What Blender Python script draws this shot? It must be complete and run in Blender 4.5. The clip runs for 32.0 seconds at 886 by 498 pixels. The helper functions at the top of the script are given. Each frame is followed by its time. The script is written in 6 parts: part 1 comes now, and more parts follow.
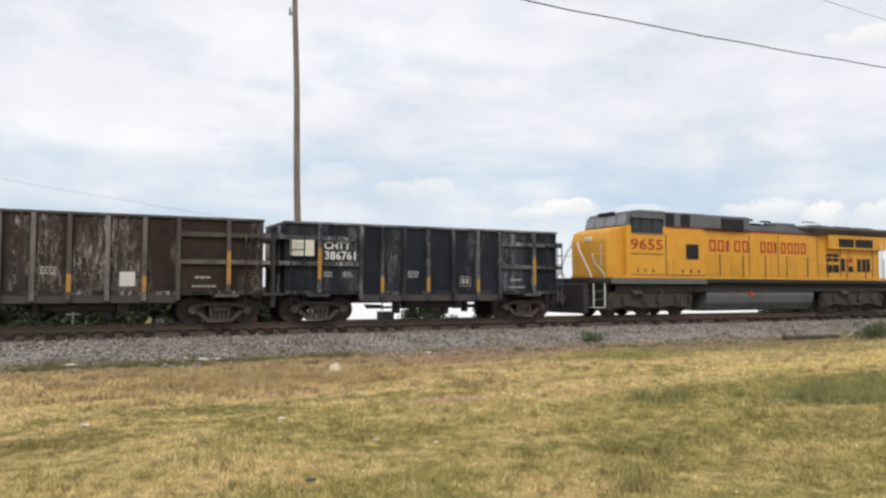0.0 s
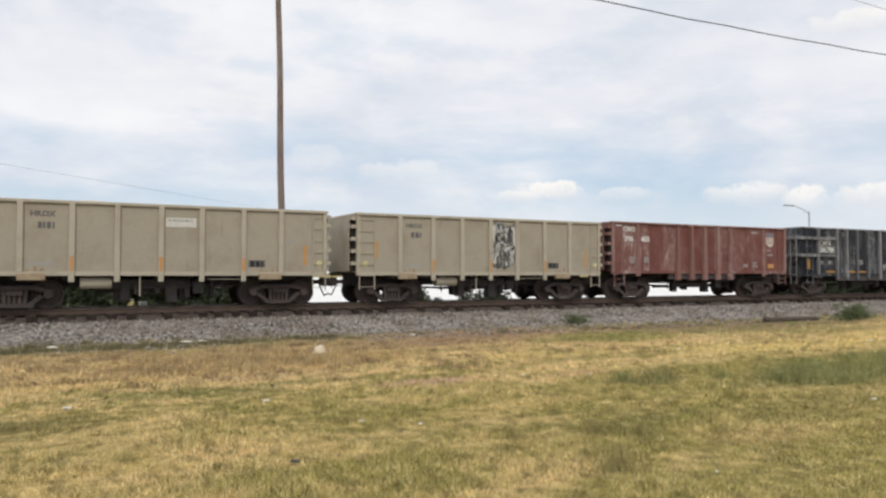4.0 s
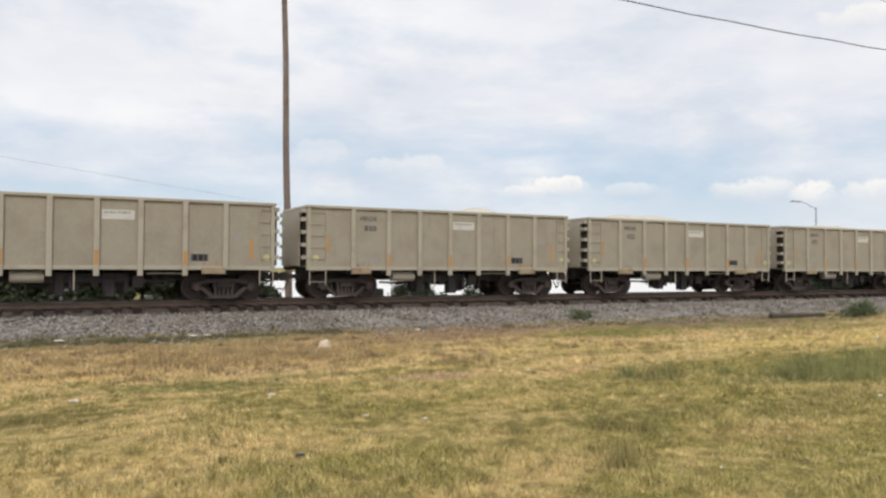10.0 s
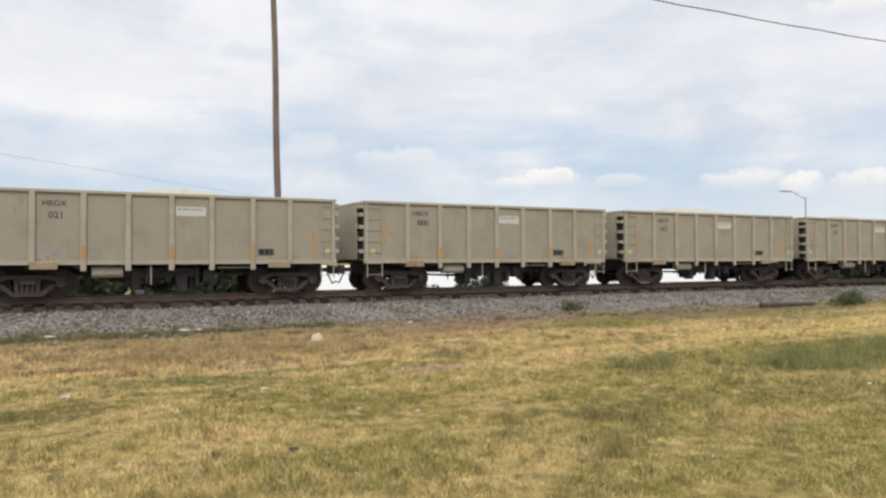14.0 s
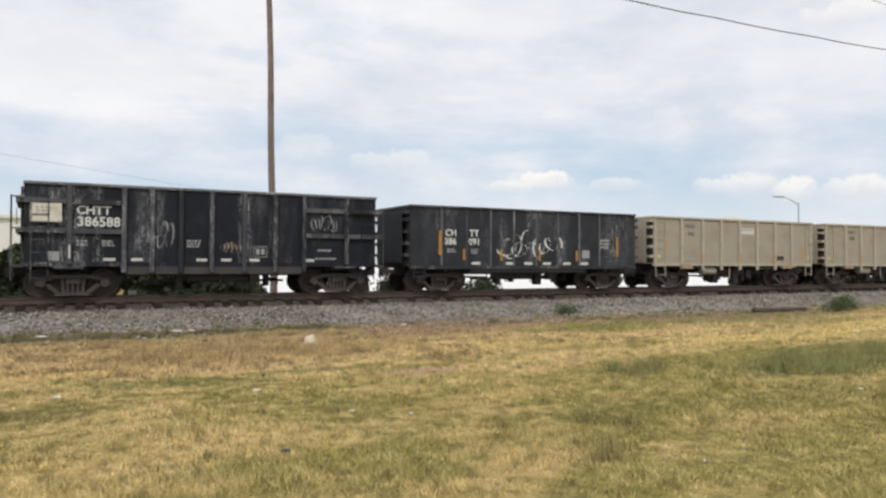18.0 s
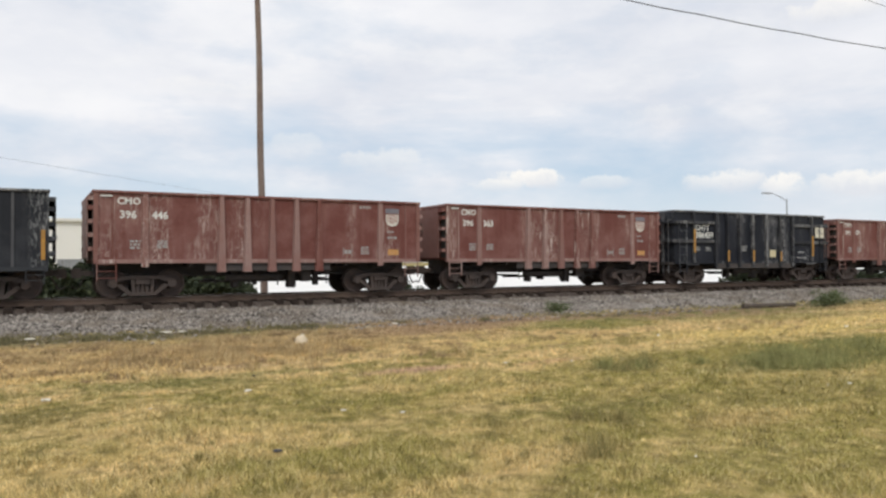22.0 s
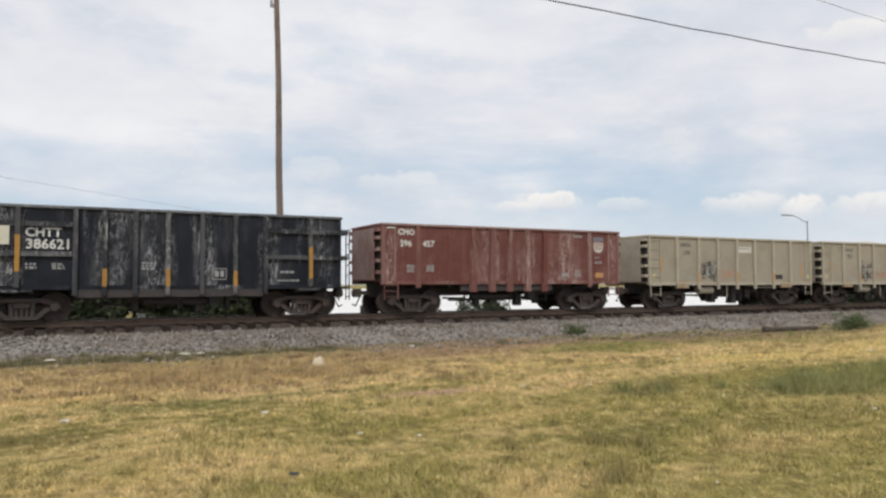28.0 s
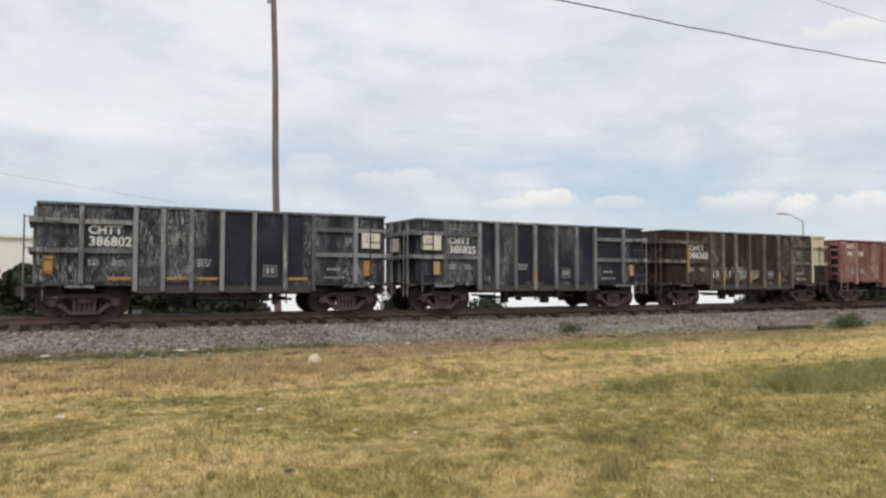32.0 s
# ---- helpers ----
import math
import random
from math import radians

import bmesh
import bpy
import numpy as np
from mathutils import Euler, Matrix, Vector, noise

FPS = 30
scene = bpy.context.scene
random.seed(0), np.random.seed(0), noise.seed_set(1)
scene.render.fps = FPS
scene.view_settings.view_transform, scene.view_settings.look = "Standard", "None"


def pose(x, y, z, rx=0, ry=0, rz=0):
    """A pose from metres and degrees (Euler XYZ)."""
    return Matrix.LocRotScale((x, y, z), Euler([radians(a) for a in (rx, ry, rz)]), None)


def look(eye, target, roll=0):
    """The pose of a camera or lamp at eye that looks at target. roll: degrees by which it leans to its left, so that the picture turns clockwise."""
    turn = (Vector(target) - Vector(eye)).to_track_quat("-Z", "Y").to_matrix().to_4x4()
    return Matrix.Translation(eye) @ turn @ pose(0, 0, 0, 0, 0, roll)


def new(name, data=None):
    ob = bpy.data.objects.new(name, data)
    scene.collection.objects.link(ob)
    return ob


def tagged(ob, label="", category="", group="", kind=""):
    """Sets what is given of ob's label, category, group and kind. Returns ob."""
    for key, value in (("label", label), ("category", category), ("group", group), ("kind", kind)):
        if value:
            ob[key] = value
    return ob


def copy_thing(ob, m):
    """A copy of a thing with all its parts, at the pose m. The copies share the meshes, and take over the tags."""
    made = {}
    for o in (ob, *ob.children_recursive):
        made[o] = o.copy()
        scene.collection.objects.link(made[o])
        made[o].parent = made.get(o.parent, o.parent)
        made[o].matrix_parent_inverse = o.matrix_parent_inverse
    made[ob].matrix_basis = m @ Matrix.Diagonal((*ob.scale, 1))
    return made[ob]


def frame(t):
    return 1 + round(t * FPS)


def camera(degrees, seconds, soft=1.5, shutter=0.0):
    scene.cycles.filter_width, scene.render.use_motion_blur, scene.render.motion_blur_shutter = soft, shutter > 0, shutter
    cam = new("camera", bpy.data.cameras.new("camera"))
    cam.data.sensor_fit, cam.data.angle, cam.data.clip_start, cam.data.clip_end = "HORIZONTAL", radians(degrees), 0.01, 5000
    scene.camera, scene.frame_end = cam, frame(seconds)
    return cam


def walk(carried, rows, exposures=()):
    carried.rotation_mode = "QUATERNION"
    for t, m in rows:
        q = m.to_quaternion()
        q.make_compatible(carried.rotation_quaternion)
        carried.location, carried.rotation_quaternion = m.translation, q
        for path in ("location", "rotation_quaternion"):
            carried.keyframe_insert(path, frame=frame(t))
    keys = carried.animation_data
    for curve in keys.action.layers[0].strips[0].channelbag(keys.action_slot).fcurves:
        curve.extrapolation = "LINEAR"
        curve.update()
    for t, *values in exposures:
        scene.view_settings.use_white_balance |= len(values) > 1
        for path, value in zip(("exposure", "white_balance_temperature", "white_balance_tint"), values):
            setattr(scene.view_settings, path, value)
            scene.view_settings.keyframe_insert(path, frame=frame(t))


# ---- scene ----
# camera: hand-held beside the line, it only turns
EYE = (0.0, -27.0, 1.6)
CAM = [
    (0.0, 93.17, -0.03, -26.66),
    (0.5, 92.99, -0.29, -27.09),
    (1.0, 92.80, -0.24, -27.12),
    (1.5, 92.77, -0.23, -27.33),
    (2.0, 92.69, -0.12, -27.46),
    (2.5, 92.51, -0.18, -27.70),
    (3.0, 92.09, -0.27, -27.72),
    (3.5, 91.92, -0.14, -27.69),
    (5.5, 91.24, -0.07, -28.34),
    (6.0, 90.91, 0.01, -28.11),
    (6.5, 90.63, 0.13, -27.82),
    (7.0, 90.21, 0.36, -27.92),
    (7.5, 90.14, 0.42, -27.64),
    (8.0, 90.25, -0.02, -27.74),
    (8.5, 90.90, -0.21, -27.54),
    (9.0, 91.07, -0.18, -27.53),
    (9.5, 91.43, -0.53, -27.41),
    (10.0, 91.44, -0.26, -27.45),
    (10.5, 91.19, -0.12, -27.86),
    (11.0, 91.21, -0.10, -27.71),
    (11.5, 91.44, -0.18, -27.62),
    (12.0, 91.36, -0.02, -27.51),
    (12.5, 91.24, -0.03, -27.65),
    (13.0, 91.22, 0.08, -27.76),
    (13.5, 91.24, 0.08, -28.08),
    (14.0, 90.86, 0.21, -28.08),
    (14.5, 90.24, 0.50, -27.66),
    (16.5, 90.60, -0.23, -28.10),
    (17.0, 90.58, -0.05, -28.14),
    (17.5, 90.74, -0.14, -28.36),
    (18.0, 91.06, -0.22, -28.54),
    (18.5, 91.25, -0.21, -28.80),
    (19.0, 91.27, -0.29, -28.76),
    (19.5, 91.27, -0.18, -28.86),
    (20.0, 91.13, -0.18, -29.25),
    (20.5, 91.13, -0.06, -29.33),
    (21.0, 90.97, 0.02, -29.11),
    (21.5, 90.84, 0.19, -29.20),
    (22.0, 90.96, 0.23, -29.25),
    (22.5, 91.12, 0.18, -29.26),
    (23.0, 91.37, 0.10, -29.08),
    (23.5, 91.59, 0.03, -28.89),
    (24.0, 91.72, -0.06, -28.87),
    (24.5, 91.84, -0.08, -28.91),
    (25.0, 92.01, -0.12, -28.98),
    (25.5, 92.73, -0.18, -28.07),
    (27.5, 92.70, -0.15, -28.05),
    (28.0, 92.67, 0.16, -27.94),
    (28.5, 92.61, 0.16, -27.86),
    (29.0, 92.69, 0.20, -27.97),
    (29.5, 92.71, 0.23, -27.93),
    (30.0, 92.80, 0.13, -27.96),
    (30.5, 92.80, 0.10, -27.98),
    (31.0, 92.67, 0.04, -28.19),
    (31.5, 92.54, 0.04, -28.27),
    (32.0, 92.47, -0.06, -28.23),
]
TRAVEL = [(0.0, -0.00), (1.0, 16.65), (2.0, 33.29), (3.0, 49.22), (3.5, 57.22), (5.5, 89.46), (6.0, 97.59), (7.0, 113.96), (8.0, 130.13), (9.0, 146.34), (10.0, 162.54), (11.0, 178.71), (12.0, 194.87), (13.0, 210.95), (14.0, 227.14), (14.5, 235.21), (16.5, 267.26), (17.0, 275.21), (18.0, 291.38), (19.0, 307.63), (20.0, 323.87), (21.0, 340.26), (22.0, 356.24), (23.0, 372.26), (24.0, 388.54), (25.0, 404.53), (25.5, 412.42), (27.5, 444.57), (28.0, 452.76), (29.0, 469.17), (30.0, 485.51), (31.0, 501.76), (32.0, 518.06)]

cam = camera(61.4, 32.0, soft=2.5)
walk(cam, [(t, pose(*EYE, rx, ry, rz)) for t, rx, ry, rz in CAM], exposures=[(0.0, 0.10), (3.5, 0.04), (25.5, 0.04), (27.5, -0.06), (32.0, -0.06)])

RAIL = 0.46          # rail top above the lawn
random.seed(5)
rng = np.random.default_rng(5)


# ---------------------------------------------------------------- node helpers
def nodes_of(m):
    m.use_nodes = True
    t = m.node_tree
    t.nodes.clear()
    return t


def nd(t, kind, **props):
    n = t.nodes.new(kind)
    for k, v in props.items():
        if k == "blend_type":
            n.blend_type = v
        elif k == "operation":
            n.operation = v
        elif k == "data_type":
            n.data_type = v
        elif k == "noise_dimensions":
            n.noise_dimensions = v
        elif k == "sky_type":
            n.sky_type = v
    return n


def noise_of(t, vec, scale, detail=5.0, rough=0.55, w=None, stretch=(1, 1, 1)):
    mp = nd(t, "ShaderNodeMapping")
    mp.inputs["Scale"].default_value = stretch
    t.links.new(vec, mp.inputs["Vector"])
    n = nd(t, "ShaderNodeTexNoise", noise_dimensions="4D" if w is not None else "3D")
    t.links.new(mp.outputs[0], n.inputs["Vector"])
    n.inputs["Scale"].default_value = scale
    n.inputs["Detail"].default_value = detail
    n.inputs["Roughness"].default_value = rough
    if w is not None:
        t.links.new(w, n.inputs["W"])
    return n.outputs[0]


def ramp(t, fac, lo, hi, a=0.0, b=1.0):
    n = nd(t, "ShaderNodeMapRange")
    t.links.new(fac, n.inputs[0])
    n.inputs[1].default_value, n.inputs[2].default_value = lo, hi
    n.inputs[3].default_value, n.inputs[4].default_value = a, b
    return n.outputs[0]


def math_of(t, op, a, b):
    n = nd(t, "ShaderNodeMath", operation=op)
    for i, v in enumerate((a, b)):
        if isinstance(v, (int, float)):
            n.inputs[i].default_value = v
        else:
            t.links.new(v, n.inputs[i])
    return n.outputs[0]


def mix(t, fac, a, b, blend="MIX"):
    n = nd(t, "ShaderNodeMix", data_type="RGBA", blend_type=blend)
    for i, v in ((0, fac), (6, a), (7, b)):
        if isinstance(v, (int, float)):
            n.inputs[i].default_value = v
        elif isinstance(v, tuple):
            n.inputs[i].default_value = (*v, 1)
        else:
            t.links.new(v, n.inputs[i])
    return n.outputs[2]


def shader(t, color, rough=0.7, metal=0.0, bump=None, strength=0.3, distance=0.02, spec=0.3):
    p = nd(t, "ShaderNodeBsdfPrincipled")
    o = nd(t, "ShaderNodeOutputMaterial")
    if isinstance(color, tuple):
        p.inputs["Base Color"].default_value = (*color, 1)
    else:
        t.links.new(color, p.inputs["Base Color"])
    if isinstance(rough, float):
        p.inputs["Roughness"].default_value = rough
    else:
        t.links.new(rough, p.inputs["Roughness"])
    p.inputs["Metallic"].default_value = metal
    p.inputs["Specular IOR Level"].default_value = spec
    if bump is not None:
        b = nd(t, "ShaderNodeBump")
        b.inputs["Strength"].default_value, b.inputs["Distance"].default_value = strength, distance
        t.links.new(bump, b.inputs["Height"])
        t.links.new(b.outputs[0], p.inputs["Normal"])
    t.links.new(p.outputs[0], o.inputs[0])
    return p


def weathered(name, base, blotch, streak=None, amount=0.5, streaks=0.5, rough=0.65, metal=0.0, fine=0.15, scale=1.2):
    """Painted or bare surface: blotches, vertical streaks and a fine grain."""
    m = bpy.data.materials.new(name)
    t = nodes_of(m)
    co = nd(t, "ShaderNodeTexCoord").outputs["Object"]
    rnd = math_of(t, "MULTIPLY", nd(t, "ShaderNodeObjectInfo").outputs["Random"], 40.0)
    n1 = noise_of(t, co, scale, 6.0, 0.6, rnd)
    col = mix(t, ramp(t, n1, 0.62 - amount * 0.3, 0.75 - amount * 0.1), base, blotch)
    if streak:
        n2 = noise_of(t, co, 1.0, 6.0, 0.65, rnd, (5.0, 5.0, 0.45))
        n3 = noise_of(t, co, 0.6, 3.0, 0.5, rnd)
        f = math_of(t, "MULTIPLY", ramp(t, n2, 0.66 - streaks * 0.16, 0.80 - streaks * 0.14), ramp(t, n3, 0.40, 0.62))
        col = mix(t, f, col, streak)
    n4 = noise_of(t, co, 28.0, 5.0, 0.7, rnd)
    col = mix(t, 1.0, col, ramp_rgb(t, n4, 1.0 - fine, 1.0 + fine), "MULTIPLY")
    shader(t, col, ramp(t, n1, 0.3, 0.7, rough - 0.08, rough + 0.12), metal, n4, 0.25, 0.01)
    return m


def flaked(name, base, blotch, flake, rough=0.62, share=0.5, vary=None, tall=0.35, wash=0.25):
    """Old paint with bands of vertical flaking: some stretches of the side are worn through, others hardly."""
    m = bpy.data.materials.new(name)
    t = nodes_of(m)
    co = nd(t, "ShaderNodeTexCoord").outputs["Object"]
    one = nd(t, "ShaderNodeObjectInfo").outputs["Random"]
    rnd = math_of(t, "MULTIPLY", one, 40.0)
    n1 = noise_of(t, co, 1.1, 6.0, 0.6, rnd)
    first = base
    if vary:
        first = mix(t, ramp(t, one, 0.25, 0.9), base, vary)
    col = mix(t, ramp(t, n1, 0.45, 0.70), first, blotch)
    band = ramp(t, noise_of(t, co, 1.0, 2.0, 0.5, rnd, (1.05, 0.2, 0.12)), 0.60 - share * 0.14, 0.68 - share * 0.12)
    low = ramp(t, noise_of(t, co, 1.5, 4.0, 0.6, rnd, (1.0, 1.0, 0.7)), 0.36, 0.58)
    flake1 = ramp(t, noise_of(t, co, 7.0, 8.0, 0.72, rnd, (1.5, 1.5, tall)), 0.53, 0.61)
    flake2 = ramp(t, noise_of(t, co, 2.0, 6.0, 0.65, rnd, (3.5, 3.5, 0.30)), 0.48, 0.75, 0.0, 0.35)
    # curling cracks where the paint lifts
    curl = math_of(t, "ABSOLUTE", math_of(t, "SUBTRACT", noise_of(t, co, 4.5, 4.0, 0.6, rnd, (1.4, 1.4, 0.6)), 0.5), 0.0)
    flake3 = math_of(t, "MULTIPLY", ramp(t, curl, 0.022, 0.004), 0.75)
    worn = math_of(t, "MAXIMUM", math_of(t, "MAXIMUM", flake1, flake2), flake3)
    f = math_of(t, "MULTIPLY", math_of(t, "MULTIPLY", band, low), worn)
    # chalky, faded stretches
    chalk = ramp(t, noise_of(t, co, 1.0, 4.0, 0.6, rnd, (0.95, 0.2, 0.22)), 0.50, 0.64, 0.0, wash)
    chalk = math_of(t, "MULTIPLY", chalk, ramp(t, noise_of(t, co, 5.0, 5.0, 0.65, rnd, (1.4, 1.4, 0.4)), 0.36, 0.60))
    col = mix(t, chalk, col, tuple(0.55 * a + 0.45 * b for a, b in zip(blotch, flake)))
    col = mix(t, f, col, flake)
    # dust thrown up along the bottom and soot below the rim
    run = ramp(t, noise_of(t, co, 1.0, 5.0, 0.6, rnd, (6.0, 6.0, 0.25)), 0.50, 0.72, 0.0, 0.35)
    col = mix(t, run, col, blotch)
    grain = noise_of(t, co, 30.0, 5.0, 0.7, rnd)
    col = mix(t, 1.0, col, ramp_rgb(t, grain, 0.78, 1.22), "MULTIPLY")
    shader(t, col, ramp(t, n1, 0.3, 0.7, rough - 0.1, rough + 0.15), 0.0, grain, 0.3, 0.01, 0.18)
    return m


def ramp_rgb(t, fac, a, b):
    v = ramp(t, fac, 0.25, 0.75, a, b)
    c = nd(t, "ShaderNodeCombineColor")
    for i in range(3):
        t.links.new(v, c.inputs[i])
    return c.outputs[0]


def plain(name, color, rough=0.6, metal=0.0, fine=0.08):
    return weathered(name, color, tuple(c * 0.75 for c in color), None, 0.3, 0, rough, metal, fine, 3.0)


# ---------------------------------------------------------------- sky and sun
def sky():
    w = bpy.data.worlds.new("overcast_sky")
    scene.world = w
    w.use_nodes = True
    t = w.node_tree
    t.nodes.clear()
    co = nd(t, "ShaderNodeTexCoord").outputs["Generated"]
    sep = nd(t, "ShaderNodeSeparateXYZ")
    t.links.new(co, sep.inputs[0])
    x, y, z = sep.outputs[0], sep.outputs[1], sep.outputs[2]
    # clear sky
    ns = nd(t, "ShaderNodeTexSky", sky_type="NISHITA")
    ns.sun_disc, ns.sun_elevation, ns.sun_rotation = False, radians(50), radians(205)
    clear = mix(t, 1.0, ns.outputs[0], (0.085, 0.085, 0.085), "MULTIPLY")
    clear = mix(t, 0.70, clear, (0.60, 0.73, 0.875))
    # cloud sheet, seen in perspective
    zz = math_of(t, "ADD", math_of(t, "MAXIMUM", z, 0.0), 0.30)
    u, v = math_of(t, "DIVIDE", x, zz), math_of(t, "DIVIDE", y, zz)
    cv = nd(t, "ShaderNodeCombineXYZ")
    t.links.new(u, cv.inputs[0])
    t.links.new(v, cv.inputs[1])
    sheet = cv.outputs[0]
    big = noise_of(t, sheet, 1.5, 5.0, 0.5, None, (1.0, 1.3, 1))
    soft_ = noise_of(t, co, 4.2, 6.0, 0.55, None, (1.0, 1.0, 2.6))
    fine = noise_of(t, co, 9.0, 7.0, 0.6, None, (1.0, 1.0, 2.4))
    shade = noise_of(t, co, 3.1, 5.0, 0.5, None, (1.2, 0.8, 2.9))
    cover = math_of(t, "ADD", math_of(t, "MULTIPLY", big, 0.35), math_of(t, "MULTIPLY", soft_, 0.45))
    cover = math_of(t, "ADD", cover, math_of(t, "MULTIPLY", fine, 0.20))
    # the sheet thins out low over the horizon
    thin = ramp(t, z, 0.09, 0.22, -0.055, 0.10)
    mask = ramp(t, math_of(t, "ADD", cover, thin), 0.36, 0.58)
    # thin blue streaks where the sheet tears low down
    tear = noise_of(t, co, 2.6, 6.0, 0.6, None, (1.0, 1.0, 7.0))
    low = math_of(t, "MULTIPLY", ramp(t, z, 0.08, 0.12), ramp(t, z, 0.30, 0.16))
    tear = math_of(t, "MULTIPLY", ramp(t, tear, 0.48, 0.68, 0.0, 0.6), low)
    mask = math_of(t, "MULTIPLY", mask, math_of(t, "SUBTRACT", 1.0, tear))
    cloud = mix(t, ramp(t, shade, 0.34, 0.66), (0.700, 0.732, 0.805), (0.895, 0.898, 0.926))
    cloud = mix(t, ramp(t, fine, 0.48, 0.74, 0.0, 0.45), cloud, (0.955, 0.950, 0.945))
    col = mix(t, mask, clear, cloud)
    # small heaped clouds low over the horizon
    az = math_of(t, "ARCTAN2", x, y)
    ragged = noise_of(t, co, 30.0, 8.0, 0.66)
    for a, e, wa, we, s in HEAPS:
        da = math_of(t, "DIVIDE", math_of(t, "SUBTRACT", az, radians(a)), radians(wa))
        de = math_of(t, "DIVIDE", math_of(t, "SUBTRACT", z, math.sin(radians(e))), radians(we))
        r = math_of(t, "ADD", math_of(t, "MULTIPLY", da, da), math_of(t, "MULTIPLY", de, de))
        r = math_of(t, "ADD", r, math_of(t, "MULTIPLY", math_of(t, "SUBTRACT", ragged, 0.5), 4.2))
        crisp = ramp(t, r, 1.08, 0.42, 0.0, s)
        faint = ramp(t, r, 1.25, 0.15, 0.0, s)
        up = ramp(t, de, -0.35, 0.25)
        f = math_of(t, "ADD", math_of(t, "MULTIPLY", crisp, up), math_of(t, "MULTIPLY", faint, math_of(t, "SUBTRACT", 1.0, up)))
        tone = mix(t, ramp(t, math_of(t, "ADD", de, math_of(t, "MULTIPLY", math_of(t, "SUBTRACT", ragged, 0.5), 3.0)), -0.9, 0.5), (0.72, 0.74, 0.79), (1.0, 0.965, 0.91))
        col = mix(t, f, col, tone)
    haze = ramp(t, z, 0.0, 0.10, 0.8, 0.0)
    col = mix(t, haze, col, (0.83, 0.86, 0.89))
    ground = ramp(t, z, -0.02, 0.0, 1.0, 0.0)
    col = mix(t, ground, col, (0.22, 0.21, 0.17))
    bg = nd(t, "ShaderNodeBackground")
    t.links.new(col, bg.inputs[0])
    bg.inputs[1].default_value = 1.0
    o = nd(t, "ShaderNodeOutputWorld")
    t.links.new(bg.outputs[0], o.inputs[0])


# azimuth, elevation, half widths in degrees, strength
HEAPS = [(36.0, 6.2, 2.7, 0.75, 0.85), (33.6, 5.8, 2.4, 0.5, 0.5), (41.4, 5.9, 1.9, 0.6, 0.40), (50.0, 5.7, 2.8, 0.85, 0.62), (53.8, 5.2, 1.4, 1.0, 0.8),
         (59.0, 5.2, 3.2, 0.9, 0.7), (25.0, 7.6, 3.4, 1.0, 0.38), (18.2, 8.6, 2.2, 1.1, 0.25), (57.2, 16.6, 3.8, 0.8, 0.55), (11.8, 12.4, 5.0, 0.9, 0.2), (45.5, 10.6, 2.6, 0.9, 0.2)]
sky()
sun_data = bpy.data.lights.new("sun", "SUN")
sun_data.energy, sun_data.angle, sun_data.color = 1.5, radians(14), (1.0, 0.95, 0.87)
sun = new("sun", sun_data)
sun.matrix_world = look((-30, -60, 75), (0, 0, 0))

# ---------------------------------------------------------------- materials
TAN = weathered("tan_paint", (0.365, 0.322, 0.250), (0.315, 0.272, 0.206), (0.24, 0.195, 0.145), 0.5, 0.5, 0.6)
TAN_RIB = weathered("tan_post_paint", (0.430, 0.386, 0.305), (0.355, 0.305, 0.235), (0.33, 0.27, 0.20), 0.45, 0.3, 0.6)
BLACK = flaked("worn_black_paint", (0.013, 0.015, 0.021), (0.026, 0.029, 0.039), (0.44, 0.44, 0.445), 0.6, 0.62, tall=0.30)
# grey base paints the sky light on the top edge, flakes are wear
RIM = flaked("worn_skylit_rim", (0.16, 0.165, 0.175), (0.06, 0.06, 0.066), (0.48, 0.48, 0.48), 0.55, 1.4)
BLACK_RIB = flaked("scuffed_black_post", (0.020, 0.021, 0.026), (0.045, 0.046, 0.052), (0.45, 0.45, 0.44), 0.6, 1.0, vary=(0.10, 0.10, 0.105), tall=0.2)
PALE_RIB = flaked("worn_grey_post", (0.085, 0.086, 0.092), (0.15, 0.15, 0.155), (0.50, 0.50, 0.49), 0.6, 1.2, vary=(0.27, 0.27, 0.27), tall=0.2)
PALE_PANEL = flaked("flaking_black_paint", (0.017, 0.019, 0.026), (0.038, 0.041, 0.051), (0.48, 0.48, 0.47), 0.6, 0.92, tall=0.30, wash=0.42)
FLATBLACK = flaked("faded_black_paint", (0.019, 0.021, 0.026), (0.042, 0.045, 0.051), (0.30, 0.305, 0.305), 0.62, 0.75, vary=(0.042, 0.045, 0.051))
FLAT_RIB = flaked("faded_black_post", (0.050, 0.052, 0.058), (0.085, 0.086, 0.092), (0.40, 0.40, 0.39), 0.62, 0.9, vary=(0.12, 0.12, 0.125))
RED = flaked("oxide_red_paint", (0.150, 0.055, 0.046), (0.230, 0.115, 0.100), (0.50, 0.41, 0.37), 0.62, 0.95, tall=0.16)
RED_RIB = flaked("oxide_red_post", (0.156, 0.058, 0.047), (0.24, 0.122, 0.104), (0.52, 0.44, 0.40), 0.62, 0.8, vary=(0.30, 0.20, 0.18), tall=0.16)
RUST = flaked("rust_brown_steel", (0.040, 0.026, 0.020), (0.017, 0.016, 0.017), (0.40, 0.37, 0.33), 0.75, 0.9, tall=0.30)
RUST_RIB = flaked("rusty_post", (0.090, 0.078, 0.070), (0.050, 0.045, 0.042), (0.36, 0.33, 0.29), 0.7, 0.6, vary=(0.22, 0.20, 0.18))
CREAM = weathered("cream_paint", (0.62, 0.56, 0.36), (0.52, 0.44, 0.27), (0.30, 0.20, 0.12), 0.5, 0.3, 0.6)
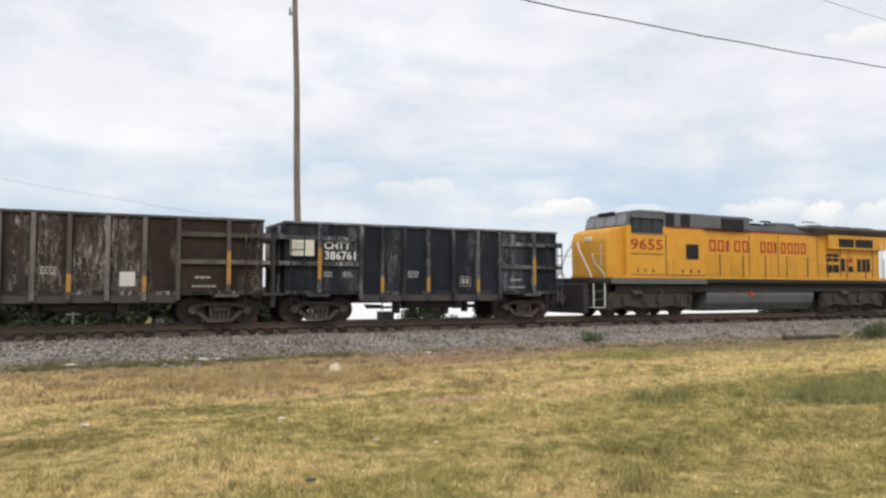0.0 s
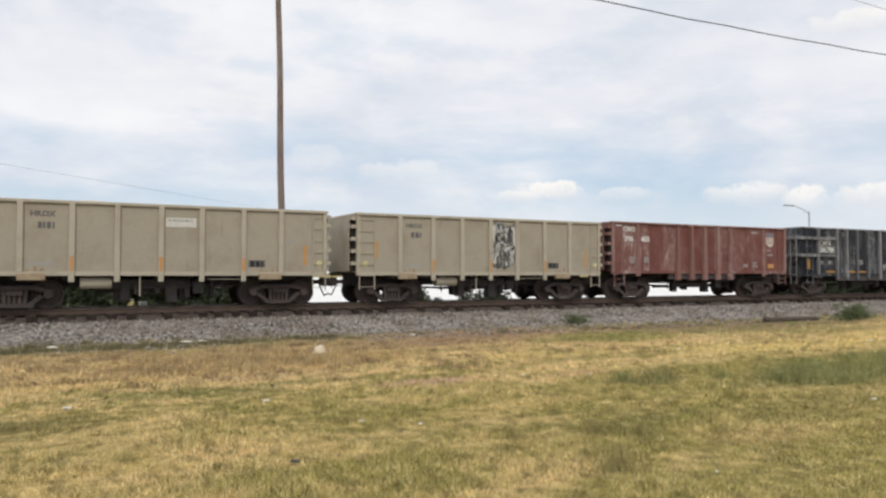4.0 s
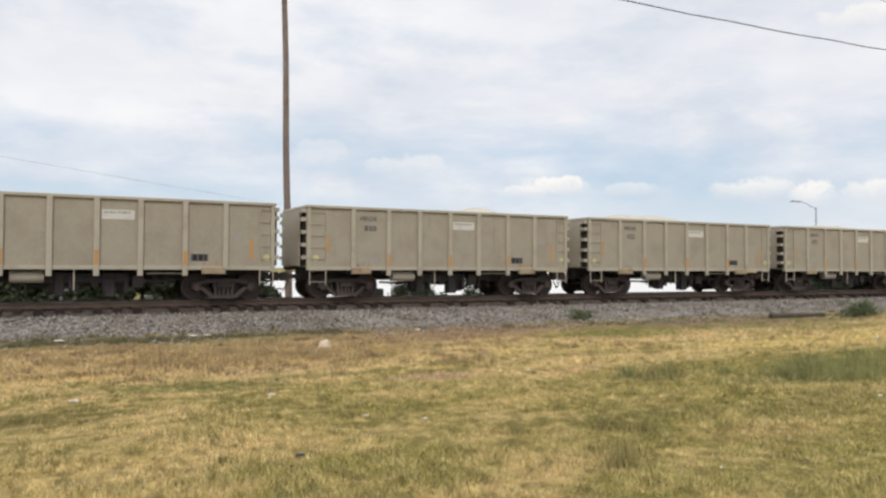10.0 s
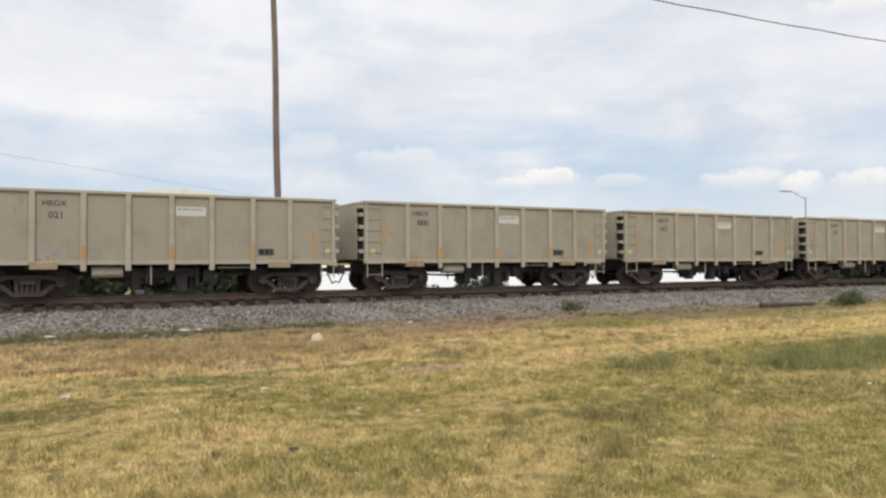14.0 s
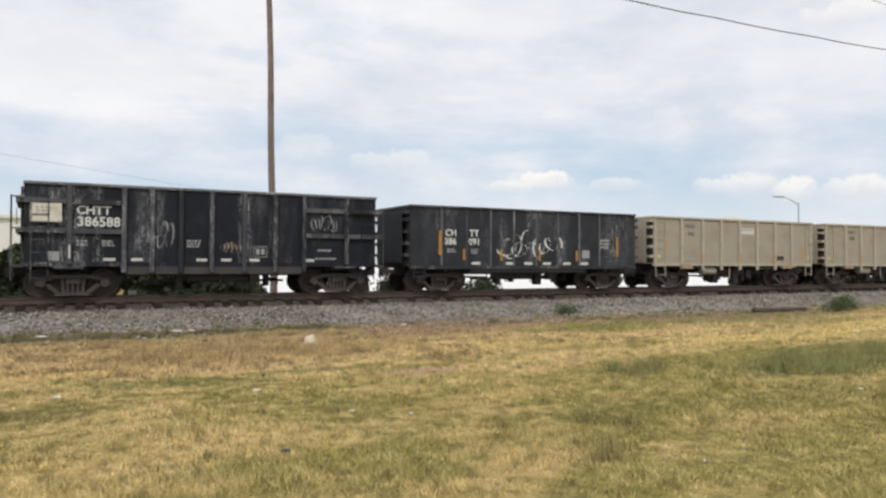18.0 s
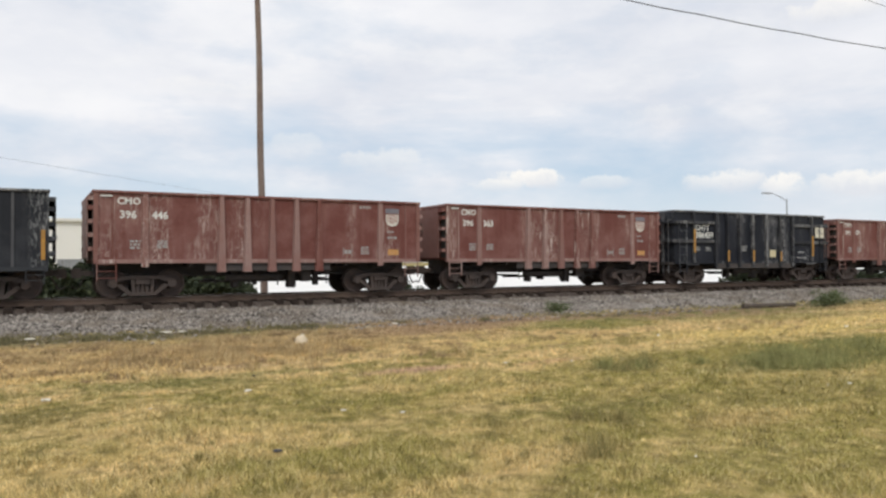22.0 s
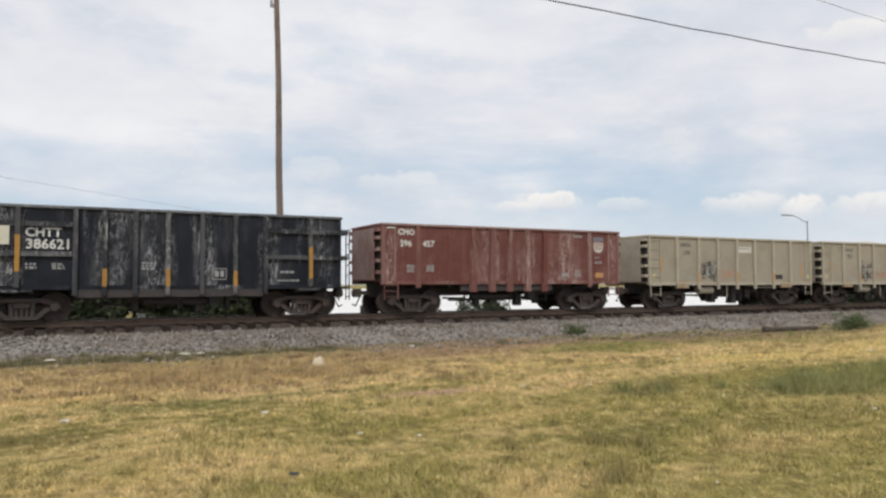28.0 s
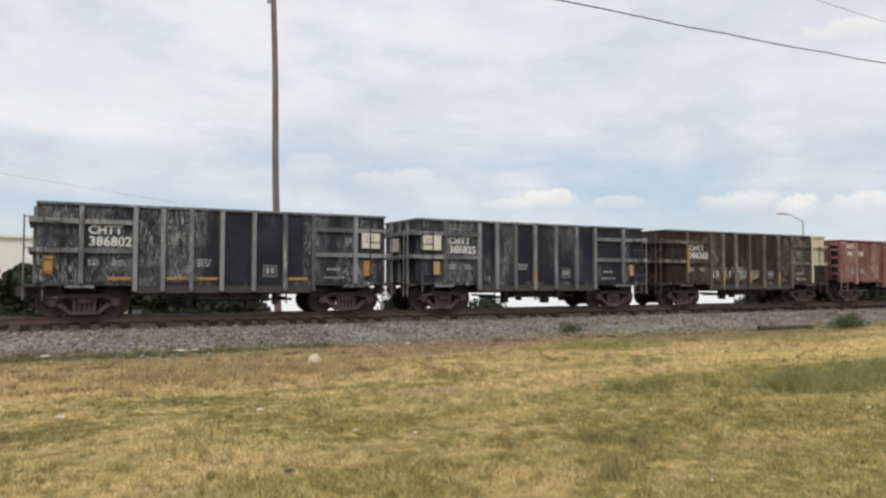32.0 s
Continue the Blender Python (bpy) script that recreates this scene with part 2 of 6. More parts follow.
TRUCK = weathered("grimy_cast_steel", (0.066, 0.052, 0.047), (0.100, 0.072, 0.060), (0.13, 0.105, 0.09), 0.5, 0.3, 0.7, 0, 0.3, 3.0)
WHEEL = weathered("brown_wheel_steel", (0.062, 0.047, 0.042), (0.090, 0.062, 0.052), None, 0.5, 0.3, 0.6, 0.2, 0.25, 4.0)
UNDER = weathered("dark_underframe", (0.062, 0.056, 0.055), (0.090, 0.075, 0.068), None, 0.5, 0.3, 0.8, 0, 0.3, 2.0)
PAD = weathered("rusted_tan_pad", (0.36, 0.285, 0.19), (0.24, 0.155, 0.095), (0.42, 0.35, 0.26), 0.5, 0.4, 0.7, 0, 0.2, 3.0)
ORANGE = weathered("faded_orange_stripe", (0.52, 0.265, 0.085), (0.45, 0.30, 0.17), (0.42, 0.36, 0.26), 0.6, 0.5, 0.7, 0, 0.15, 4.0)
YELLOW = weathered("amber_yellow_stripe", (0.45, 0.235, 0.050), (0.31, 0.17, 0.055), (0.13, 0.09, 0.06), 0.6, 0.6, 0.6, 0, 0.2, 4.0)
WHITE = plain("chalky_white_letters", (0.66, 0.66, 0.62), 0.7)
GREYMARK = plain("faded_grey_marks", (0.34, 0.34, 0.33), 0.8)
DARKMARK = plain("dark_grey_letters", (0.13, 0.125, 0.12), 0.8)
BLACKMARK = plain("black_stencil_paint", (0.028, 0.027, 0.026), 0.8)
PLACARD = plain("off_white_placard", (0.66, 0.63, 0.52), 0.7)
PALEMARK = plain("pale_tan_mark", (0.62, 0.60, 0.54), 0.7)
LOAD = weathered("crushed_stone_load", (0.60, 0.57, 0.49), (0.52, 0.48, 0.40), None, 0.5, 0.3, 0.95, 0, 0.2, 4.0)
PINKPAINT = plain("pale_orange_spray", (0.56, 0.30, 0.20), 0.8)
# dark tone for the painted pocket shade and the relay box
PIT = plain("pocket_shade_and_box_steel", (0.05, 0.047, 0.043), 0.9)
TANSPRAY = plain("dull_tan_spray", (0.29, 0.235, 0.165), 0.8)


# ---------------------------------------------------------------- mesh helpers
def part(name, bm, material, parent, label=""):
    me = bpy.data.meshes.new(name)
    bm.to_mesh(me)
    bm.free()
    me.materials.append(material)
    ob = new(name, me)
    ob.parent = parent
    if label:
        ob["label"] = label
    return ob


def box(bm, x0, x1, y0, y1, z0, z1):
    v = [bm.verts.new(p) for p in ((x0, y0, z0), (x1, y0, z0), (x1, y1, z0), (x0, y1, z0), (x0, y0, z1), (x1, y0, z1), (x1, y1, z1), (x0, y1, z1))]
    for f in ((3, 2, 1, 0), (4, 5, 6, 7), (0, 1, 5, 4), (1, 2, 6, 5), (2, 3, 7, 6), (3, 0, 4, 7)):
        bm.faces.new([v[i] for i in f])
    return v


def boxes(*list_of):
    bm = bmesh.new()
    for b in list_of:
        box(bm, *b)
    return bm


def soft(bm, width=0.01, segments=1):
    bmesh.ops.bevel(bm, geom=list(bm.edges), offset=width, segments=segments, affect="EDGES", profile=0.6)
    return bm


def prism(bm, outline, y0, y1):
    """An outline in x and z, extruded along y."""
    a = [bm.verts.new((x, y0, z)) for x, z in outline]
    b = [bm.verts.new((x, y1, z)) for x, z in outline]
    n = len(outline)
    bm.faces.new(a)
    bm.faces.new(b[::-1])
    for i in range(n):
        bm.faces.new((a[i], b[i], b[(i + 1) % n], a[(i + 1) % n]))
    bmesh.ops.recalc_face_normals(bm, faces=bm.faces)
    return bm


def rod(bm, p, q, r, seg=6, r2=None):
    p, q = Vector(p), Vector(q)
    m = (q - p).to_track_quat("Z", "Y").to_matrix()
    r2 = r if r2 is None else r2
    a = [bm.verts.new(p + m @ Vector((r * math.cos(k * 2 * math.pi / seg), r * math.sin(k * 2 * math.pi / seg), 0))) for k in range(seg)]
    b = [bm.verts.new(q + m @ Vector((r2 * math.cos(k * 2 * math.pi / seg), r2 * math.sin(k * 2 * math.pi / seg), 0))) for k in range(seg)]
    for k in range(seg):
        bm.faces.new((a[k], a[(k + 1) % seg], b[(k + 1) % seg], b[k]))
    bm.faces.new(a[::-1])
    bm.faces.new(b)
    return bm


def rods(*list_of):
    bm = bmesh.new()
    for r in list_of:
        rod(bm, *r)
    return bm


def lathe(bm, profile, seg=20, y=0.0):
    """A turned shape round the y axis: (radius, y) pairs."""
    rings = []
    for r, yy in profile:
        rings.append([bm.verts.new((r * math.cos(k * 2 * math.pi / seg), y + yy, r * math.sin(k * 2 * math.pi / seg))) for k in range(seg)])
    for a, b in zip(rings, rings[1:]):
        for k in range(seg):
            bm.faces.new((a[k], a[(k + 1) % seg], b[(k + 1) % seg], b[k]))
    bm.faces.new(rings[0])
    bm.faces.new(rings[-1][::-1])
    bmesh.ops.recalc_face_normals(bm, faces=bm.faces)
    return bm


def lettering(parent, words, x, z, height, material, y, name="lettering"):
    cu = bpy.data.curves.new(name, "FONT")
    cu.body, cu.size, cu.offset = words, height * 1.38, 0.010
    cu.resolution_u = 2
    tmp = new("tmp", cu)
    me = bpy.data.meshes.new_from_object(tmp)
    bpy.data.objects.remove(tmp)
    bpy.data.curves.remove(cu)
    me.transform(pose(0, 0, 0, 90, 0, 0))
    me.materials.clear()
    me.materials.append(material)
    ob = new(name, me)
    ob.parent = parent
    ob.matrix_basis = pose(x, y, z)
    return ob


def bars(parent, x, z, width, rows, height, material, y, gap=0.5, name="small_lettering", seed=0):
    """Unreadable writing as rows of short bars."""
    r = random.Random(seed)
    bm = bmesh.new()
    for i in range(rows):
        top = z - i * height * (1 + gap)
        xx = x + r.uniform(0, 0.1) * width
        end = x + width * r.uniform(0.82, 1.0)
        while xx < end - 0.03:
            w = min(r.uniform(0.06, 0.16), end - xx)
            box(bm, xx, xx + w, y - 0.004, y, top - height, top)
            xx += w + r.uniform(0.025, 0.05)
    return tagged(part(name, bm, material, parent), kind="stuff")


def thing(name, x, y, z, label, category, group="", kind=""):
    ob = new(name)
    ob.empty_display_size = 0.3
    ob.matrix_basis = pose(x, y, z)
    return tagged(ob, label, category, group, kind)


# ---------------------------------------------------------------- ground
PROFILE = [(-1500, 0), (-60, 0), (-27, 0), (-17, -0.05), (-9, -0.20), (-6.4, -0.35), (-2.0, -0.20), (2.0, -0.20), (6.4, -0.42), (10.5, -1.25), (14, -1.40), (60, -1.40), (300, -1.40), (2500, -1.40)]


def ground_z(y):
    return float(np.interp(y, [p[0] for p in PROFILE], [p[1] for p in PROFILE]))


# patches with their own growth: x, y, half length, half width, colour, strength
GROWTH = [(13.4, -11.3, 2.8, 1.0, (0.275, 0.256, 0.084), 0.85),
          (1.7, -16.3, 1.6, 0.55, (0.193, 0.192, 0.066), 0.9), (3.6, -15.9, 1.1, 0.30, (0.209, 0.202, 0.072), 0.8), (-0.2, -17.9, 1.0, 0.5, (0.209, 0.187, 0.072), 0.8), (5.6, -20.6, 1.1, 0.45, (0.209, 0.202, 0.066), 0.8),
          (15.4, -15.3, 3.8, 1.1, (0.620, 0.505, 0.225), 0.9), (9.0, -14.2, 2.4, 0.7, (0.590, 0.480, 0.225), 0.85), (10.3, -16.7, 1.9, 0.5, (0.560, 0.455, 0.230), 0.8), (0.6, -14.4, 2.2, 0.7, (0.620, 0.470, 0.240), 0.8),
          (3.2, -12.5, 3.4, 1.9, (0.460, 0.315, 0.160), 0.8), (2.6, -6.3, 5.6, 0.8, (0.187, 0.158, 0.102), 0.85), (3.4, -8.4, 3.4, 0.8, (0.270, 0.220, 0.120), 0.7),
          (10.6, -19.35, 2.0, 0.75, (0.220, 0.212, 0.090), 0.8), (7.9, -18.45, 0.7, 0.30, (0.187, 0.163, 0.078), 0.85),
          (5.4, -22.9, 1.8, 0.9, (0.275, 0.261, 0.084), 0.75), (2.4, -21.2, 1.3, 0.45, (0.286, 0.261, 0.086), 0.75), (8.6, -21.0, 2.0, 0.7, (0.253, 0.231, 0.084), 0.7), (0.2, -20.3, 0.8, 0.4, (0.550, 0.430, 0.200), 0.6), (5.1, -19.2, 1.2, 0.35, (0.560, 0.440, 0.210), 0.7), (6.4, -21.8, 0.8, 0.3, (0.400, 0.300, 0.150), 0.6),
          (22.5, -14.2, 4.5, 1.1, (0.600, 0.490, 0.215), 0.8), (25.0, -8.6, 4.4, 1.4, (0.260, 0.225, 0.120), 0.8), (14.2, -9.9, 2.2, 0.9, (0.250, 0.240, 0.088), 0.85),
          (18.2, -10.6, 2.6, 0.8, (0.255, 0.238, 0.092), 0.8), (21.0, -10.6, 3.4, 0.9, (0.270, 0.235, 0.110), 0.8), (21.0, -12.0, 5.0, 0.8, (0.290, 0.262, 0.115), 0.85)]


# bare, trodden soil
SOIL = [(12.4, -7.0, 5.2, 2.3, (0.30, 0.215, 0.158), 0.95), (9.4, -9.6, 2.8, 1.7, (0.34, 0.245, 0.165), 0.85), (20.8, -8.4, 6.4, 2.7, (0.29, 0.215, 0.152), 0.92), (5.2, -16.9, 0.9, 0.30, (0.46, 0.31, 0.25), 0.85), (7.7, -17.2, 0.9, 0.24, (0.52, 0.36, 0.24), 0.7),
        (2.8, -14.85, 1.3, 0.16, (0.58, 0.45, 0.32), 0.7), (3.0, -5.9, 5.0, 0.6, (0.20, 0.17, 0.12), 0.7), (-0.5, -7.2, 2.0, 0.6, (0.21, 0.18, 0.14), 0.7), (6.6, -7.6, 1.6, 0.9, (0.33, 0.25, 0.16), 0.6)]


def patches(t, x, y, mid, col, rows, ragged=4.0):
    for px, py, rx, ry, tint, strength in rows:
        dx = math_of(t, "DIVIDE", math_of(t, "SUBTRACT", x, px), rx)
        dy = math_of(t, "DIVIDE", math_of(t, "SUBTRACT", y, py), ry)
        d = math_of(t, "ADD", math_of(t, "MULTIPLY", dx, dx), math_of(t, "MULTIPLY", dy, dy))
        d = math_of(t, "ADD", d, math_of(t, "MULTIPLY", math_of(t, "SUBTRACT", mid, 0.5), ragged))
        col = mix(t, ramp(t, d, 1.35, 0.25, 0.0, strength), col, tint)
    return col


def lawn_colour(t, co):
    """Green and straw patches of a dry lawn, by the place on the ground."""
    sep = nd(t, "ShaderNodeSeparateXYZ")
    t.links.new(co, sep.inputs[0])
    x, y = sep.outputs[0], sep.outputs[1]
    warp = noise_of(t, co, 0.8, 3.0, 0.5, None, (1.0, 1.0, 0.0))
    big = noise_of(t, co, 0.30, 6.0, 0.62, None, (0.8, 1.7, 0.0))
    mid = noise_of(t, co, 1.25, 6.0, 0.70, None, (1.0, 1.3, 0.0))
    fine = noise_of(t, co, 9.0, 5.0, 0.7, None, (1.1, 1.1, 0.0))
    edge = math_of(t, "ADD", y, math_of(t, "MULTIPLY", math_of(t, "SUBTRACT", mid, 0.5), 6.0))
    edge = math_of(t, "ADD", edge, math_of(t, "MULTIPLY", math_of(t, "SUBTRACT", warp, 0.5), 5.0))
    # the strip between mown lawn and ballast is straw
    near = ramp(t, edge, -17.4, -14.6, 0.0, 0.34)
    dry = math_of(t, "ADD", math_of(t, "ADD", math_of(t, "MULTIPLY", big, 0.95), math_of(t, "MULTIPLY", mid, 0.55)), near)
    dry = math_of(t, "ADD", dry, math_of(t, "MULTIPLY", fine, 0.28))
    # greener away from the trodden end of the lawn
    dry = math_of(t, "SUBTRACT", dry, ramp(t, x, 2.5, 11.0, -0.05, 0.12))
    col = mix(t, ramp(t, dry, 0.78, 1.10), (0.330, 0.294, 0.100), (0.622, 0.483, 0.262))
    col = mix(t, math_of(t, "MULTIPLY", ramp(t, big, 0.55, 0.43), ramp(t, mid, 0.56, 0.42)), col, (0.228, 0.213, 0.066))
    # brown fringe towards the ballast
    brown = math_of(t, "MULTIPLY", ramp(t, edge, -14.4, -10.2), ramp(t, warp, 0.30, 0.52, 0.35, 1.0))
    brown = math_of(t, "MULTIPLY", brown, ramp(t, x, 7.0, 15.0, 1.0, 0.45))
    col = mix(t, brown, col, (0.405, 0.300, 0.172))
    # greener again where weeds root at the stones
    weeds = math_of(t, "MULTIPLY", ramp(t, edge, -9.4, -7.4), ramp(t, mid, 0.40, 0.52))
    col = mix(t, weeds, col, (0.20, 0.195, 0.090))
    col = patches(t, x, y, mid, col, GROWTH)
    clump = noise_of(t, co, 5.6, 5.0, 0.66, None, (1.0, 0.75, 0.0))
    # dark spots paint the small shadows between grass clumps
    col = mix(t, ramp(t, clump, 0.50, 0.38, 0.0, 0.62), col, (0.150, 0.128, 0.052))
    col = mix(t, ramp(t, clump, 0.53, 0.66, 0.0, 0.55), col, (0.74, 0.605, 0.32))
    col = mix(t, ramp(t, fine, 0.56, 0.80, 0.0, 0.6), col, (0.60, 0.51, 0.31))
    col = patches(t, x, y, mid, col, SOIL, 2.2)
    return mix(t, 1.0, col, (1.19, 1.16, 1.08), "MULTIPLY"), fine, mid


def lawn_material(name, blades):
    m = bpy.data.materials.new(name)
    t = nodes_of(m)
    co = nd(t, "ShaderNodeNewGeometry").outputs["Position"]
    col, fine, mid = lawn_colour(t, co)
    if blades:
        isl = nd(t, "ShaderNodeNewGeometry").outputs["Random Per Island"]
        col = mix(t, 1.0, col, ramp_rgb(t, isl, 0.75, 1.45), "MULTIPLY")
        col = mix(t, ramp(t, isl, 0.86, 0.90, 0.0, 0.7), col, (0.68, 0.57, 0.33))
        shader(t, col, 0.75, 0.0, None, spec=0.15)
    else:
        col = mix(t, 1.0, col, (0.90, 0.86, 0.78), "MULTIPLY")
        shader(t, col, 0.95, 0.0, fine, 1.0, 0.12, spec=0.1)
    return m


LAWN = lawn_material("dry_lawn_soil", False)
BLADES = lawn_material("lawn_blades", True)


def build_ground():
    ys = sorted(set([p[0] for p in PROFILE] + list(np.arange(-27, -5.9, 0.5)) + [-200, -40]))
    xs = [-2500, -800, -300, -100, -40] + list(np.arange(-20, 60.1, 1.0)) + [100, 300, 800, 2500]
    verts, faces = [], []
    for x in xs:
        for y in ys:
            bump = 0.0
            if -20 <= x <= 60 and -27 < y < -6.5:
                bump = 0.05 * noise.noise(Vector((x * 0.35, y * 0.35, 3.1))) + 0.025 * noise.noise(Vector((x * 1.1, y * 1.1, 7.7)))
            verts.append((x, y, ground_z(y) + bump))
    n = len(ys)
    for i in range(len(xs) - 1):
        for j in range(n - 1):
            faces.append((i * n + j, (i + 1) * n + j, (i + 1) * n + j + 1, i * n + j + 1))
    me = bpy.data.meshes.new("ground")
    me.from_pydata(verts, [], faces)
    me.materials.append(LAWN)
    me.shade_smooth()
    tagged(new("ground", me), "dry mown lawn with straw and green patches", "lawn", kind="structure")


build_ground()


def lawn_height(x, y):
    b = 0.0
    if -20 <= x <= 60 and -27 < y < -6.5:
        b = 0.05 * noise.noise(Vector((x * 0.35, y * 0.35, 3.1))) + 0.025 * noise.noise(Vector((x * 1.1, y * 1.1, 7.7)))
    return ground_z(y) + b


def ballast_material(name, stones):
    m = bpy.data.materials.new(name)
    t = nodes_of(m)
    co = nd(t, "ShaderNodeNewGeometry").outputs["Position"]
    vor = nd(t, "ShaderNodeTexVoronoi")
    vor.inputs["Scale"].default_value = 14.0
    t.links.new(co, vor.inputs["Vector"])
    big = noise_of(t, co, 0.7, 5.0, 0.6)
    tone = ramp(t, nd(t, "ShaderNodeNewGeometry").outputs["Random Per Island"], 0.0, 1.0) if stones else vor.outputs["Color"]
    if not stones:
        s = nd(t, "ShaderNodeSeparateColor")
        t.links.new(tone, s.inputs[0])
        tone = s.outputs[0]
    col = mix(t, tone, (0.070, 0.062, 0.055), (0.46, 0.418, 0.37))
    col = mix(t, ramp(t, big, 0.46, 0.66, 0.0, 0.7), col, (0.205, 0.165, 0.122))
    sep = nd(t, "ShaderNodeSeparateXYZ")
    t.links.new(co, sep.inputs[0])
    off = math_of(t, "ADD", math_of(t, "ABSOLUTE", sep.outputs[1], 0.0), math_of(t, "MULTIPLY", math_of(t, "SUBTRACT", big, 0.5), 0.5))
    # darker brown between and beside the rails
    col = mix(t, ramp(t, off, 1.66, 1.46, 0.0, 0.85), col, (0.066, 0.047, 0.038))
    if stones:
        shader(t, col, 0.85)
    else:
        shader(t, col, 0.9, 0.0, vor.outputs["Distance"], 1.0, 0.06)
    return m


BALLAST = ballast_material("crushed_ballast", False)
STONES = ballast_material("ballast_stones", True)
BED = [(-6.4, -0.54), (-4.9, -0.315), (-3.5, -0.10), (-2.3, -0.02), (-1.80, 0.03), (-1.50, 0.075), (-1.36, 0.13), (-1.20, 0.215), (1.25, 0.24), (2.2, 0.05), (6.6, -0.38)]


def bed_z(y):
    return float(np.interp(y, [p[0] for p in BED], [p[1] for p in BED]))


def build_bed():
    xs = [-620, -200, -60] + list(np.arange(-20, 70.1, 0.5)) + [120, 300, 650]
    ys = sorted(set([p[0] for p in BED] + list(np.arange(-6.8, -1.8, 0.35))))
    verts, faces = [], []
    n = len(ys)
    for x in xs:
        for y in ys:
            k = 0.05 * noise.noise(Vector((x * 0.7, y * 0.9, 1.5))) if y < -1.9 else 0.022 * noise.noise(Vector((x * 1.9, y, 4.5)))
            shift = 0.9 * noise.noise(Vector((x * 0.22, 0.0, 9.0))) + 0.5 * noise.noise(Vector((x * 0.8, 3.0, 9.0))) if y < -4.9 else 0.0
            verts.append((x, y + shift, bed_z(y) + k))
    for i in range(len(xs) - 1):
        for j in range(n - 1):
            faces.append((i * n + j, (i + 1) * n + j, (i + 1) * n + j + 1, i * n + j + 1))
    me = bpy.data.meshes.new("ballast_bed")
    me.from_pydata(verts, [], faces)
    me.materials.append(BALLAST)
    me.shade_smooth()
    tagged(new("ballast_bed", me), "grey crushed stone ballast bed under the railway track", "ballast", kind="structure")


build_bed()

RAILSIDE = weathered("rusty_rail_steel", (0.105, 0.073, 0.056), (0.070, 0.050, 0.039), (0.14, 0.10, 0.08), 0.5, 0.3, 0.75, 0, 0.2, 2.0)
RAILTOP = plain("worn_rail_head", (0.30, 0.27, 0.24), 0.35, 0.7)
TIEWOOD = weathered("creosoted_tie_wood", (0.026, 0.018, 0.014), (0.055, 0.040, 0.030), None, 0.5, 0.3, 0.9, 0, 0.3, 3.0)


def build_track():
    track = thing("railway_track", 0, 0, 0, "single railway track with rusty rails on dark wooden ties", "railway track", kind="structure")
    for side in (-1, 1):
        y = side * 0.753
        bm = bmesh.new()
        prof = [(-0.07, 0.0), (0.07, 0.0), (0.07, 0.012), (0.012, 0.03), (0.012, 0.125), (0.036, 0.14), (0.036, 0.176), (-0.036, 0.176), (-0.036, 0.14), (-0.012, 0.125), (-0.012, 0.03), (-0.07, 0.012)]
        a = [bm.verts.new((-620, y + p, RAIL - 0.18 + z)) for p, z in prof]
        b = [bm.verts.new((650, y + p, RAIL - 0.18 + z)) for p, z in prof]
        for i in range(len(prof)):
            bm.faces.new((a[i], a[(i + 1) % len(prof)], b[(i + 1) % len(prof)], b[i]))
        bmesh.ops.recalc_face_normals(bm, faces=bm.faces)
        rail = part("rail", bm, RAILSIDE, track)
        part("rail_head", boxes((-620, 650, y - 0.034, y + 0.034, RAIL - 0.004, RAIL)), RAILTOP, rail, "worn bright rail head")
    top = RAIL - 0.185
    tie = soft(boxes((-0.13, 0.13, -1.32, 1.32, top - 0.25, top)), 0.012)
    me = bpy.data.meshes.new("tie")
    tie.to_mesh(me)
    tie.free()
    me.materials.append(TIEWOOD)
    plate = boxes((-0.10, 0.10, -0.93, -0.58, top, top + 0.012), (-0.10, 0.10, 0.58, 0.93, top, top + 0.012))
    pm = bpy.data.meshes.new("tie_plate")
    plate.to_mesh(pm)
    plate.free()
    pm.materials.append(RAILSIDE)
    x = -14.0
    while x < 62:
        o = new("tie", me)
        o.parent = track
        o.matrix_basis = pose(x, random.uniform(-0.09, 0.09) + random.choice((-0.17, -0.13, -0.10, 0.16, 0.24)), random.uniform(-0.012, 0.008), 0, random.uniform(-1, 1), random.uniform(-1.2, 1.2))
        p = new("tie_plate", pm)
        p.parent = o
        x += 0.545 + random.uniform(-0.03, 0.03)
    rest = bmesh.new()
    x = -620
    while x < 650:
        if not -14.3 < x < 62:
            box(rest, x, x + 0.23, -1.3, 1.3, top - 0.25, top)
        x += 0.55
    tagged(part("far_ties", rest, TIEWOOD, track), kind="stuff")


build_track()


# ---------------------------------------------------------------- railway cars
def wheelset_mesh():
    bm = bmesh.new()
    for s in (-1, 1):
        prof = [(0.10, -0.09), (0.14, -0.07), (0.16, -0.03), (0.37, -0.035), (0.40, -0.065), (0.457, -0.065), (0.462, 0.045), (0.485, 0.055), (0.485, 0.075), (0.40, 0.075), (0.37, 0.03), (0.16, 0.04), (0.10, 0.07)]
        lathe(bm, [(r, -s * yy * s if s < 0 else -yy) for r, yy in prof], 22, s * 0.755) if s > 0 else lathe(bm, prof, 22, s * 0.755)
    lathe(bm, [(0.08, -1.02), (0.08, 1.02)], 12)
    for s in (-1, 1):
        for k in range(3):
            a = k * 2.094
            box(bm, 0.045 * math.cos(a) - 0.012, 0.045 * math.cos(a) + 0.012, s * 1.02 - 0.015, s * 1.02 + 0.015, 0.045 * math.sin(a) - 0.012, 0.045 * math.sin(a) + 0.012)
    me = bpy.data.meshes.new("wheelset")
    bm.to_mesh(me)
    bm.free()
    me.materials.append(WHEEL)
    return me


WHEELSET = wheelset_mesh()
WHEEL_R = 0.457


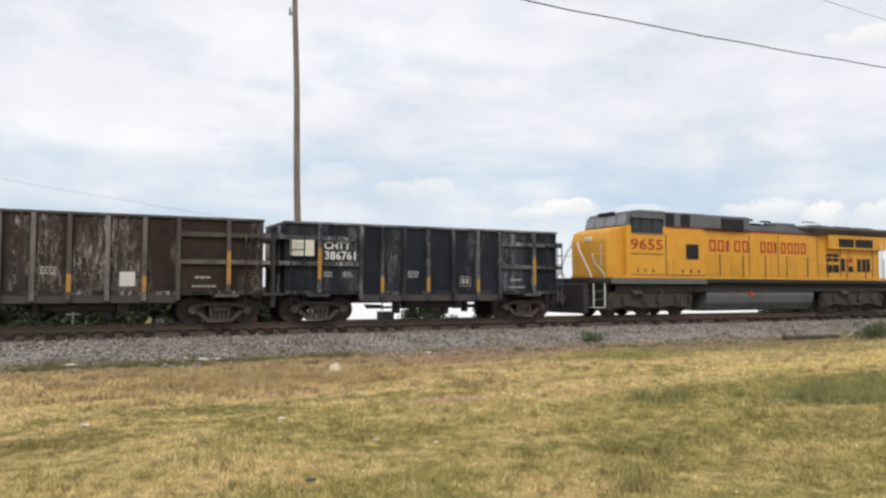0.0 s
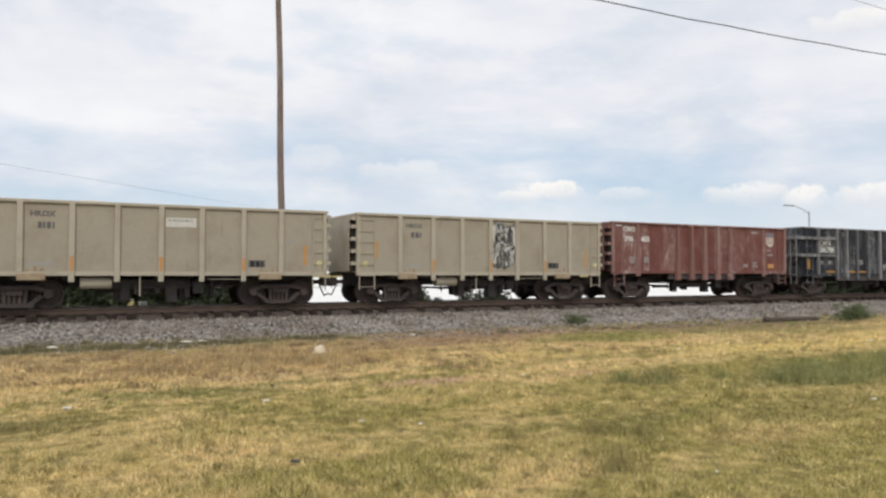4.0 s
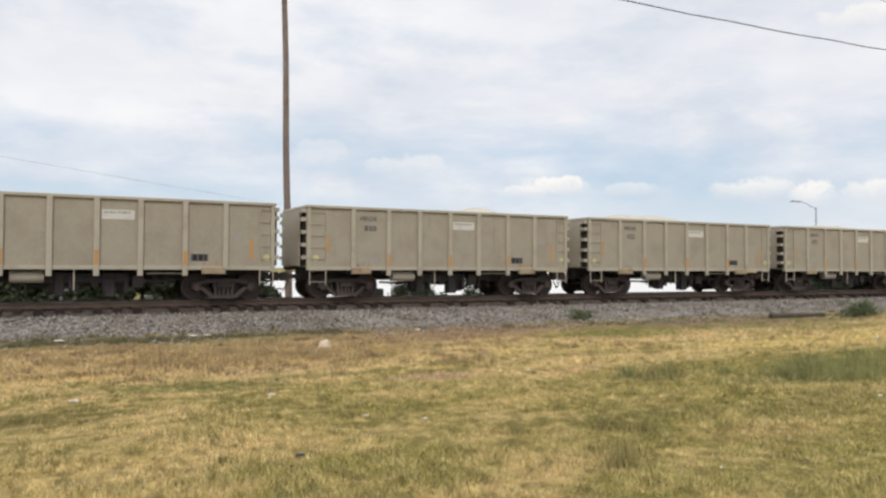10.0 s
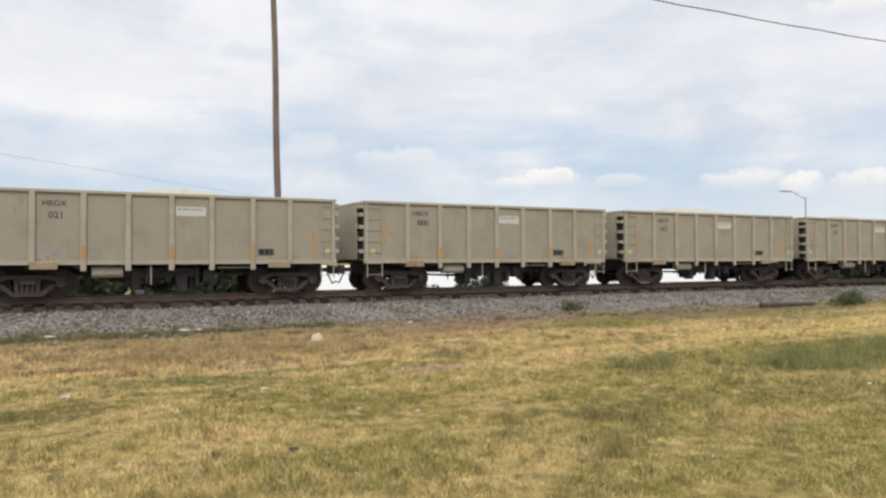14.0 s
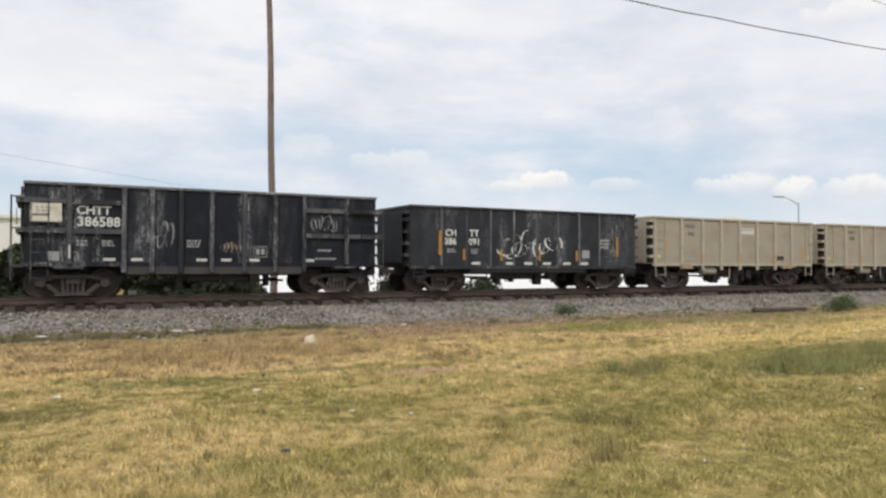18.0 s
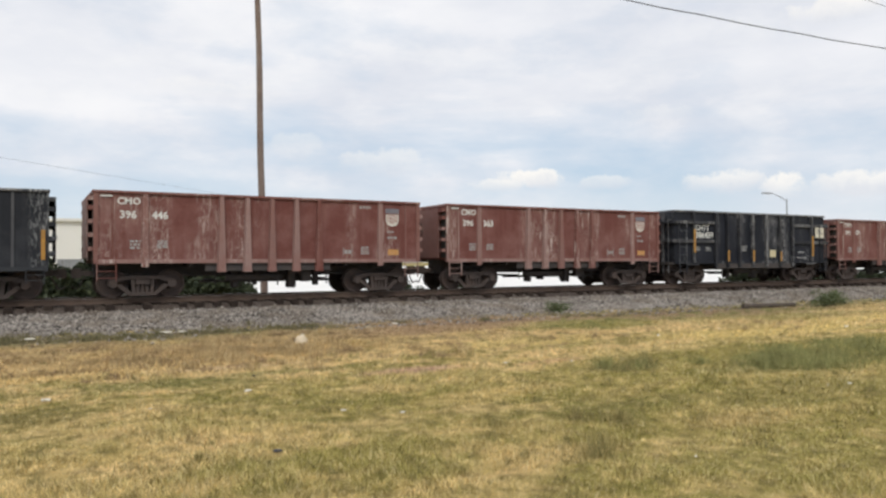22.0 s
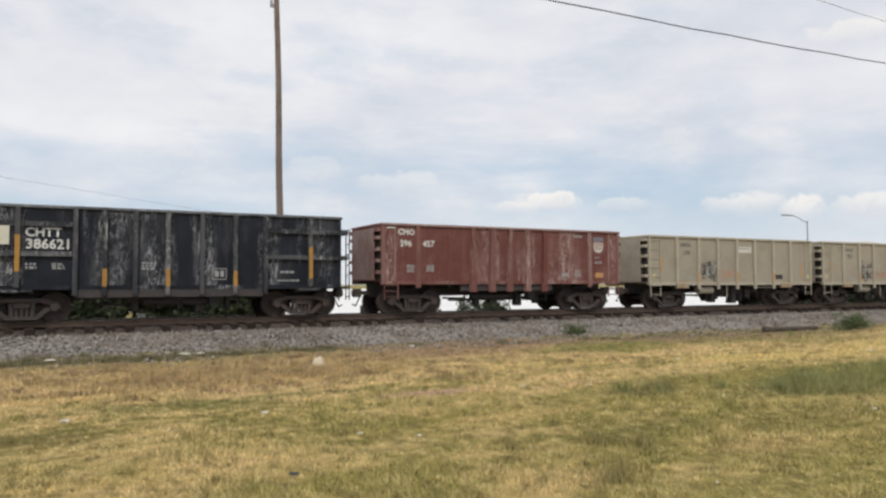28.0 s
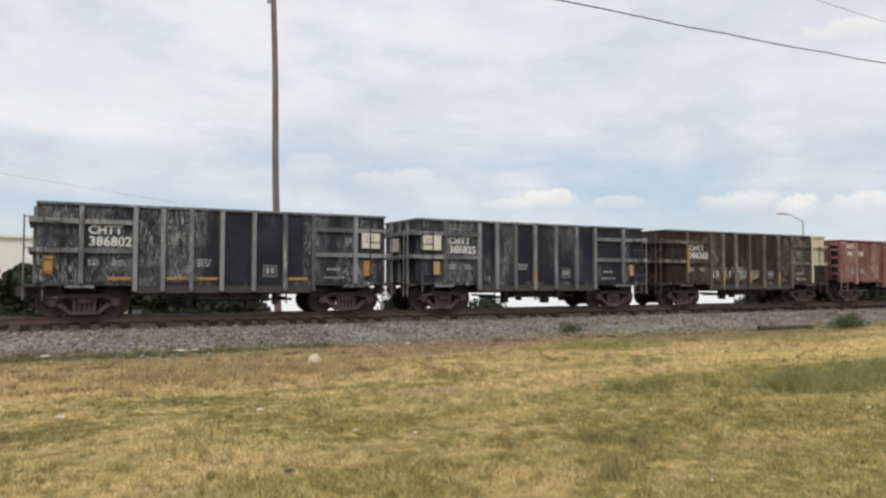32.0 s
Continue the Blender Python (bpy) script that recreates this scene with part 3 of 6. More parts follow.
def truck_meshes():
    bm = bmesh.new()
    for y0, y1 in ((-1.08, -0.94),):
        # cast side frame: arched top bar, V-shaped bottom bar, open windows
        prism(bm, [(-1.06, 0.40), (-1.02, 0.60), (-0.55, 0.72), (0.55, 0.72), (1.02, 0.60), (1.06, 0.40), (0.80, 0.40), (0.78, 0.52), (0.50, 0.60), (-0.50, 0.60), (-0.78, 0.52), (-0.80, 0.40)], y0, y1)
        prism(bm, [(-0.80, 0.40), (-0.66, 0.46), (-0.34, 0.18), (0.34, 0.18), (0.66, 0.46), (0.80, 0.40), (0.42, 0.08), (-0.42, 0.08)][::-1], y0, y1)
        prism(bm, [(-0.36, 0.58), (-0.25, 0.58), (-0.22, 0.16), (-0.32, 0.16)], y0 + 0.01, y1 - 0.01)
        prism(bm, [(0.36, 0.58), (0.25, 0.58), (0.22, 0.16), (0.32, 0.16)], y0 + 0.01, y1 - 0.01)
        for s in (-1, 1):
            rod(bm, (s * 0.89, y0 - 0.05, 0.457), (s * 0.89, y0 + 0.05, 0.457), 0.125, 12)
    frame_bm = bm
    springs = bmesh.new()
    for k in (-0.14, 0.0, 0.14):
        rod(springs, (k, -1.0, 0.18), (k, -1.0, 0.44), 0.062, 8)
    box(springs, -0.22, 0.22, -1.12, -0.9, 0.44, 0.58)
    bolster = soft(boxes((-0.2, 0.2, -1.0, 1.0, 0.45, 0.68), (-0.35, 0.35, -0.3, 0.3, 0.60, 0.80)), 0.02)
    brake = boxes((-0.47, -0.40, -0.85, 0.85, 0.30, 0.42), (0.40, 0.47, -0.85, 0.85, 0.30, 0.42))
    out = []
    for name, b, m in (("side_frame", frame_bm, TRUCK), ("spring_set", springs, TRUCK), ("bolster", bolster, UNDER), ("brake_beam", brake, UNDER)):
        me = bpy.data.meshes.new(name)
        b.to_mesh(me)
        b.free()
        me.materials.append(m)
        out.append(me)
    return out


TRUCK_MESHES = truck_meshes()


def put(name, me, parent, m=None, label=""):
    ob = new(name, me)
    ob.parent = parent
    if m is not None:
        ob.matrix_basis = m
    if label:
        ob["label"] = label
    return ob


def add_truck(car, x):
    tr = put("truck", TRUCK_MESHES[2], car, pose(x, 0, 0), "dark cast-steel four-wheel truck")
    put("side_frame", TRUCK_MESHES[0], tr)
    put("side_frame", TRUCK_MESHES[0], tr, pose(0, 0, 0, 0, 0, 180))
    put("spring_set", TRUCK_MESHES[1], tr)
    put("spring_set", TRUCK_MESHES[1], tr, pose(0, 0, 0, 0, 0, 180))
    put("brake_beam", TRUCK_MESHES[3], tr)
    for s in (-1, 1):
        put("wheelset", WHEELSET, tr, pose(s * 0.89, 0, WHEEL_R))
    return tr


def add_couplers(car, half):
    for s in (-1, 1):
        bm = bmesh.new()
        box(bm, half - 0.3, half + 0.28, -0.08, 0.08, 0.78, 0.94)
        prism(bm, [(half + 0.25, 0.70), (half + 0.50, 0.70), (half + 0.55, 0.78), (half + 0.55, 0.96), (half + 0.48, 1.02), (half + 0.25, 1.02)], -0.14, 0.15)
        rod(bm, (half + 0.1, -0.35, 0.74), (half + 0.32, -0.28, 0.35), 0.025)
        rod(bm, (half + 0.32, -0.28, 0.35), (half + 0.52, -0.12, 0.42), 0.025)
        rod(bm, (half - 0.05, -1.4, 0.98), (half + 0.3, -0.1, 0.96), 0.018)
        ob = part("coupler", bm, TRUCK, car)
        if s < 0:
            ob.matrix_basis = pose(0, 0, 0, 0, 0, 180)


def add_under_gear(car, half, tank_mat):
    part("brake_cylinder", rods(((-0.9, -0.55, 0.70), (-0.2, -0.55, 0.70), 0.16, 12), ((-0.2, -0.55, 0.70), (1.6, -0.55, 0.66), 0.025)), UNDER, car)
    part("reservoir", rods(((0.5, 0.6, 0.72), (1.6, 0.6, 0.72), 0.19, 12)), UNDER, car)
    part("control_valve", soft(boxes((1.15, 1.5, -1.05, -0.75, 0.50, 0.92)), 0.03), UNDER, car)
    for x in (-1.87, 2.13):
        part("brake_lever", boxes((x - 0.03, x + 0.03, -0.9, 0.9, 0.57, 0.65)), UNDER, car)
    part("train_pipe", rods(((-half + 0.2, -0.6, 0.78), (half - 0.2, -0.6, 0.78), 0.03)), UNDER, car)
    for x, wide, z in ((-1.25, 0.22, 0.32), (-0.5, 0.14, 0.40), (0.75, 0.30, 0.28), (1.75, 0.16, 0.36)):
        part("brake_hanger", soft(boxes((x, x + wide, -0.72, -0.38, z, 0.95)), 0.03), UNDER, car)
    for x, z in ((-1.87, 0.45), (2.13, 0.42), (0.3, 0.40)):
        part("lever_hanger", rods(((x, -0.95, 0.97), (x, -0.95, z), 0.028)), UNDER, car)


def tub(car, L, W, sill, top, mat_panel, mat_rim, rim=0.11, mat_sill=None):
    """Open box of a gondola: floor, side sheets, end sheets, top rails."""
    h, w = L / 2, W / 2
    part("floor", boxes((-h + 0.03, h - 0.03, -w + 0.03, w - 0.03, sill + 0.05, sill + 0.12)), UNDER, car)
    for s in (-1, 1):
        y0, y1 = sorted((s * w, s * (w - 0.025)))
        part("side_sheet", boxes((-h, h, y0, y1, sill, top - 0.02)), mat_panel, car)
        x0, x1 = sorted((s * h, s * (h - 0.025)))
        part("end_sheet", boxes((x0, x1, -w + 0.028, w - 0.028, sill, top - 0.02)), mat_panel, car)
        y0, y1 = sorted((s * (w + 0.075), s * (w - 0.06)))
        part("top_rail", soft(boxes((-h - 0.03, h + 0.03, y0, y1, top - rim, top)), 0.015), mat_rim, car)
        x0, x1 = sorted((s * (h + 0.03), s * (h - 0.09)))
        part("top_rail", soft(boxes((x0, x1, -w + 0.062, w - 0.062, top - rim, top - 0.003)), 0.015), mat_rim, car)
        y0, y1 = sorted((s * (w + 0.045), s * (w - 0.10)))
        part("side_sill", boxes((-h + 0.01, h - 0.01, y0, y1, sill - 0.10, sill + 0.03)), mat_sill or mat_rim, car)
    bm = boxes((-h + 0.1, h - 0.1, -0.22, 0.22, 0.72, sill))
    for k in range(7):
        x = -h + 1.6 + k * (L - 3.2) / 6
        part("cross_bearer", boxes((x - 0.06, x + 0.06, -w + 0.12, w - 0.12, sill - 0.22, sill - 0.02)), UNDER, car)
    part("center_sill", bm, UNDER, car)


def add_ladder(car, x0, x1, y, z0, z1, rungs, mat, radius=0.012):
    bm = bmesh.new()
    for x in (x0, x1):
        box(bm, x - 0.016, x + 0.016, y - 0.04, y - 0.005, z0, z1)
    for k in range(rungs):
        z = z0 + 0.10 + k * (z1 - z0 - 0.2) / (rungs - 1)
        rod(bm, (x0, y - 0.04, z), (x1, y - 0.04, z), radius, 5)
    return part("ladder", bm, mat, car)


def add_end_rungs(car, half, w, mat, zs, depth=0.16):
    """Ends with horizontal ribs: open pockets beside the corners, their shade painted dark, a flush plate between."""
    top, low = zs[-1] + 0.30, zs[0] - 0.30
    for s in (-1, 1):
        x0, x1 = sorted((s * (half + 0.004), s * (half + depth)))
        for z in (*zs, top):
            part("end_rib", boxes((x0, x1, -w + 0.03, w - 0.03, z - 0.075, z + 0.055)), mat, car)
        a0, a1 = sorted((s * (half + depth - 0.03), s * (half + depth + 0.004)))
        part("end_plate", boxes((a0, a1, -w + 0.36, w - 0.36, low, top + 0.05)), mat, car)
        # added thin sheets put the pockets' shade into the colour
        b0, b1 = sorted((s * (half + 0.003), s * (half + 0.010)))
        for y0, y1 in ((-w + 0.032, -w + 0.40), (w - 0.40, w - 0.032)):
            part("pocket_lining", boxes((b0, b1, y0, y1, low, top)), PIT, car, "dark sheet that paints the shade in an open end pocket")


def tan_gondola():
    L, W, half = 11.3, 2.98, 5.65
    car = thing("gondola_car", 0, 0, 0, "tan painted ribbed gondola car on the railway track", "railway car", "tan gondola cars in the train")
    w = W / 2
    tub(car, L, W, 1.20, 3.40, TAN, TAN_RIB, 0.10)
    posts = [(-9.56, 1.10), (-8.17, 0.90), (-6.89, 0.90), (-5.59, 0.90), (-4.32, 0.90), (-2.96, 0.90), (-1.67, 1.10)]
    for s in (-1, 1):
        for m, z0 in posts:
            x = m + half
            y0, y1 = sorted((s * w, s * (w + 0.09)))
            part("side_post", soft(boxes((x - 0.085, x + 0.085, y0, y1, z0, 3.32)), 0.012), TAN_RIB, car)
        for m in (-11.22, -0.08):
            x = m + half
            y0, y1 = sorted((s * w, s * (w + 0.05)))
            part("corner_post", boxes((x - 0.06, x + 0.06, y0, y1, 1.1, 3.3)), TAN_RIB, car)
        for m in (-9.25, -2.05):
            x = m + half
            y0, y1 = sorted((s * (w - 0.05), s * (w + 0.10)))
            part("jacking_pad", soft(boxes((x - 0.38, x + 0.38, y0, y1, 0.96, 1.18)), 0.015), PAD, car, "rusted jacking pad")
            for k, (dx, high, wide) in enumerate(((-0.30, 0.20, 0.07), (-0.12, 0.12, 0.10), (0.10, 0.26, 0.06), (0.28, 0.15, 0.08))):
                bm = bmesh.new()
                yy = s * (w + 0.003)
                v = [bm.verts.new(p) for p in ((x + dx - wide, yy, 1.20), (x + dx + wide, yy, 1.20), (x + dx + wide * 0.4, yy, 1.20 + high), (x + dx - wide * 0.4, yy, 1.20 + high * 0.8))]
                bm.faces.new(v if s < 0 else v[::-1])
                part("rust_stain", bm, PAD, car, "rust stain above the jacking pad")
    for x0, x1 in ((-11.18, -10.59), (-0.52, -0.06)):
        add_ladder(car, x0 + half, x1 + half, -w, 0.58, 3.25, 7, TAN_RIB)
        add_ladder(car, x0 + half, x1 + half, w + 0.055, 0.58, 3.25, 7, TAN_RIB)
    add_end_rungs(car, half, w, TAN_RIB, (1.55, 2.0, 2.45, 2.9))
    for m, z0, z1 in ((-10.50, 1.75, 2.35), (-0.80, 1.45, 2.15), (-8.17, 1.25, 1.70), (-5.59, 1.25, 1.70), (-2.96, 1.25, 1.70)):
        x = m + half
        y = -w - (0.0 if m in (-10.50, -0.80) else 0.09)
        part("reflector_stripe", boxes((x - 0.055, x + 0.055, y - 0.004, y, z0, z1)), ORANGE, car, "faded orange reflector stripe")
    for m in (-10.95, -0.28):
        bm = rods((((m + half), -w - 0.006, 1.52), ((m + half), -w, 1.52), 0.11, 10))
        part("yellow_dot", bm, plain_yellow, car, "round pale yellow inspection dot")
    part("placard", boxes((-5.45 + half, -4.50 + half, -w - 0.005, -w, 2.68, 2.98)), PALEMARK, car, "pale lettered placard")
    bars(car, -5.4 + half, 2.93, 0.85, 1, 0.07, GREYMARK, -w - 0.005, seed=3)
    bars(car, -9.35 + half, 1.52, 0.9, 2, 0.045, GREYMARK, -w, seed=4)
    bars(car, -2.75 + half, 1.60, 0.50, 1, 0.20, BLACKMARK, -w, 0.5, "stencil", 5)
    part("stencil_ground", boxes((-2.78 + half, -2.22 + half, -w - 0.002, -w, 1.38, 1.62)), DARKMARK, car, "small dark stencilled box")
    bars(car, -1.5 + half, 2.35, 0.4, 3, 0.035, GREYMARK, -w, seed=6)
    for m, wide, z0 in ((-6.75, 0.30, 0.26), (-5.35, 0.36, 0.20), (-4.75, 0.16, 0.34)):
        part("brake_hanger", soft(boxes((m + half, m + half + wide, -0.95, -0.55, z0, 1.0)), 0.04), UNDER, car)
    part("rigging_beam", soft(boxes((-7.1 + half, -4.6 + half, -0.90, -0.60, 0.66, 0.98)), 0.03), UNDER, car)
    part("release_rod", rods(((-6.2 + half, -1.42, 1.10), (-6.2 + half, -1.42, 0.45), 0.024, 6)), TAN_RIB, car, "thin tan brake release rod")
    part("grab_bar", rods(((-4.1 + half, -1.40, 0.98), (-3.0 + half, -1.40, 0.98), 0.02, 6)), TAN_RIB, car)
    part("air_tank", rods(((-7.92 + half, -1.18, 0.87), (-7.02 + half, -1.18, 0.87), 0.185, 14)), TAN_RIB, car, "tan air tank under the floor")
    part("brake_gear", rods(((-6.3 + half, -1.2, 0.98), (-6.3 + half, -1.2, 0.5), 0.03), ((-6.3 + half, -1.0, 0.85), (-3.2 + half, -1.0, 0.72), 0.03), ((-7.4 + half, -0.5, 0.6), (-4.6 + half, -0.5, 0.6), 0.06),
         ((-5.6 + half, -0.9, 0.62), (-5.6 + half, 0.9, 0.62), 0.10, 10)), UNDER, car)
    add_under_gear(car, half, UNDER)
    add_couplers(car, half)
    add_truck(car, -half + 1.62)
    add_truck(car, half - 1.62)
    return car, half


plain_yellow = plain("pale_yellow_dot", (0.58, 0.54, 0.27), 0.7)


def black_gondola(pan, rib, rim, label, group):
    L, W, half = 11.4, 2.86, 5.7
    car = thing("gondola_car", 0, 0, 0, label, "railway car", group)
    w = W / 2
    tub(car, L, W, 1.15, 3.62, pan, rim, 0.09, pan)
    posts = [(-10.19, 1.12), (-8.64, 0.86), (-7.81, 0.86), (-6.92, 0.86), (-5.94, 0.86), (-4.87, 0.86), (-3.79, 0.86), (-2.77, 0.86), (-1.17, 1.12)]
    for s in (-1, 1):
        for m, z0 in posts:
            x = m + half
            y0, y1 = sorted((s * w, s * (w + 0.15)))
            part("side_post", soft(boxes((x - 0.07, x + 0.07, y0, y1, z0, 3.53)), 0.012), rib, car)
        for a, b, deep in ((-11.4, -10.27, 0.14), (-10.11, -8.72, 0.10), (-2.69, -1.25, 0.10), (-1.09, 0.0, 0.14)):
            for z in (2.14, 3.04):
                y0, y1 = sorted((s * w, s * (w + deep)))
                part("belt_rail", boxes((a + half, b + half, y0, y1, z - 0.075, z + 0.075)), rib, car)
        y0, y1 = sorted((s * (w - 0.02), s * (w + 0.03)))
        part("belly_sheet", boxes((-8.6 + half, -2.8 + half, y0, y1, 0.80, 1.06)), UNDER, car)
        # end platforms, end belts and outer ladder frames
        e = s * half
        for z in (2.14, 3.04):
            x0, x1 = sorted((e + s * 0.002, e + s * 0.22))
            part("end_belt", soft(boxes((x0, x1, -w - 0.14, w + 0.14, z - 0.075, z + 0.075)), 0.015), rib, car)
        x0, x1 = sorted((e, e + s * 0.36))
        part("end_platform", boxes((x0, x1, -w + 0.02, w - 0.02, 1.02, 1.10)), UNDER, car)
        for y in (-0.75, 0.0, 0.75):
            x0, x1 = sorted((e + s * 0.002, e + s * 0.10))
            part("end_post", boxes((x0, x1, y - 0.06, y + 0.06, 1.12, 3.5)), rib, car)
        bm = bmesh.new()
        xe = e + s * 0.34
        for y in (-1.36, -1.02):
            rod(bm, (xe, y, 0.62), (xe, y, 3.20), 0.024, 5)
        for k in range(7):
            rod(bm, (xe, -1.36, 0.75 + k * 0.38), (xe, -1.02, 0.75 + k * 0.38), 0.017, 5)
        rod(bm, (xe, -1.36, 3.15), (e, -1.36, 3.15), 0.02, 5)
        rod(bm, (xe, -1.36, 2.2), (e, -1.36, 2.2), 0.02, 5)
        part("end_ladder", bm, rib, car)
    add_ladder(car, -11.22 + half, -10.76 + half, -w - 0.14, 0.60, 3.1, 7, pan, 0.013)
    add_ladder(car, -0.62 + half, -0.14 + half, -w - 0.14, 0.60, 3.1, 7, pan, 0.013)
    part("jacking_pad", boxes((-10.6 + half, -9.8 + half, -w - 0.05, -w + 0.1, 0.98, 1.06)), rib, car)
    part("jacking_pad", boxes((-1.6 + half, -0.8 + half, -w - 0.05, -w + 0.1, 0.98, 1.06)), rib, car)
    bars(car, -10.0 + half, 1.86, 0.34, 2, 0.07, GREYMARK, -w, seed=9)
    bars(car, -9.3 + half, 1.86, 0.42, 3, 0.045, GREYMARK, -w, seed=10)
    bars(car, -6.75 + half, 1.92, 0.5, 3, 0.06, GREYMARK, -w, seed=12)
    bm = boxes((-4.52 + half, -4.50 + half, -w - 0.004, -w, 1.36, 1.74), (-4.08 + half, -4.06 + half, -w - 0.004, -w, 1.36, 1.74),
               (-4.50 + half, -4.08 + half, -w - 0.004, -w, 1.36, 1.385), (-4.50 + half, -4.08 + half, -w - 0.004, -w, 1.715, 1.74),
               (-4.44 + half, -4.32 + half, -w - 0.004, -w, 1.46, 1.66), (-4.27 + half, -4.15 + half, -w - 0.004, -w, 1.46, 1.66))
    tagged(part("stencil_box", bm, GREYMARK, car), kind="stuff")
    bars(car, -2.3 + half, 1.66, 0.7, 1, 0.07, GREYMARK, -w, seed=15)
    bars(car, -2.35 + half, 1.36, 0.9, 1, 0.06, GREYMARK, -w, seed=16)
    part("brake_gear", rods(((-6.6 + half, -0.8, 0.66), (-4.6 + half, -0.8, 0.66), 0.13, 10), ((-8.0 + half, -0.4, 0.55), (-3.2 + half, -0.4, 0.55), 0.05), ((-5.5 + half, -0.9, 0.80), (-5.5 + half, -0.9, 0.42), 0.05)), UNDER, car)
    add_under_gear(car, half, UNDER)
    add_couplers(car, half)
    add_truck(car, -half + 1.35)
    add_truck(car, half - 1.35)
    return car, half


plain_navy = plain("faded_dark_emblem", (0.19, 0.19, 0.22), 0.7)
EMBLEM_RED = plain("dull_red_stripes", (0.26, 0.075, 0.065), 0.7)


def red_gondola():
    L, W, half = 11.4, 2.96, 5.7
    car = thing("gondola_car", 0, 0, 0, "oxide red gondola car with tapered posts and pale streaks", "railway car", "red gondola cars in the train")
    w = W / 2
    tub(car, L, W, 1.28, 3.48, RED, RED_RIB, 0.09)
    for s in (-1, 1):
        for m, z0, deep in [(-9.88, 1.06, 0.06), (-7.48, 0.88, 0.13), (-6.61, 0.88, 0.13), (-5.76, 0.88, 0.13), (-4.89, 0.88, 0.13), (-4.05, 0.88, 0.13), (-1.64, 1.06, 0.06)]:
            x = m + half
            bm = bmesh.new()
            a, b = s * w, s * (w + deep)
            lo, hi = (0.16, 0.075) if deep > 0.1 else (0.12, 0.10)
            v = [bm.verts.new(p) for p in ((x - lo, a, z0), (x + lo, a, z0), (x + lo * 0.8, b, z0), (x - lo * 0.8, b, z0),
                                           (x - hi, a, 3.40), (x + hi, a, 3.40), (x + hi * 0.8, b, 3.40), (x - hi * 0.8, b, 3.40))]
            for f in ((3, 2, 1, 0), (4, 5, 6, 7), (0, 1, 5, 4), (1, 2, 6, 5), (2, 3, 7, 6), (3, 0, 4, 7)):
                bm.faces.new([v[i] for i in f])
            bmesh.ops.recalc_face_normals(bm, faces=bm.faces)
            part("side_post", bm, RED_RIB, car)
        for m in (-10.85, -0.59):
            x = m + half
            y0, y1 = sorted((s * w, s * (w + 0.03)))
            part("seam_strip", boxes((x - 0.03, x + 0.03, y0, y1, 1.26, 3.40)), RED_RIB, car)
        for m in (-11.33, -0.07):
            x = m + half
            y0, y1 = sorted((s * w, s * (w + 0.05)))
            part("corner_post", boxes((x - 0.07, x + 0.07, y0, y1, 1.18, 3.40)), RED_RIB, car)
    add_end_rungs(car, half, w, RED_RIB, (1.65, 2.08, 2.51, 2.94))
    add_ladder(car, -11.3 + half, -10.75 + half, -w - 0.05, 0.62, 1.25, 3, RED_RIB)
    add_ladder(car, -0.65 + half, -0.1 + half, -w - 0.05, 0.62, 1.25, 3, RED_RIB)
    wheel = bmesh.new()
    for k in range(14):
        a, b = k * 2 * math.pi / 14, (k + 1) * 2 * math.pi / 14
        rod(wheel, (half + 0.30, -0.95 + 0.26 * math.cos(a), 2.45 + 0.26 * math.sin(a)), (half + 0.30, -0.95 + 0.26 * math.cos(b), 2.45 + 0.26 * math.sin(b)), 0.022, 6)
    for k in range(4):
        a = k * math.pi / 2 + 0.4
        rod(wheel, (half + 0.28, -0.95, 2.45), (half + 0.30, -0.95 + 0.26 * math.cos(a), 2.45 + 0.26 * math.sin(a)), 0.016, 5)
    rod(wheel, (half + 0.10, -0.95, 2.45), (half + 0.30, -0.95, 2.45), 0.03, 6)
    part("brake_wheel", wheel, TRUCK, car, "dark spoked hand brake wheel")
    bars(car, -10.35 + half, 1.92, 0.36, 3, 0.07, GREYMARK, -w, seed=21)
    bars(car, -9.55 + half, 1.92, 0.40, 4, 0.045, GREYMARK, -w, seed=22)
    part("corner_mark", boxes((-11.2 + half, -10.85 + half, -w - 0.054, -w - 0.05, 3.28, 3.33)), WHITE, car)
    bm = boxes((-3.12 + half, -3.10 + half, -w - 0.004, -w, 1.42, 1.72), (-2.78 + half, -2.76 + half, -w - 0.004, -w, 1.42, 1.72), (-3.06 + half, -2.96 + half, -w - 0.004, -w, 1.5, 1.64), (-2.92 + half, -2.82 + half, -w - 0.004, -w, 1.5, 1.64))
    tagged(part("stencil_box", bm, GREYMARK, car), kind="stuff")
    bars(car, -2.45 + half, 1.76, 0.4, 4, 0.05, GREYMARK, -w, seed=23)
    bars(car, -2.5 + half, 3.26, 0.48, 1, 0.10, GREYMARK, -w, seed=24)
    part("reflector_patch", boxes((-1.32 + half, -0.88 + half, -w - 0.004, -w, 1.45, 1.66)), ORANGE, car, "small dull orange reflector patch")
    # striped shield emblem
    x0 = -1.42 + half
    part("emblem_field", boxes((x0, x0 + 0.56, -w - 0.004, -w, 3.02, 3.20)), plain_navy, car, "grey-blue band over the striped shield")
    shield = [(x0 + 0.02, 2.98), (x0 + 0.02, 2.72), (x0 + 0.10, 2.58), (x0 + 0.28, 2.52), (x0 + 0.46, 2.58), (x0 + 0.54, 2.72), (x0 + 0.54, 2.98)]
    part("emblem_shield", prism(bmesh.new(), shield, -w - 0.004, -w), PALEMARK, car, "pale round-bottomed shield")
    bm = bmesh.new()
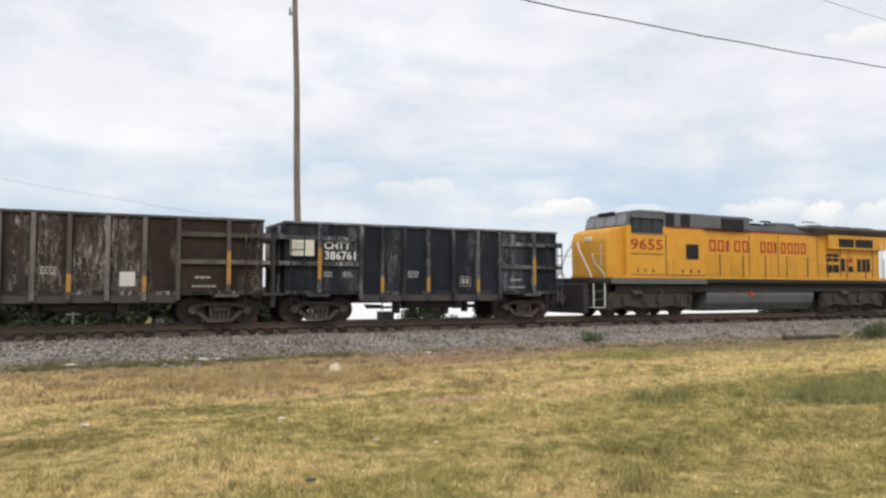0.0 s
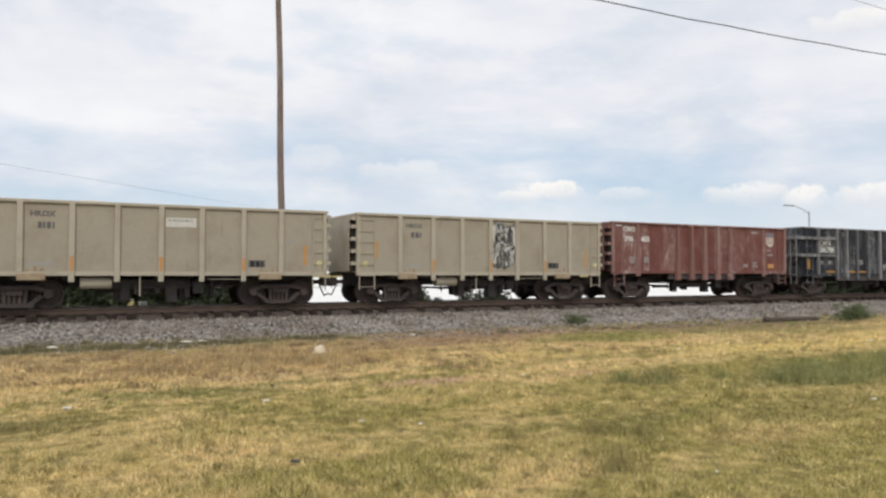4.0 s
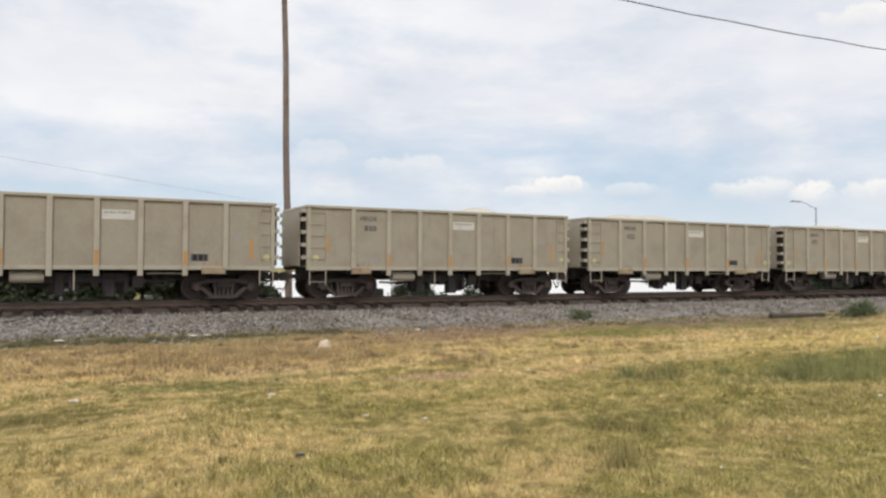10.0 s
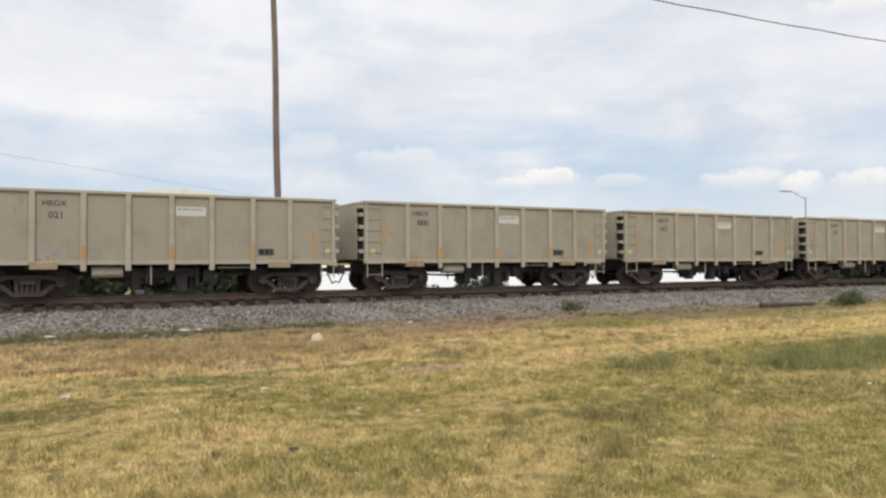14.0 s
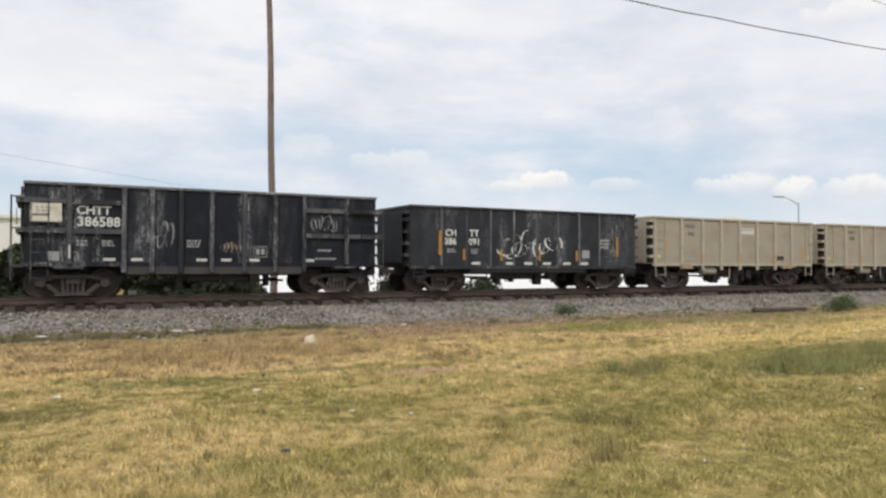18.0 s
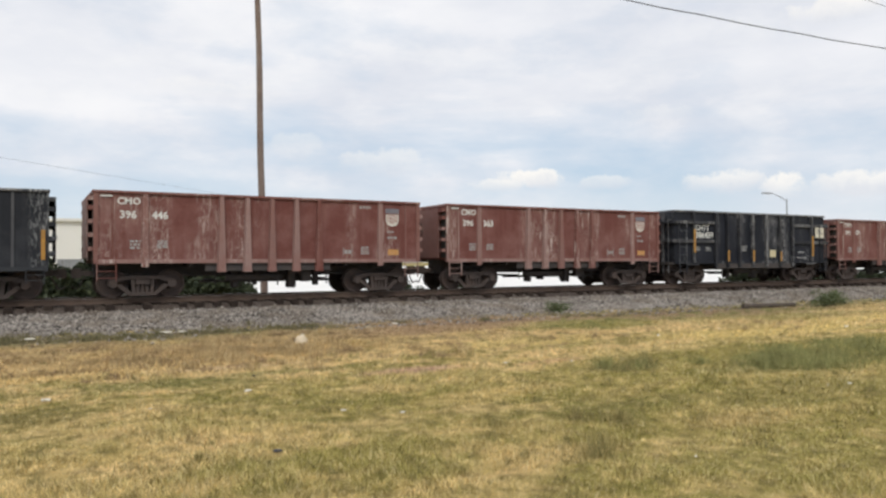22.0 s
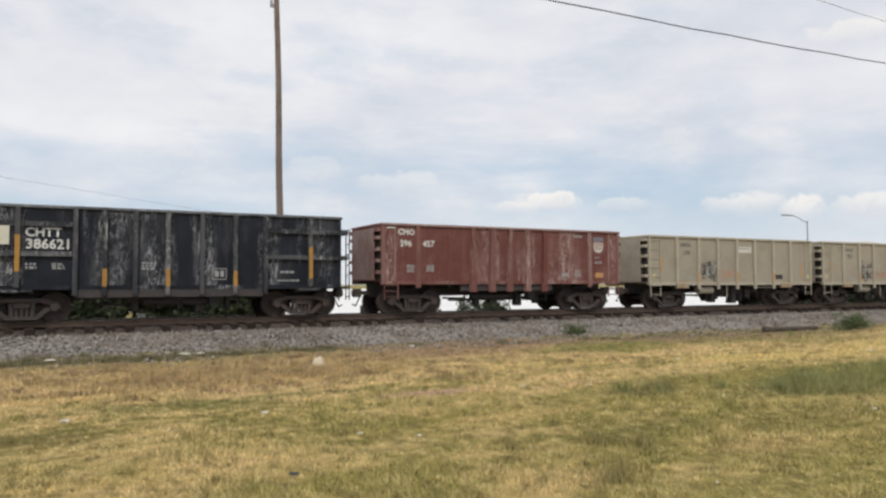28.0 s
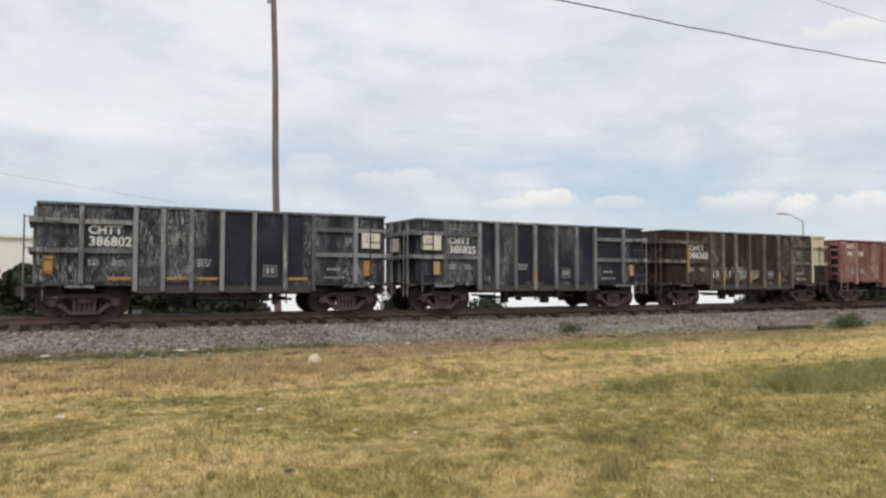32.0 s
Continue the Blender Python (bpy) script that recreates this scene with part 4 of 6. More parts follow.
    for k in range(5):
        xx = x0 + 0.085 + k * 0.088
        box(bm, xx, xx + 0.036, -w - 0.007, -w - 0.004, 2.62 + abs(k - 2) * 0.03, 2.97)
    tagged(part("emblem_stripes", bm, EMBLEM_RED, car, "dull red vertical stripes of the shield"), kind="stuff")
    bars(car, x0 + 0.05, 2.35, 0.3, 1, 0.05, GREYMARK, -w, seed=25)
    bars(car, x0 + 0.05, 2.15, 0.5, 1, 0.09, GREYMARK, -w, seed=26)
    part("brake_gear", rods(((-7.2 + half, -0.8, 0.68), (-5.2 + half, -0.8, 0.68), 0.12, 10), ((-8.0 + half, -0.4, 0.55), (-3.2 + half, -0.4, 0.55), 0.05), ((-6.3 + half, -0.5, 0.80), (-6.3 + half, -0.5, 0.42), 0.05)), UNDER, car)
    for y0, y1 in ((-w + 0.05, -w + 0.09), (w - 0.09, w - 0.05)):
        part("floor_beam", boxes((-8.0 + half, -3.6 + half, y0, y1, 0.92, 1.2)), UNDER, car)
    add_under_gear(car, half, UNDER)
    add_couplers(car, half)
    add_truck(car, -half + 1.5)
    add_truck(car, half - 1.5)
    return car, half


def flat_gondola():
    L, W, half = 11.3, 3.04, 5.65
    car = thing("gondola_car", 0, 0, 0, "faded black smooth-sided gondola car with amber stripes", "railway car", "smooth black gondola cars in the train")
    w = W / 2
    tub(car, L, W, 1.06, 3.42, FLATBLACK, FLAT_RIB, 0.08, FLATBLACK)
    for s in (-1, 1):
        for k in range(9):
            x = -half + 1.35 + k * (L - 2.3) / 8
            y0, y1 = sorted((s * w, s * (w + 0.035)))
            part("side_post", boxes((x - 0.04, x + 0.04, y0, y1, 1.06, 3.35)), FLAT_RIB, car)
    add_end_rungs(car, half, w, FLATBLACK, (1.5, 1.95, 2.4, 2.85), 0.2)
    add_ladder(car, -11.15 + half, -10.7 + half, -w - 0.02, 0.58, 1.1, 3, FLATBLACK)
    add_ladder(car, -0.6 + half, -0.12 + half, -w - 0.02, 0.58, 1.1, 3, FLATBLACK)
    bars(car, -9.7 + half, 1.76, 0.4, 2, 0.06, GREYMARK, -w, seed=31)
    bars(car, -8.62 + half, 1.76, 0.4, 3, 0.05, GREYMARK, -w, seed=32)
    bars(car, -2.05 + half, 2.25, 0.62, 3, 0.10, GREYMARK, -w, seed=33)
    part("stencil_box", boxes((-3.02 + half, -2.62 + half, -w - 0.004, -w, 1.42, 1.76)), GREYMARK, car)
    part("brake_gear", rods(((-7.2 + half, -0.8, 0.68), (-5.2 + half, -0.8, 0.68), 0.12, 10), ((-8.0 + half, -0.4, 0.55), (-3.2 + half, -0.4, 0.55), 0.05), ((-6.3 + half, -0.5, 0.80), (-6.3 + half, -0.5, 0.42), 0.05)), UNDER, car)
    for y0, y1 in ((-w + 0.05, -w + 0.09), (w - 0.09, w - 0.05)):
        part("floor_beam", boxes((-8.6 + half, -2.8 + half, y0, y1, 0.82, 1.02)), UNDER, car)
    add_under_gear(car, half, UNDER)
    add_couplers(car, half)
    add_truck(car, -half + 1.5)
    add_truck(car, half - 1.5)
    return car, half


def heap(label, L, W, base, high, material, seed, crest=None):
    """A heaped load of crushed stone, lying in a car."""
    r = random.Random(seed)
    nx, ny = 36, 9
    verts, faces = [], []
    bumps = [(r.uniform(-L * 0.38, L * 0.38), r.uniform(0.7, 1.6), r.uniform(0.3, 1.0)) for _ in range(3)]
    if crest:
        bumps = [(crest[0], crest[1], 1.0)]
    for i in range(nx + 1):
        x = -L / 2 + L * i / nx
        for j in range(ny + 1):
            y = -W / 2 + W * j / ny
            edge = max(0.0, 1 - (2 * y / W) ** 2) * min(1.0, (L / 2 - abs(x)) / 1.2)
            k = sum(hh * math.exp(-((x - c) / s) ** 2) for c, s, hh in bumps)
            z = base + high * edge * min(1.15, k) + 0.04 * noise.noise(Vector((x * 2.3, y * 2.3, seed)))
            verts.append((x, y, z))
    n = ny + 1
    for i in range(nx):
        for j in range(ny):
            faces.append((i * n + j, (i + 1) * n + j, (i + 1) * n + j + 1, i * n + j + 1))
    rim = [i * n for i in range(nx + 1)] + [nx * n + j for j in range(1, n)] + [i * n + ny for i in range(nx - 1, -1, -1)] + [j for j in range(ny - 1, 0, -1)]
    low = len(verts)
    verts += [(verts[i][0], verts[i][1], 1.33) for i in rim]
    for a in range(len(rim)):
        b = (a + 1) % len(rim)
        faces.append((rim[b], rim[a], low + a, low + b))
    faces.append(tuple(range(low, low + len(rim))))
    me = bpy.data.meshes.new("stone_load")
    me.from_pydata(verts, [], faces)
    me.materials.append(material)
    me.shade_smooth()
    return tagged(new("stone_load", me), label, "stone load", "stone loads in the cars")


def scribble(car, x, z, w, h, material, y, seed, strokes=9, thick=0.045, name="spray_paint"):
    """Abstract spray-paint strokes."""
    r = random.Random(seed)
    bm = bmesh.new()
    for k in range(strokes):
        cx, cz = x + w * (k + 0.5) / strokes, z + h * r.uniform(0.35, 0.65)
        a0, a1 = r.uniform(0, 6.28), r.uniform(2.5, 5.5)
        ra, rb = w / strokes * r.uniform(0.6, 1.5), h * r.uniform(0.22, 0.48)
        tilt = r.uniform(-0.6, 0.6)
        prev = None
        for i in range(13):
            a = a0 + a1 * i / 12
            px, pz = ra * math.cos(a), rb * math.sin(a)
            px, pz = px * math.cos(tilt) - pz * math.sin(tilt) * 0.4, pz * math.cos(tilt) + px * math.sin(tilt)
            wd = thick * (0.6 + 0.5 * math.sin(i * 0.5))
            p = (bm.verts.new((cx + px - wd, y - 0.004, cz + pz)), bm.verts.new((cx + px + wd, y - 0.004, cz + pz + wd)))
            if prev:
                bm.faces.new((prev[0], prev[1], p[1], p[0]))
            prev = p
    return tagged(part(name, bm, material, car), kind="stuff")


# ---------------------------------------------------------------- locomotive
LOCO_YELLOW = weathered("armour_yellow_paint", (0.68, 0.335, 0.036), (0.55, 0.265, 0.036), (0.30, 0.16, 0.05), 0.55, 0.62, 0.45, 0, 0.08, 0.9)
LOCO_GREY = weathered("locomotive_grey_paint", (0.125, 0.128, 0.135), (0.09, 0.09, 0.095), None, 0.4, 0.2, 0.5, 0, 0.1, 1.0)
TANKGREY = weathered("fuel_tank_grey", (0.115, 0.118, 0.12), (0.085, 0.085, 0.085), (0.10, 0.09, 0.085), 0.4, 0.3, 0.6, 0, 0.1, 1.0)
BROWNTRUCK = weathered("dusty_brown_truck", (0.054, 0.043, 0.036), (0.080, 0.062, 0.050), (0.045, 0.038, 0.034), 0.5, 0.4, 0.8, 0, 0.3, 3.0)
LOCO_DARK = weathered("grimy_locomotive_frame", (0.034, 0.031, 0.031), (0.052, 0.044, 0.040), None, 0.5, 0.3, 0.8, 0, 0.3, 2.0)
LOCO_RED = plain("red_numerals", (0.40, 0.050, 0.022), 0.6)
GLASS_DARK = plain("dark_cab_glass", (0.035, 0.04, 0.045), 0.08)
# pale half-metal grey stands in for the bright sky mirrored in the glass
WINDSHIELD = plain("painted_sheen_windshield", (0.24, 0.25, 0.26), 0.14, 0.5)
GRILLE = plain("black_grille", (0.018, 0.018, 0.02), 0.7)
SILVER = plain("white_handrail", (0.62, 0.62, 0.58), 0.5)


def locomotive():
    c = 29.9
    lo = thing("diesel_locomotive", 0, 0, 0, "yellow and grey six-axle diesel locomotive with red numerals", "locomotive")
    X = lambda v: v - c
    # deck and sills
    part("deck", soft(boxes((X(19.75), X(40.9), -1.52, 1.52, 1.56, 1.74)), 0.02), LOCO_DARK, lo)
    for s in (-1, 1):
        y0, y1 = sorted((s * 1.522, s * 1.50))
        part("side_stripe", boxes((X(21.0), X(40.8), y0, y1, 1.745, 1.86)), LOCO_YELLOW, lo)
        part("grey_sill", boxes((X(20.9), X(26.5), *sorted((s * 1.53, s * 1.45)), 1.50, 1.74)), LOCO_GREY, lo)
    # nose and cab
    nose = prism(bmesh.new(), [(X(20.88), 1.70), (X(20.85), 3.45), (X(20.98), 3.80), (X(21.2), 3.93), (X(21.90), 4.04), (X(21.90), 1.70)], -1.28, 1.28)
    part("nose", soft(nose, 0.10, 2), LOCO_YELLOW, lo, "blunt yellow nose")
    cab = prism(bmesh.new(), [(X(21.78), 1.80), (X(21.78), 4.06), (X(24.1), 4.06), (X(24.1), 1.80)], -1.50, 1.50)
    part("cab_body", soft(cab, 0.05, 2), LOCO_YELLOW, lo)
    upper = prism(bmesh.new(), [(X(21.80), 4.05), (X(21.98), 4.60), (X(24.1), 4.60), (X(24.1), 4.05)], -1.485, 1.485)
    part("cab_upper", soft(upper, 0.03), LOCO_GREY, lo)
    roof = prism(bmesh.new(), [(X(21.93), 4.58), (X(22.1), 4.72), (X(22.6), 4.79), (X(24.1), 4.79), (X(24.1), 4.605)], -1.45, 1.45)
    part("cab_roof", soft(roof, 0.07, 2), LOCO_GREY, lo, "grey rounded cab roof")
    for y0, y1 in ((-1.42, -0.78), (-0.72, -0.03), (0.03, 0.72), (0.78, 1.42)):
        glass = bmesh.new()
        v = [glass.verts.new(p) for p in ((X(21.795), y0, 4.09), (X(21.795), y1, 4.09), (X(21.95), y1, 4.56), (X(21.95), y0, 4.56))]
        glass.faces.new(v)
        r = bmesh.ops.extrude_face_region(glass, geom=list(glass.faces))
        bmesh.ops.translate(glass, vec=(-0.03, 0, 0.01), verts=[e for e in r["geom"] if isinstance(e, bmesh.types.BMVert)])
        bmesh.ops.recalc_face_normals(glass, faces=glass.faces)
        part("windshield", glass, WINDSHIELD, lo, "slanted windshield pane, pale for the reflected sky")
    part("headlight", soft(boxes((X(20.80), X(20.9), -0.22, 0.22, 3.40, 3.58)), 0.02), SILVER, lo)
    part("number_board", boxes((X(21.84), X(21.96), -0.55, 0.55, 4.61, 4.74)), GRILLE, lo)
    part("front_platform", boxes((X(19.75), X(21.7), -1.48, 1.48, 1.50, 1.56)), LOCO_DARK, lo)
    part("front_apron", boxes((X(20.2), X(21.2), -1.05, 1.05, 0.50, 1.49)), LOCO_DARK, lo)
    part("nose_door", soft(boxes((X(20.83), X(20.87), 0.35, 0.95, 1.80, 3.30)), 0.02), LOCO_YELLOW, lo)
    part("nose_grab_iron", rods(((X(20.80), -0.95, 2.3), (X(20.80), -0.95, 3.2), 0.02), ((X(20.80), -0.95, 2.3), (X(20.9), -0.95, 2.3), 0.02), ((X(20.80), -0.95, 3.2), (X(20.9), -0.95, 3.2), 0.02)), SILVER, lo)
    part("window_surround", boxes((X(22.05), X(23.86), -1.512, -1.486, 3.76, 4.52)), GRILLE, lo, "dark cab window frame")
    for a, b in ((22.12, 22.52), (22.62, 23.18), (23.28, 23.78)):
        part("cab_window", boxes((X(a), X(b), -1.520, -1.513, 3.84, 4.36)), GLASS_DARK, lo)
    part("window_hood", boxes((X(22.0), X(23.92), -1.62, -1.49, 4.40, 4.52)), LOCO_GREY, lo)
    part("window_ledge", boxes((X(22.05), X(23.88), -1.54, -1.513, 3.72, 3.78)), LOCO_GREY, lo)
    part("door_seam", boxes((X(24.02), X(24.06), -1.508, -1.49, 1.9, 3.7)), TRUCK, lo)
    # dark strip draws the shadow line under the numerals
    part("number_shadow_line", boxes((X(22.0), X(23.9), -1.508, -1.495, 2.80, 2.84)), TRUCK, lo, "dark strip painted as a shadow line below the road number")
    part("main_frame", soft(boxes((X(21.3), X(40.4), -0.85, 0.85, 0.95, 1.555)), 0.02), LOCO_DARK, lo)
    for y in (-1.30, 1.30):
        part("air_pipe", rods(((X(21.5), y, 1.42), (X(40.0), y, 1.42), 0.05)), LOCO_DARK, lo)
        part("side_skirt", boxes((X(21.3), X(40.2), *sorted((y, y * 0.97)), 1.15, 1.55)), LOCO_DARK, lo)
    # hood
    part("hood", soft(boxes((X(24.11), X(40.0), -1.02, 1.02, 1.75, 4.10)), 0.03), LOCO_YELLOW, lo, "long yellow engine hood")
    part("hood_roof", soft(boxes((X(24.11), X(40.0), -1.03, 1.03, 4.104, 4.40)), 0.06, 2), LOCO_GREY, lo)
    part("equipment_cabin", soft(boxes((X(24.11), X(26.45), -1.46, 1.46, 1.76, 4.08)), 0.03), LOCO_YELLOW, lo)
    part("cabin_roof", soft(boxes((X(24.11), X(26.6), -1.44, 1.44, 4.085, 4.76)), 0.05, 2), LOCO_GREY, lo)
    part("red_band", boxes((X(24.15), X(26.4), -1.468, -1.462, 4.02, 4.075)), LOCO_RED, lo, "thin red line below the grey roof")
    part("red_band", boxes((X(26.5), X(35.2), -1.036, -1.022, 4.03, 4.095)), LOCO_RED, lo, "thin red line below the grey roof")
    for a, b in ((23.98, 24.60), (24.88, 25.55)):
        part("louvre_window", boxes((X(a) + 0.14, X(b), -1.475, -1.442, 4.14, 4.68)), GRILLE, lo)
    part("brake_blister", soft(boxes((X(26.61), X(29.75), -1.22, 1.22, 4.12, 4.78)), 0.08, 2), LOCO_GREY, lo)
    part("brake_grille", boxes((X(27.80), X(29.30), -1.235, -1.20, 4.10, 4.64)), GRILLE, lo)
    part("exhaust_stack", boxes((X(30.6), X(31.5), -0.4, 0.4, 4.40, 4.60)), GRILLE, lo)
    part("horn", rods(((X(30.7), -0.2, 4.60), (X(30.7), -0.2, 4.78), 0.03), ((X(30.4), -0.2, 4.78), (X(31.1), -0.2, 4.78), 0.06, 8)), GRILLE, lo)
    part("air_horn_cluster", rods(((X(31.9), -0.3, 4.40), (X(31.9), -0.3, 4.72), 0.04), ((X(31.6), -0.3, 4.72), (X(32.3), -0.3, 4.72), 0.05, 8)), GRILLE, lo)
    for v in (27.0, 29.9):
        part("lifting_lug", boxes((X(v), X(v + 0.25), -0.95, -0.75, 4.38, 4.50)), GRILLE, lo)
    for v in (22.35, 22.8, 23.25, 25.0, 25.5, 26.0):
        part("door_hinge", boxes((X(v), X(v + 0.07), -1.52, -1.46, 2.02, 2.14)), TRUCK, lo)
    part("cab_step_seam", boxes((X(22.0), X(26.4), -1.512, -1.455, 1.88, 1.91)), TRUCK, lo)
    part("roof_hatch", soft(boxes((X(32.2), X(33.7), -0.7, 0.7, 4.40, 4.66)), 0.03), LOCO_GREY, lo)
    # radiator wings: thin at the eaves, sloping in underneath
    sec = [(-1.50, 4.50), (-1.50, 4.40), (-1.06, 4.10), (1.06, 4.10), (1.50, 4.40), (1.50, 4.50), (0.9, 4.56), (-0.9, 4.56)]
    wing = bmesh.new()
    rings = [[wing.verts.new((X(v), yy * k, zz)) for yy, zz in sec] for v, k in ((33.4, 0.72), (34.6, 1.0), (40.8, 1.0))]
    for p, q in zip(rings, rings[1:]):
        for i in range(len(sec)):
            j = (i + 1) % len(sec)
            wing.faces.new((p[i], p[j], q[j], q[i]))
    wing.faces.new(rings[0])
    wing.faces.new(rings[-1])
    bmesh.ops.recalc_face_normals(wing, faces=wing.faces)
    part("radiator_wing", wing, LOCO_GREY, lo, "wide grey radiator wings over the rear hood")
    for v in (35.6, 37.4, 39.2):
        part("radiator_fan", soft(boxes((X(v) - 0.7, X(v) + 0.7, -0.75, 0.75, 4.56, 4.64)), 0.02), GRILLE, lo)
    part("radiator_shelf", boxes((X(35.5), X(40.3), -1.25, 1.25, 3.40, 4.12)), LOCO_YELLOW, lo)
    for a, b in ((36.3, 37.5), (37.65, 39.1)):
        part("radiator_grille", boxes((X(a), X(b), -1.275, -1.24, 3.50, 3.93)), GRILLE, lo)
    part("side_grille", boxes((X(25.3), X(26.05), -1.49, -1.455, 2.64, 3.32)), GRILLE, lo)
    part("locker_door", soft(boxes((X(24.5), X(26.2), -1.48, -1.455, 1.9, 2.58)), 0.01), LOCO_YELLOW, lo)
    for a in (35.57, 36.10):
        for z in (2.16, 2.73):
            part("filter_grille", boxes((X(a), X(a + 0.44), -1.055, -1.01, z, z + 0.40)), GRILLE, lo)
    for a in (36.78, 38.09, 38.48, 38.87):
        part("filter_grille", boxes((X(a), X(a + 0.26), -1.055, -1.01, 2.22, 2.90)), GRILLE, lo)
    for z in (2.20, 2.68):
        part("louvre_box", boxes((X(37.35), X(37.70), -1.055, -1.01, z, z + 0.30)), LOCO_RED if z > 2.5 else GRILLE, lo)
    for v in (26.55, 29.85, 31.9, 34.85, 36.68, 39.35):
        part("panel_seam", boxes((X(v), X(v + 0.045), -1.040, -1.018, 1.95, 4.0)), TRUCK, lo, "grimy panel seam")
    # hood doors
    for k in range(9):
        a = 26.75 + k * 0.92
        bm = boxes((X(a), X(a + 0.88), -1.034, -1.018, 1.95, 4.0))
        part("hood_door", soft(bm, 0.008), LOCO_YELLOW, lo)
    # handrails
    for s in (-1, 1):
        k = 27.4
        while k < 40.2:
            # posts take a dark brown that puts their shade into the colour
            part("rail_post", rods(((X(k), s * 1.48, 1.74), (X(k), s * 1.48, 2.90), 0.026, 5)), TRUCK, lo, "handrail post, its shade painted dark")
            k += 1.53
        part("handrail", rods(((X(26.6), s * 1.48, 2.90), (X(39.3), s * 1.48, 2.90), 0.022, 5)), LOCO_YELLOW, lo)
    for y in (-1.45, 1.45):
        bm = rods(((X(20.15), y * 0.1, 3.32), (X(20.04), y * 0.3, 2.95), 0.03), ((X(20.04), y * 0.3, 2.95), (X(20.06), y * 0.76, 2.02), 0.03),
                  ((X(20.06), y * 0.76, 2.02), (X(20.0), y, 1.50), 0.03), ((X(20.0), y, 1.50), (X(20.0), y, 0.50), 0.03))
        part("step_handrail", bm, SILVER, lo, "bright white step handrail")
        bm = rods(((X(19.92), y, 2.76), (X(20.1), y, 2.35), 0.032), ((X(20.1), y, 2.35), (X(20.6), y, 1.86), 0.032), ((X(20.6), y, 1.86), (X(20.6), y, 0.50), 0.032))
        part("step_handrail", bm, SILVER, lo, "bright white step handrail")
        part("rail_bracket", rods(((X(20.88), y * 0.1, 3.32), (X(20.15), y * 0.1, 3.32), 0.02)), LOCO_YELLOW, lo)
        part("rail_bracket", rods(((X(20.95), y * 0.86, 2.80), (X(19.92), y, 2.76), 0.02)), LOCO_YELLOW, lo)
        part("step_well", boxes((X(19.95), X(20.65), *sorted((y * 0.70, y * 0.74)), 0.45, 1.5)), LOCO_DARK, lo)
        for z in (0.45, 0.80, 1.15):
            part("step", boxes((X(20.0), X(20.6), *sorted((y, y * 0.75)), z, z + 0.035)), SILVER if z < 0.5 else TANKGREY, lo)
        bm = rods(((X(39.5), y, 1.75), (X(39.55), y, 3.72), 0.035), ((X(40.6), y, 0.7), (X(40.6), y, 2.9), 0.025))
        part("rear_handrail", bm, SILVER, lo)
    part("pilot", soft(boxes((X(19.5), X(19.78), -1.4, 1.4, 0.22, 1.50)), 0.04), LOCO_DARK, lo)
    part("rear_pilot", soft(boxes((X(40.5), X(40.9), -1.4, 1.4, 0.25, 1.55)), 0.04), LOCO_DARK, lo)
    sec = [(-0.95, 0.24), (0.95, 0.24), (1.22, 0.62), (1.28, 0.95), (1.22, 1.30), (1.0, 1.42), (-1.0, 1.42), (-1.22, 1.30), (-1.28, 0.95), (-1.22, 0.62)]
    tank = bmesh.new()
    ends = [[tank.verts.new((X(v), yy, zz)) for yy, zz in sec] for v in (26.75, 34.2)]
    for i in range(len(sec)):
        j = (i + 1) % len(sec)
        tank.faces.new((ends[0][i], ends[0][j], ends[1][j], ends[1][i]))
    for e in ends:
        tank.faces.new(e)
    bmesh.ops.recalc_face_normals(tank, faces=tank.faces)
    part("fuel_tank", soft(tank, 0.03), TANKGREY, lo, "long dark grey fuel tank")
    part("tank_label", boxes((X(29.55), X(29.80), -1.292, -1.26, 0.90, 1.2)), LOCO_RED, lo)
    # numerals and the railway's name as plain blocks
    num = lettering(lo, "9655", X(21.98), 3.02, 0.47, LOCO_RED, -1.512, "road_number")
    num.scale = (1.48, 1.0, 1.0)
    for a, b, n in ((27.2, 29.95, 5), (30.65, 34.1, 7)):
        bm = bmesh.new()
        step = (b - a) / n
        for k in range(n):
            x0, x1 = X(a + k * step), X(a + k * step + step * (0.34 if k == 2 else 0.74))
            for p in ((x0, x0 + 0.10, 3.06, 3.62), (x1 - 0.10, x1, 3.06, 3.62), (x0 + 0.10, x1 - 0.10, 3.53, 3.62), (x0 + 0.10, x1 - 0.10, 3.06, 3.15)):
                if p[1] - p[0] > 0.02:
                    box(bm, p[0], p[1], -1.046, -1.036, p[2], p[3])
        tagged(part("name_blocks", bm, LOCO_RED, lo, "plain red blocks along the hood"), kind="stuff")
    # three-axle trucks
    for xc in (23.3, 37.3):
        tr = part("truck", soft(boxes((X(xc) - 1.4, X(xc) + 1.4, -0.9, 0.9, 0.55, 0.85)), 0.03), LOCO_DARK, lo, "dark six-wheel truck")
        for s in (-1, 1):
            bm = prism(bmesh.new(), [(X(xc) - 2.5, 0.30), (X(xc) - 2.5, 0.95), (X(xc) - 1.8, 1.14), (X(xc) + 1.8, 1.14), (X(xc) + 2.5, 0.95), (X(xc) + 2.5, 0.30), (X(xc) + 2.1, 0.30),
                                              (X(xc) + 1.3, 0.46), (X(xc) + 0.5, 0.36), (X(xc) - 0.5, 0.36), (X(xc) - 1.3, 0.46), (X(xc) - 2.1, 0.30)], *sorted((s * 1.05, s * 1.22)))
            part("side_frame", bm, BROWNTRUCK, tr)
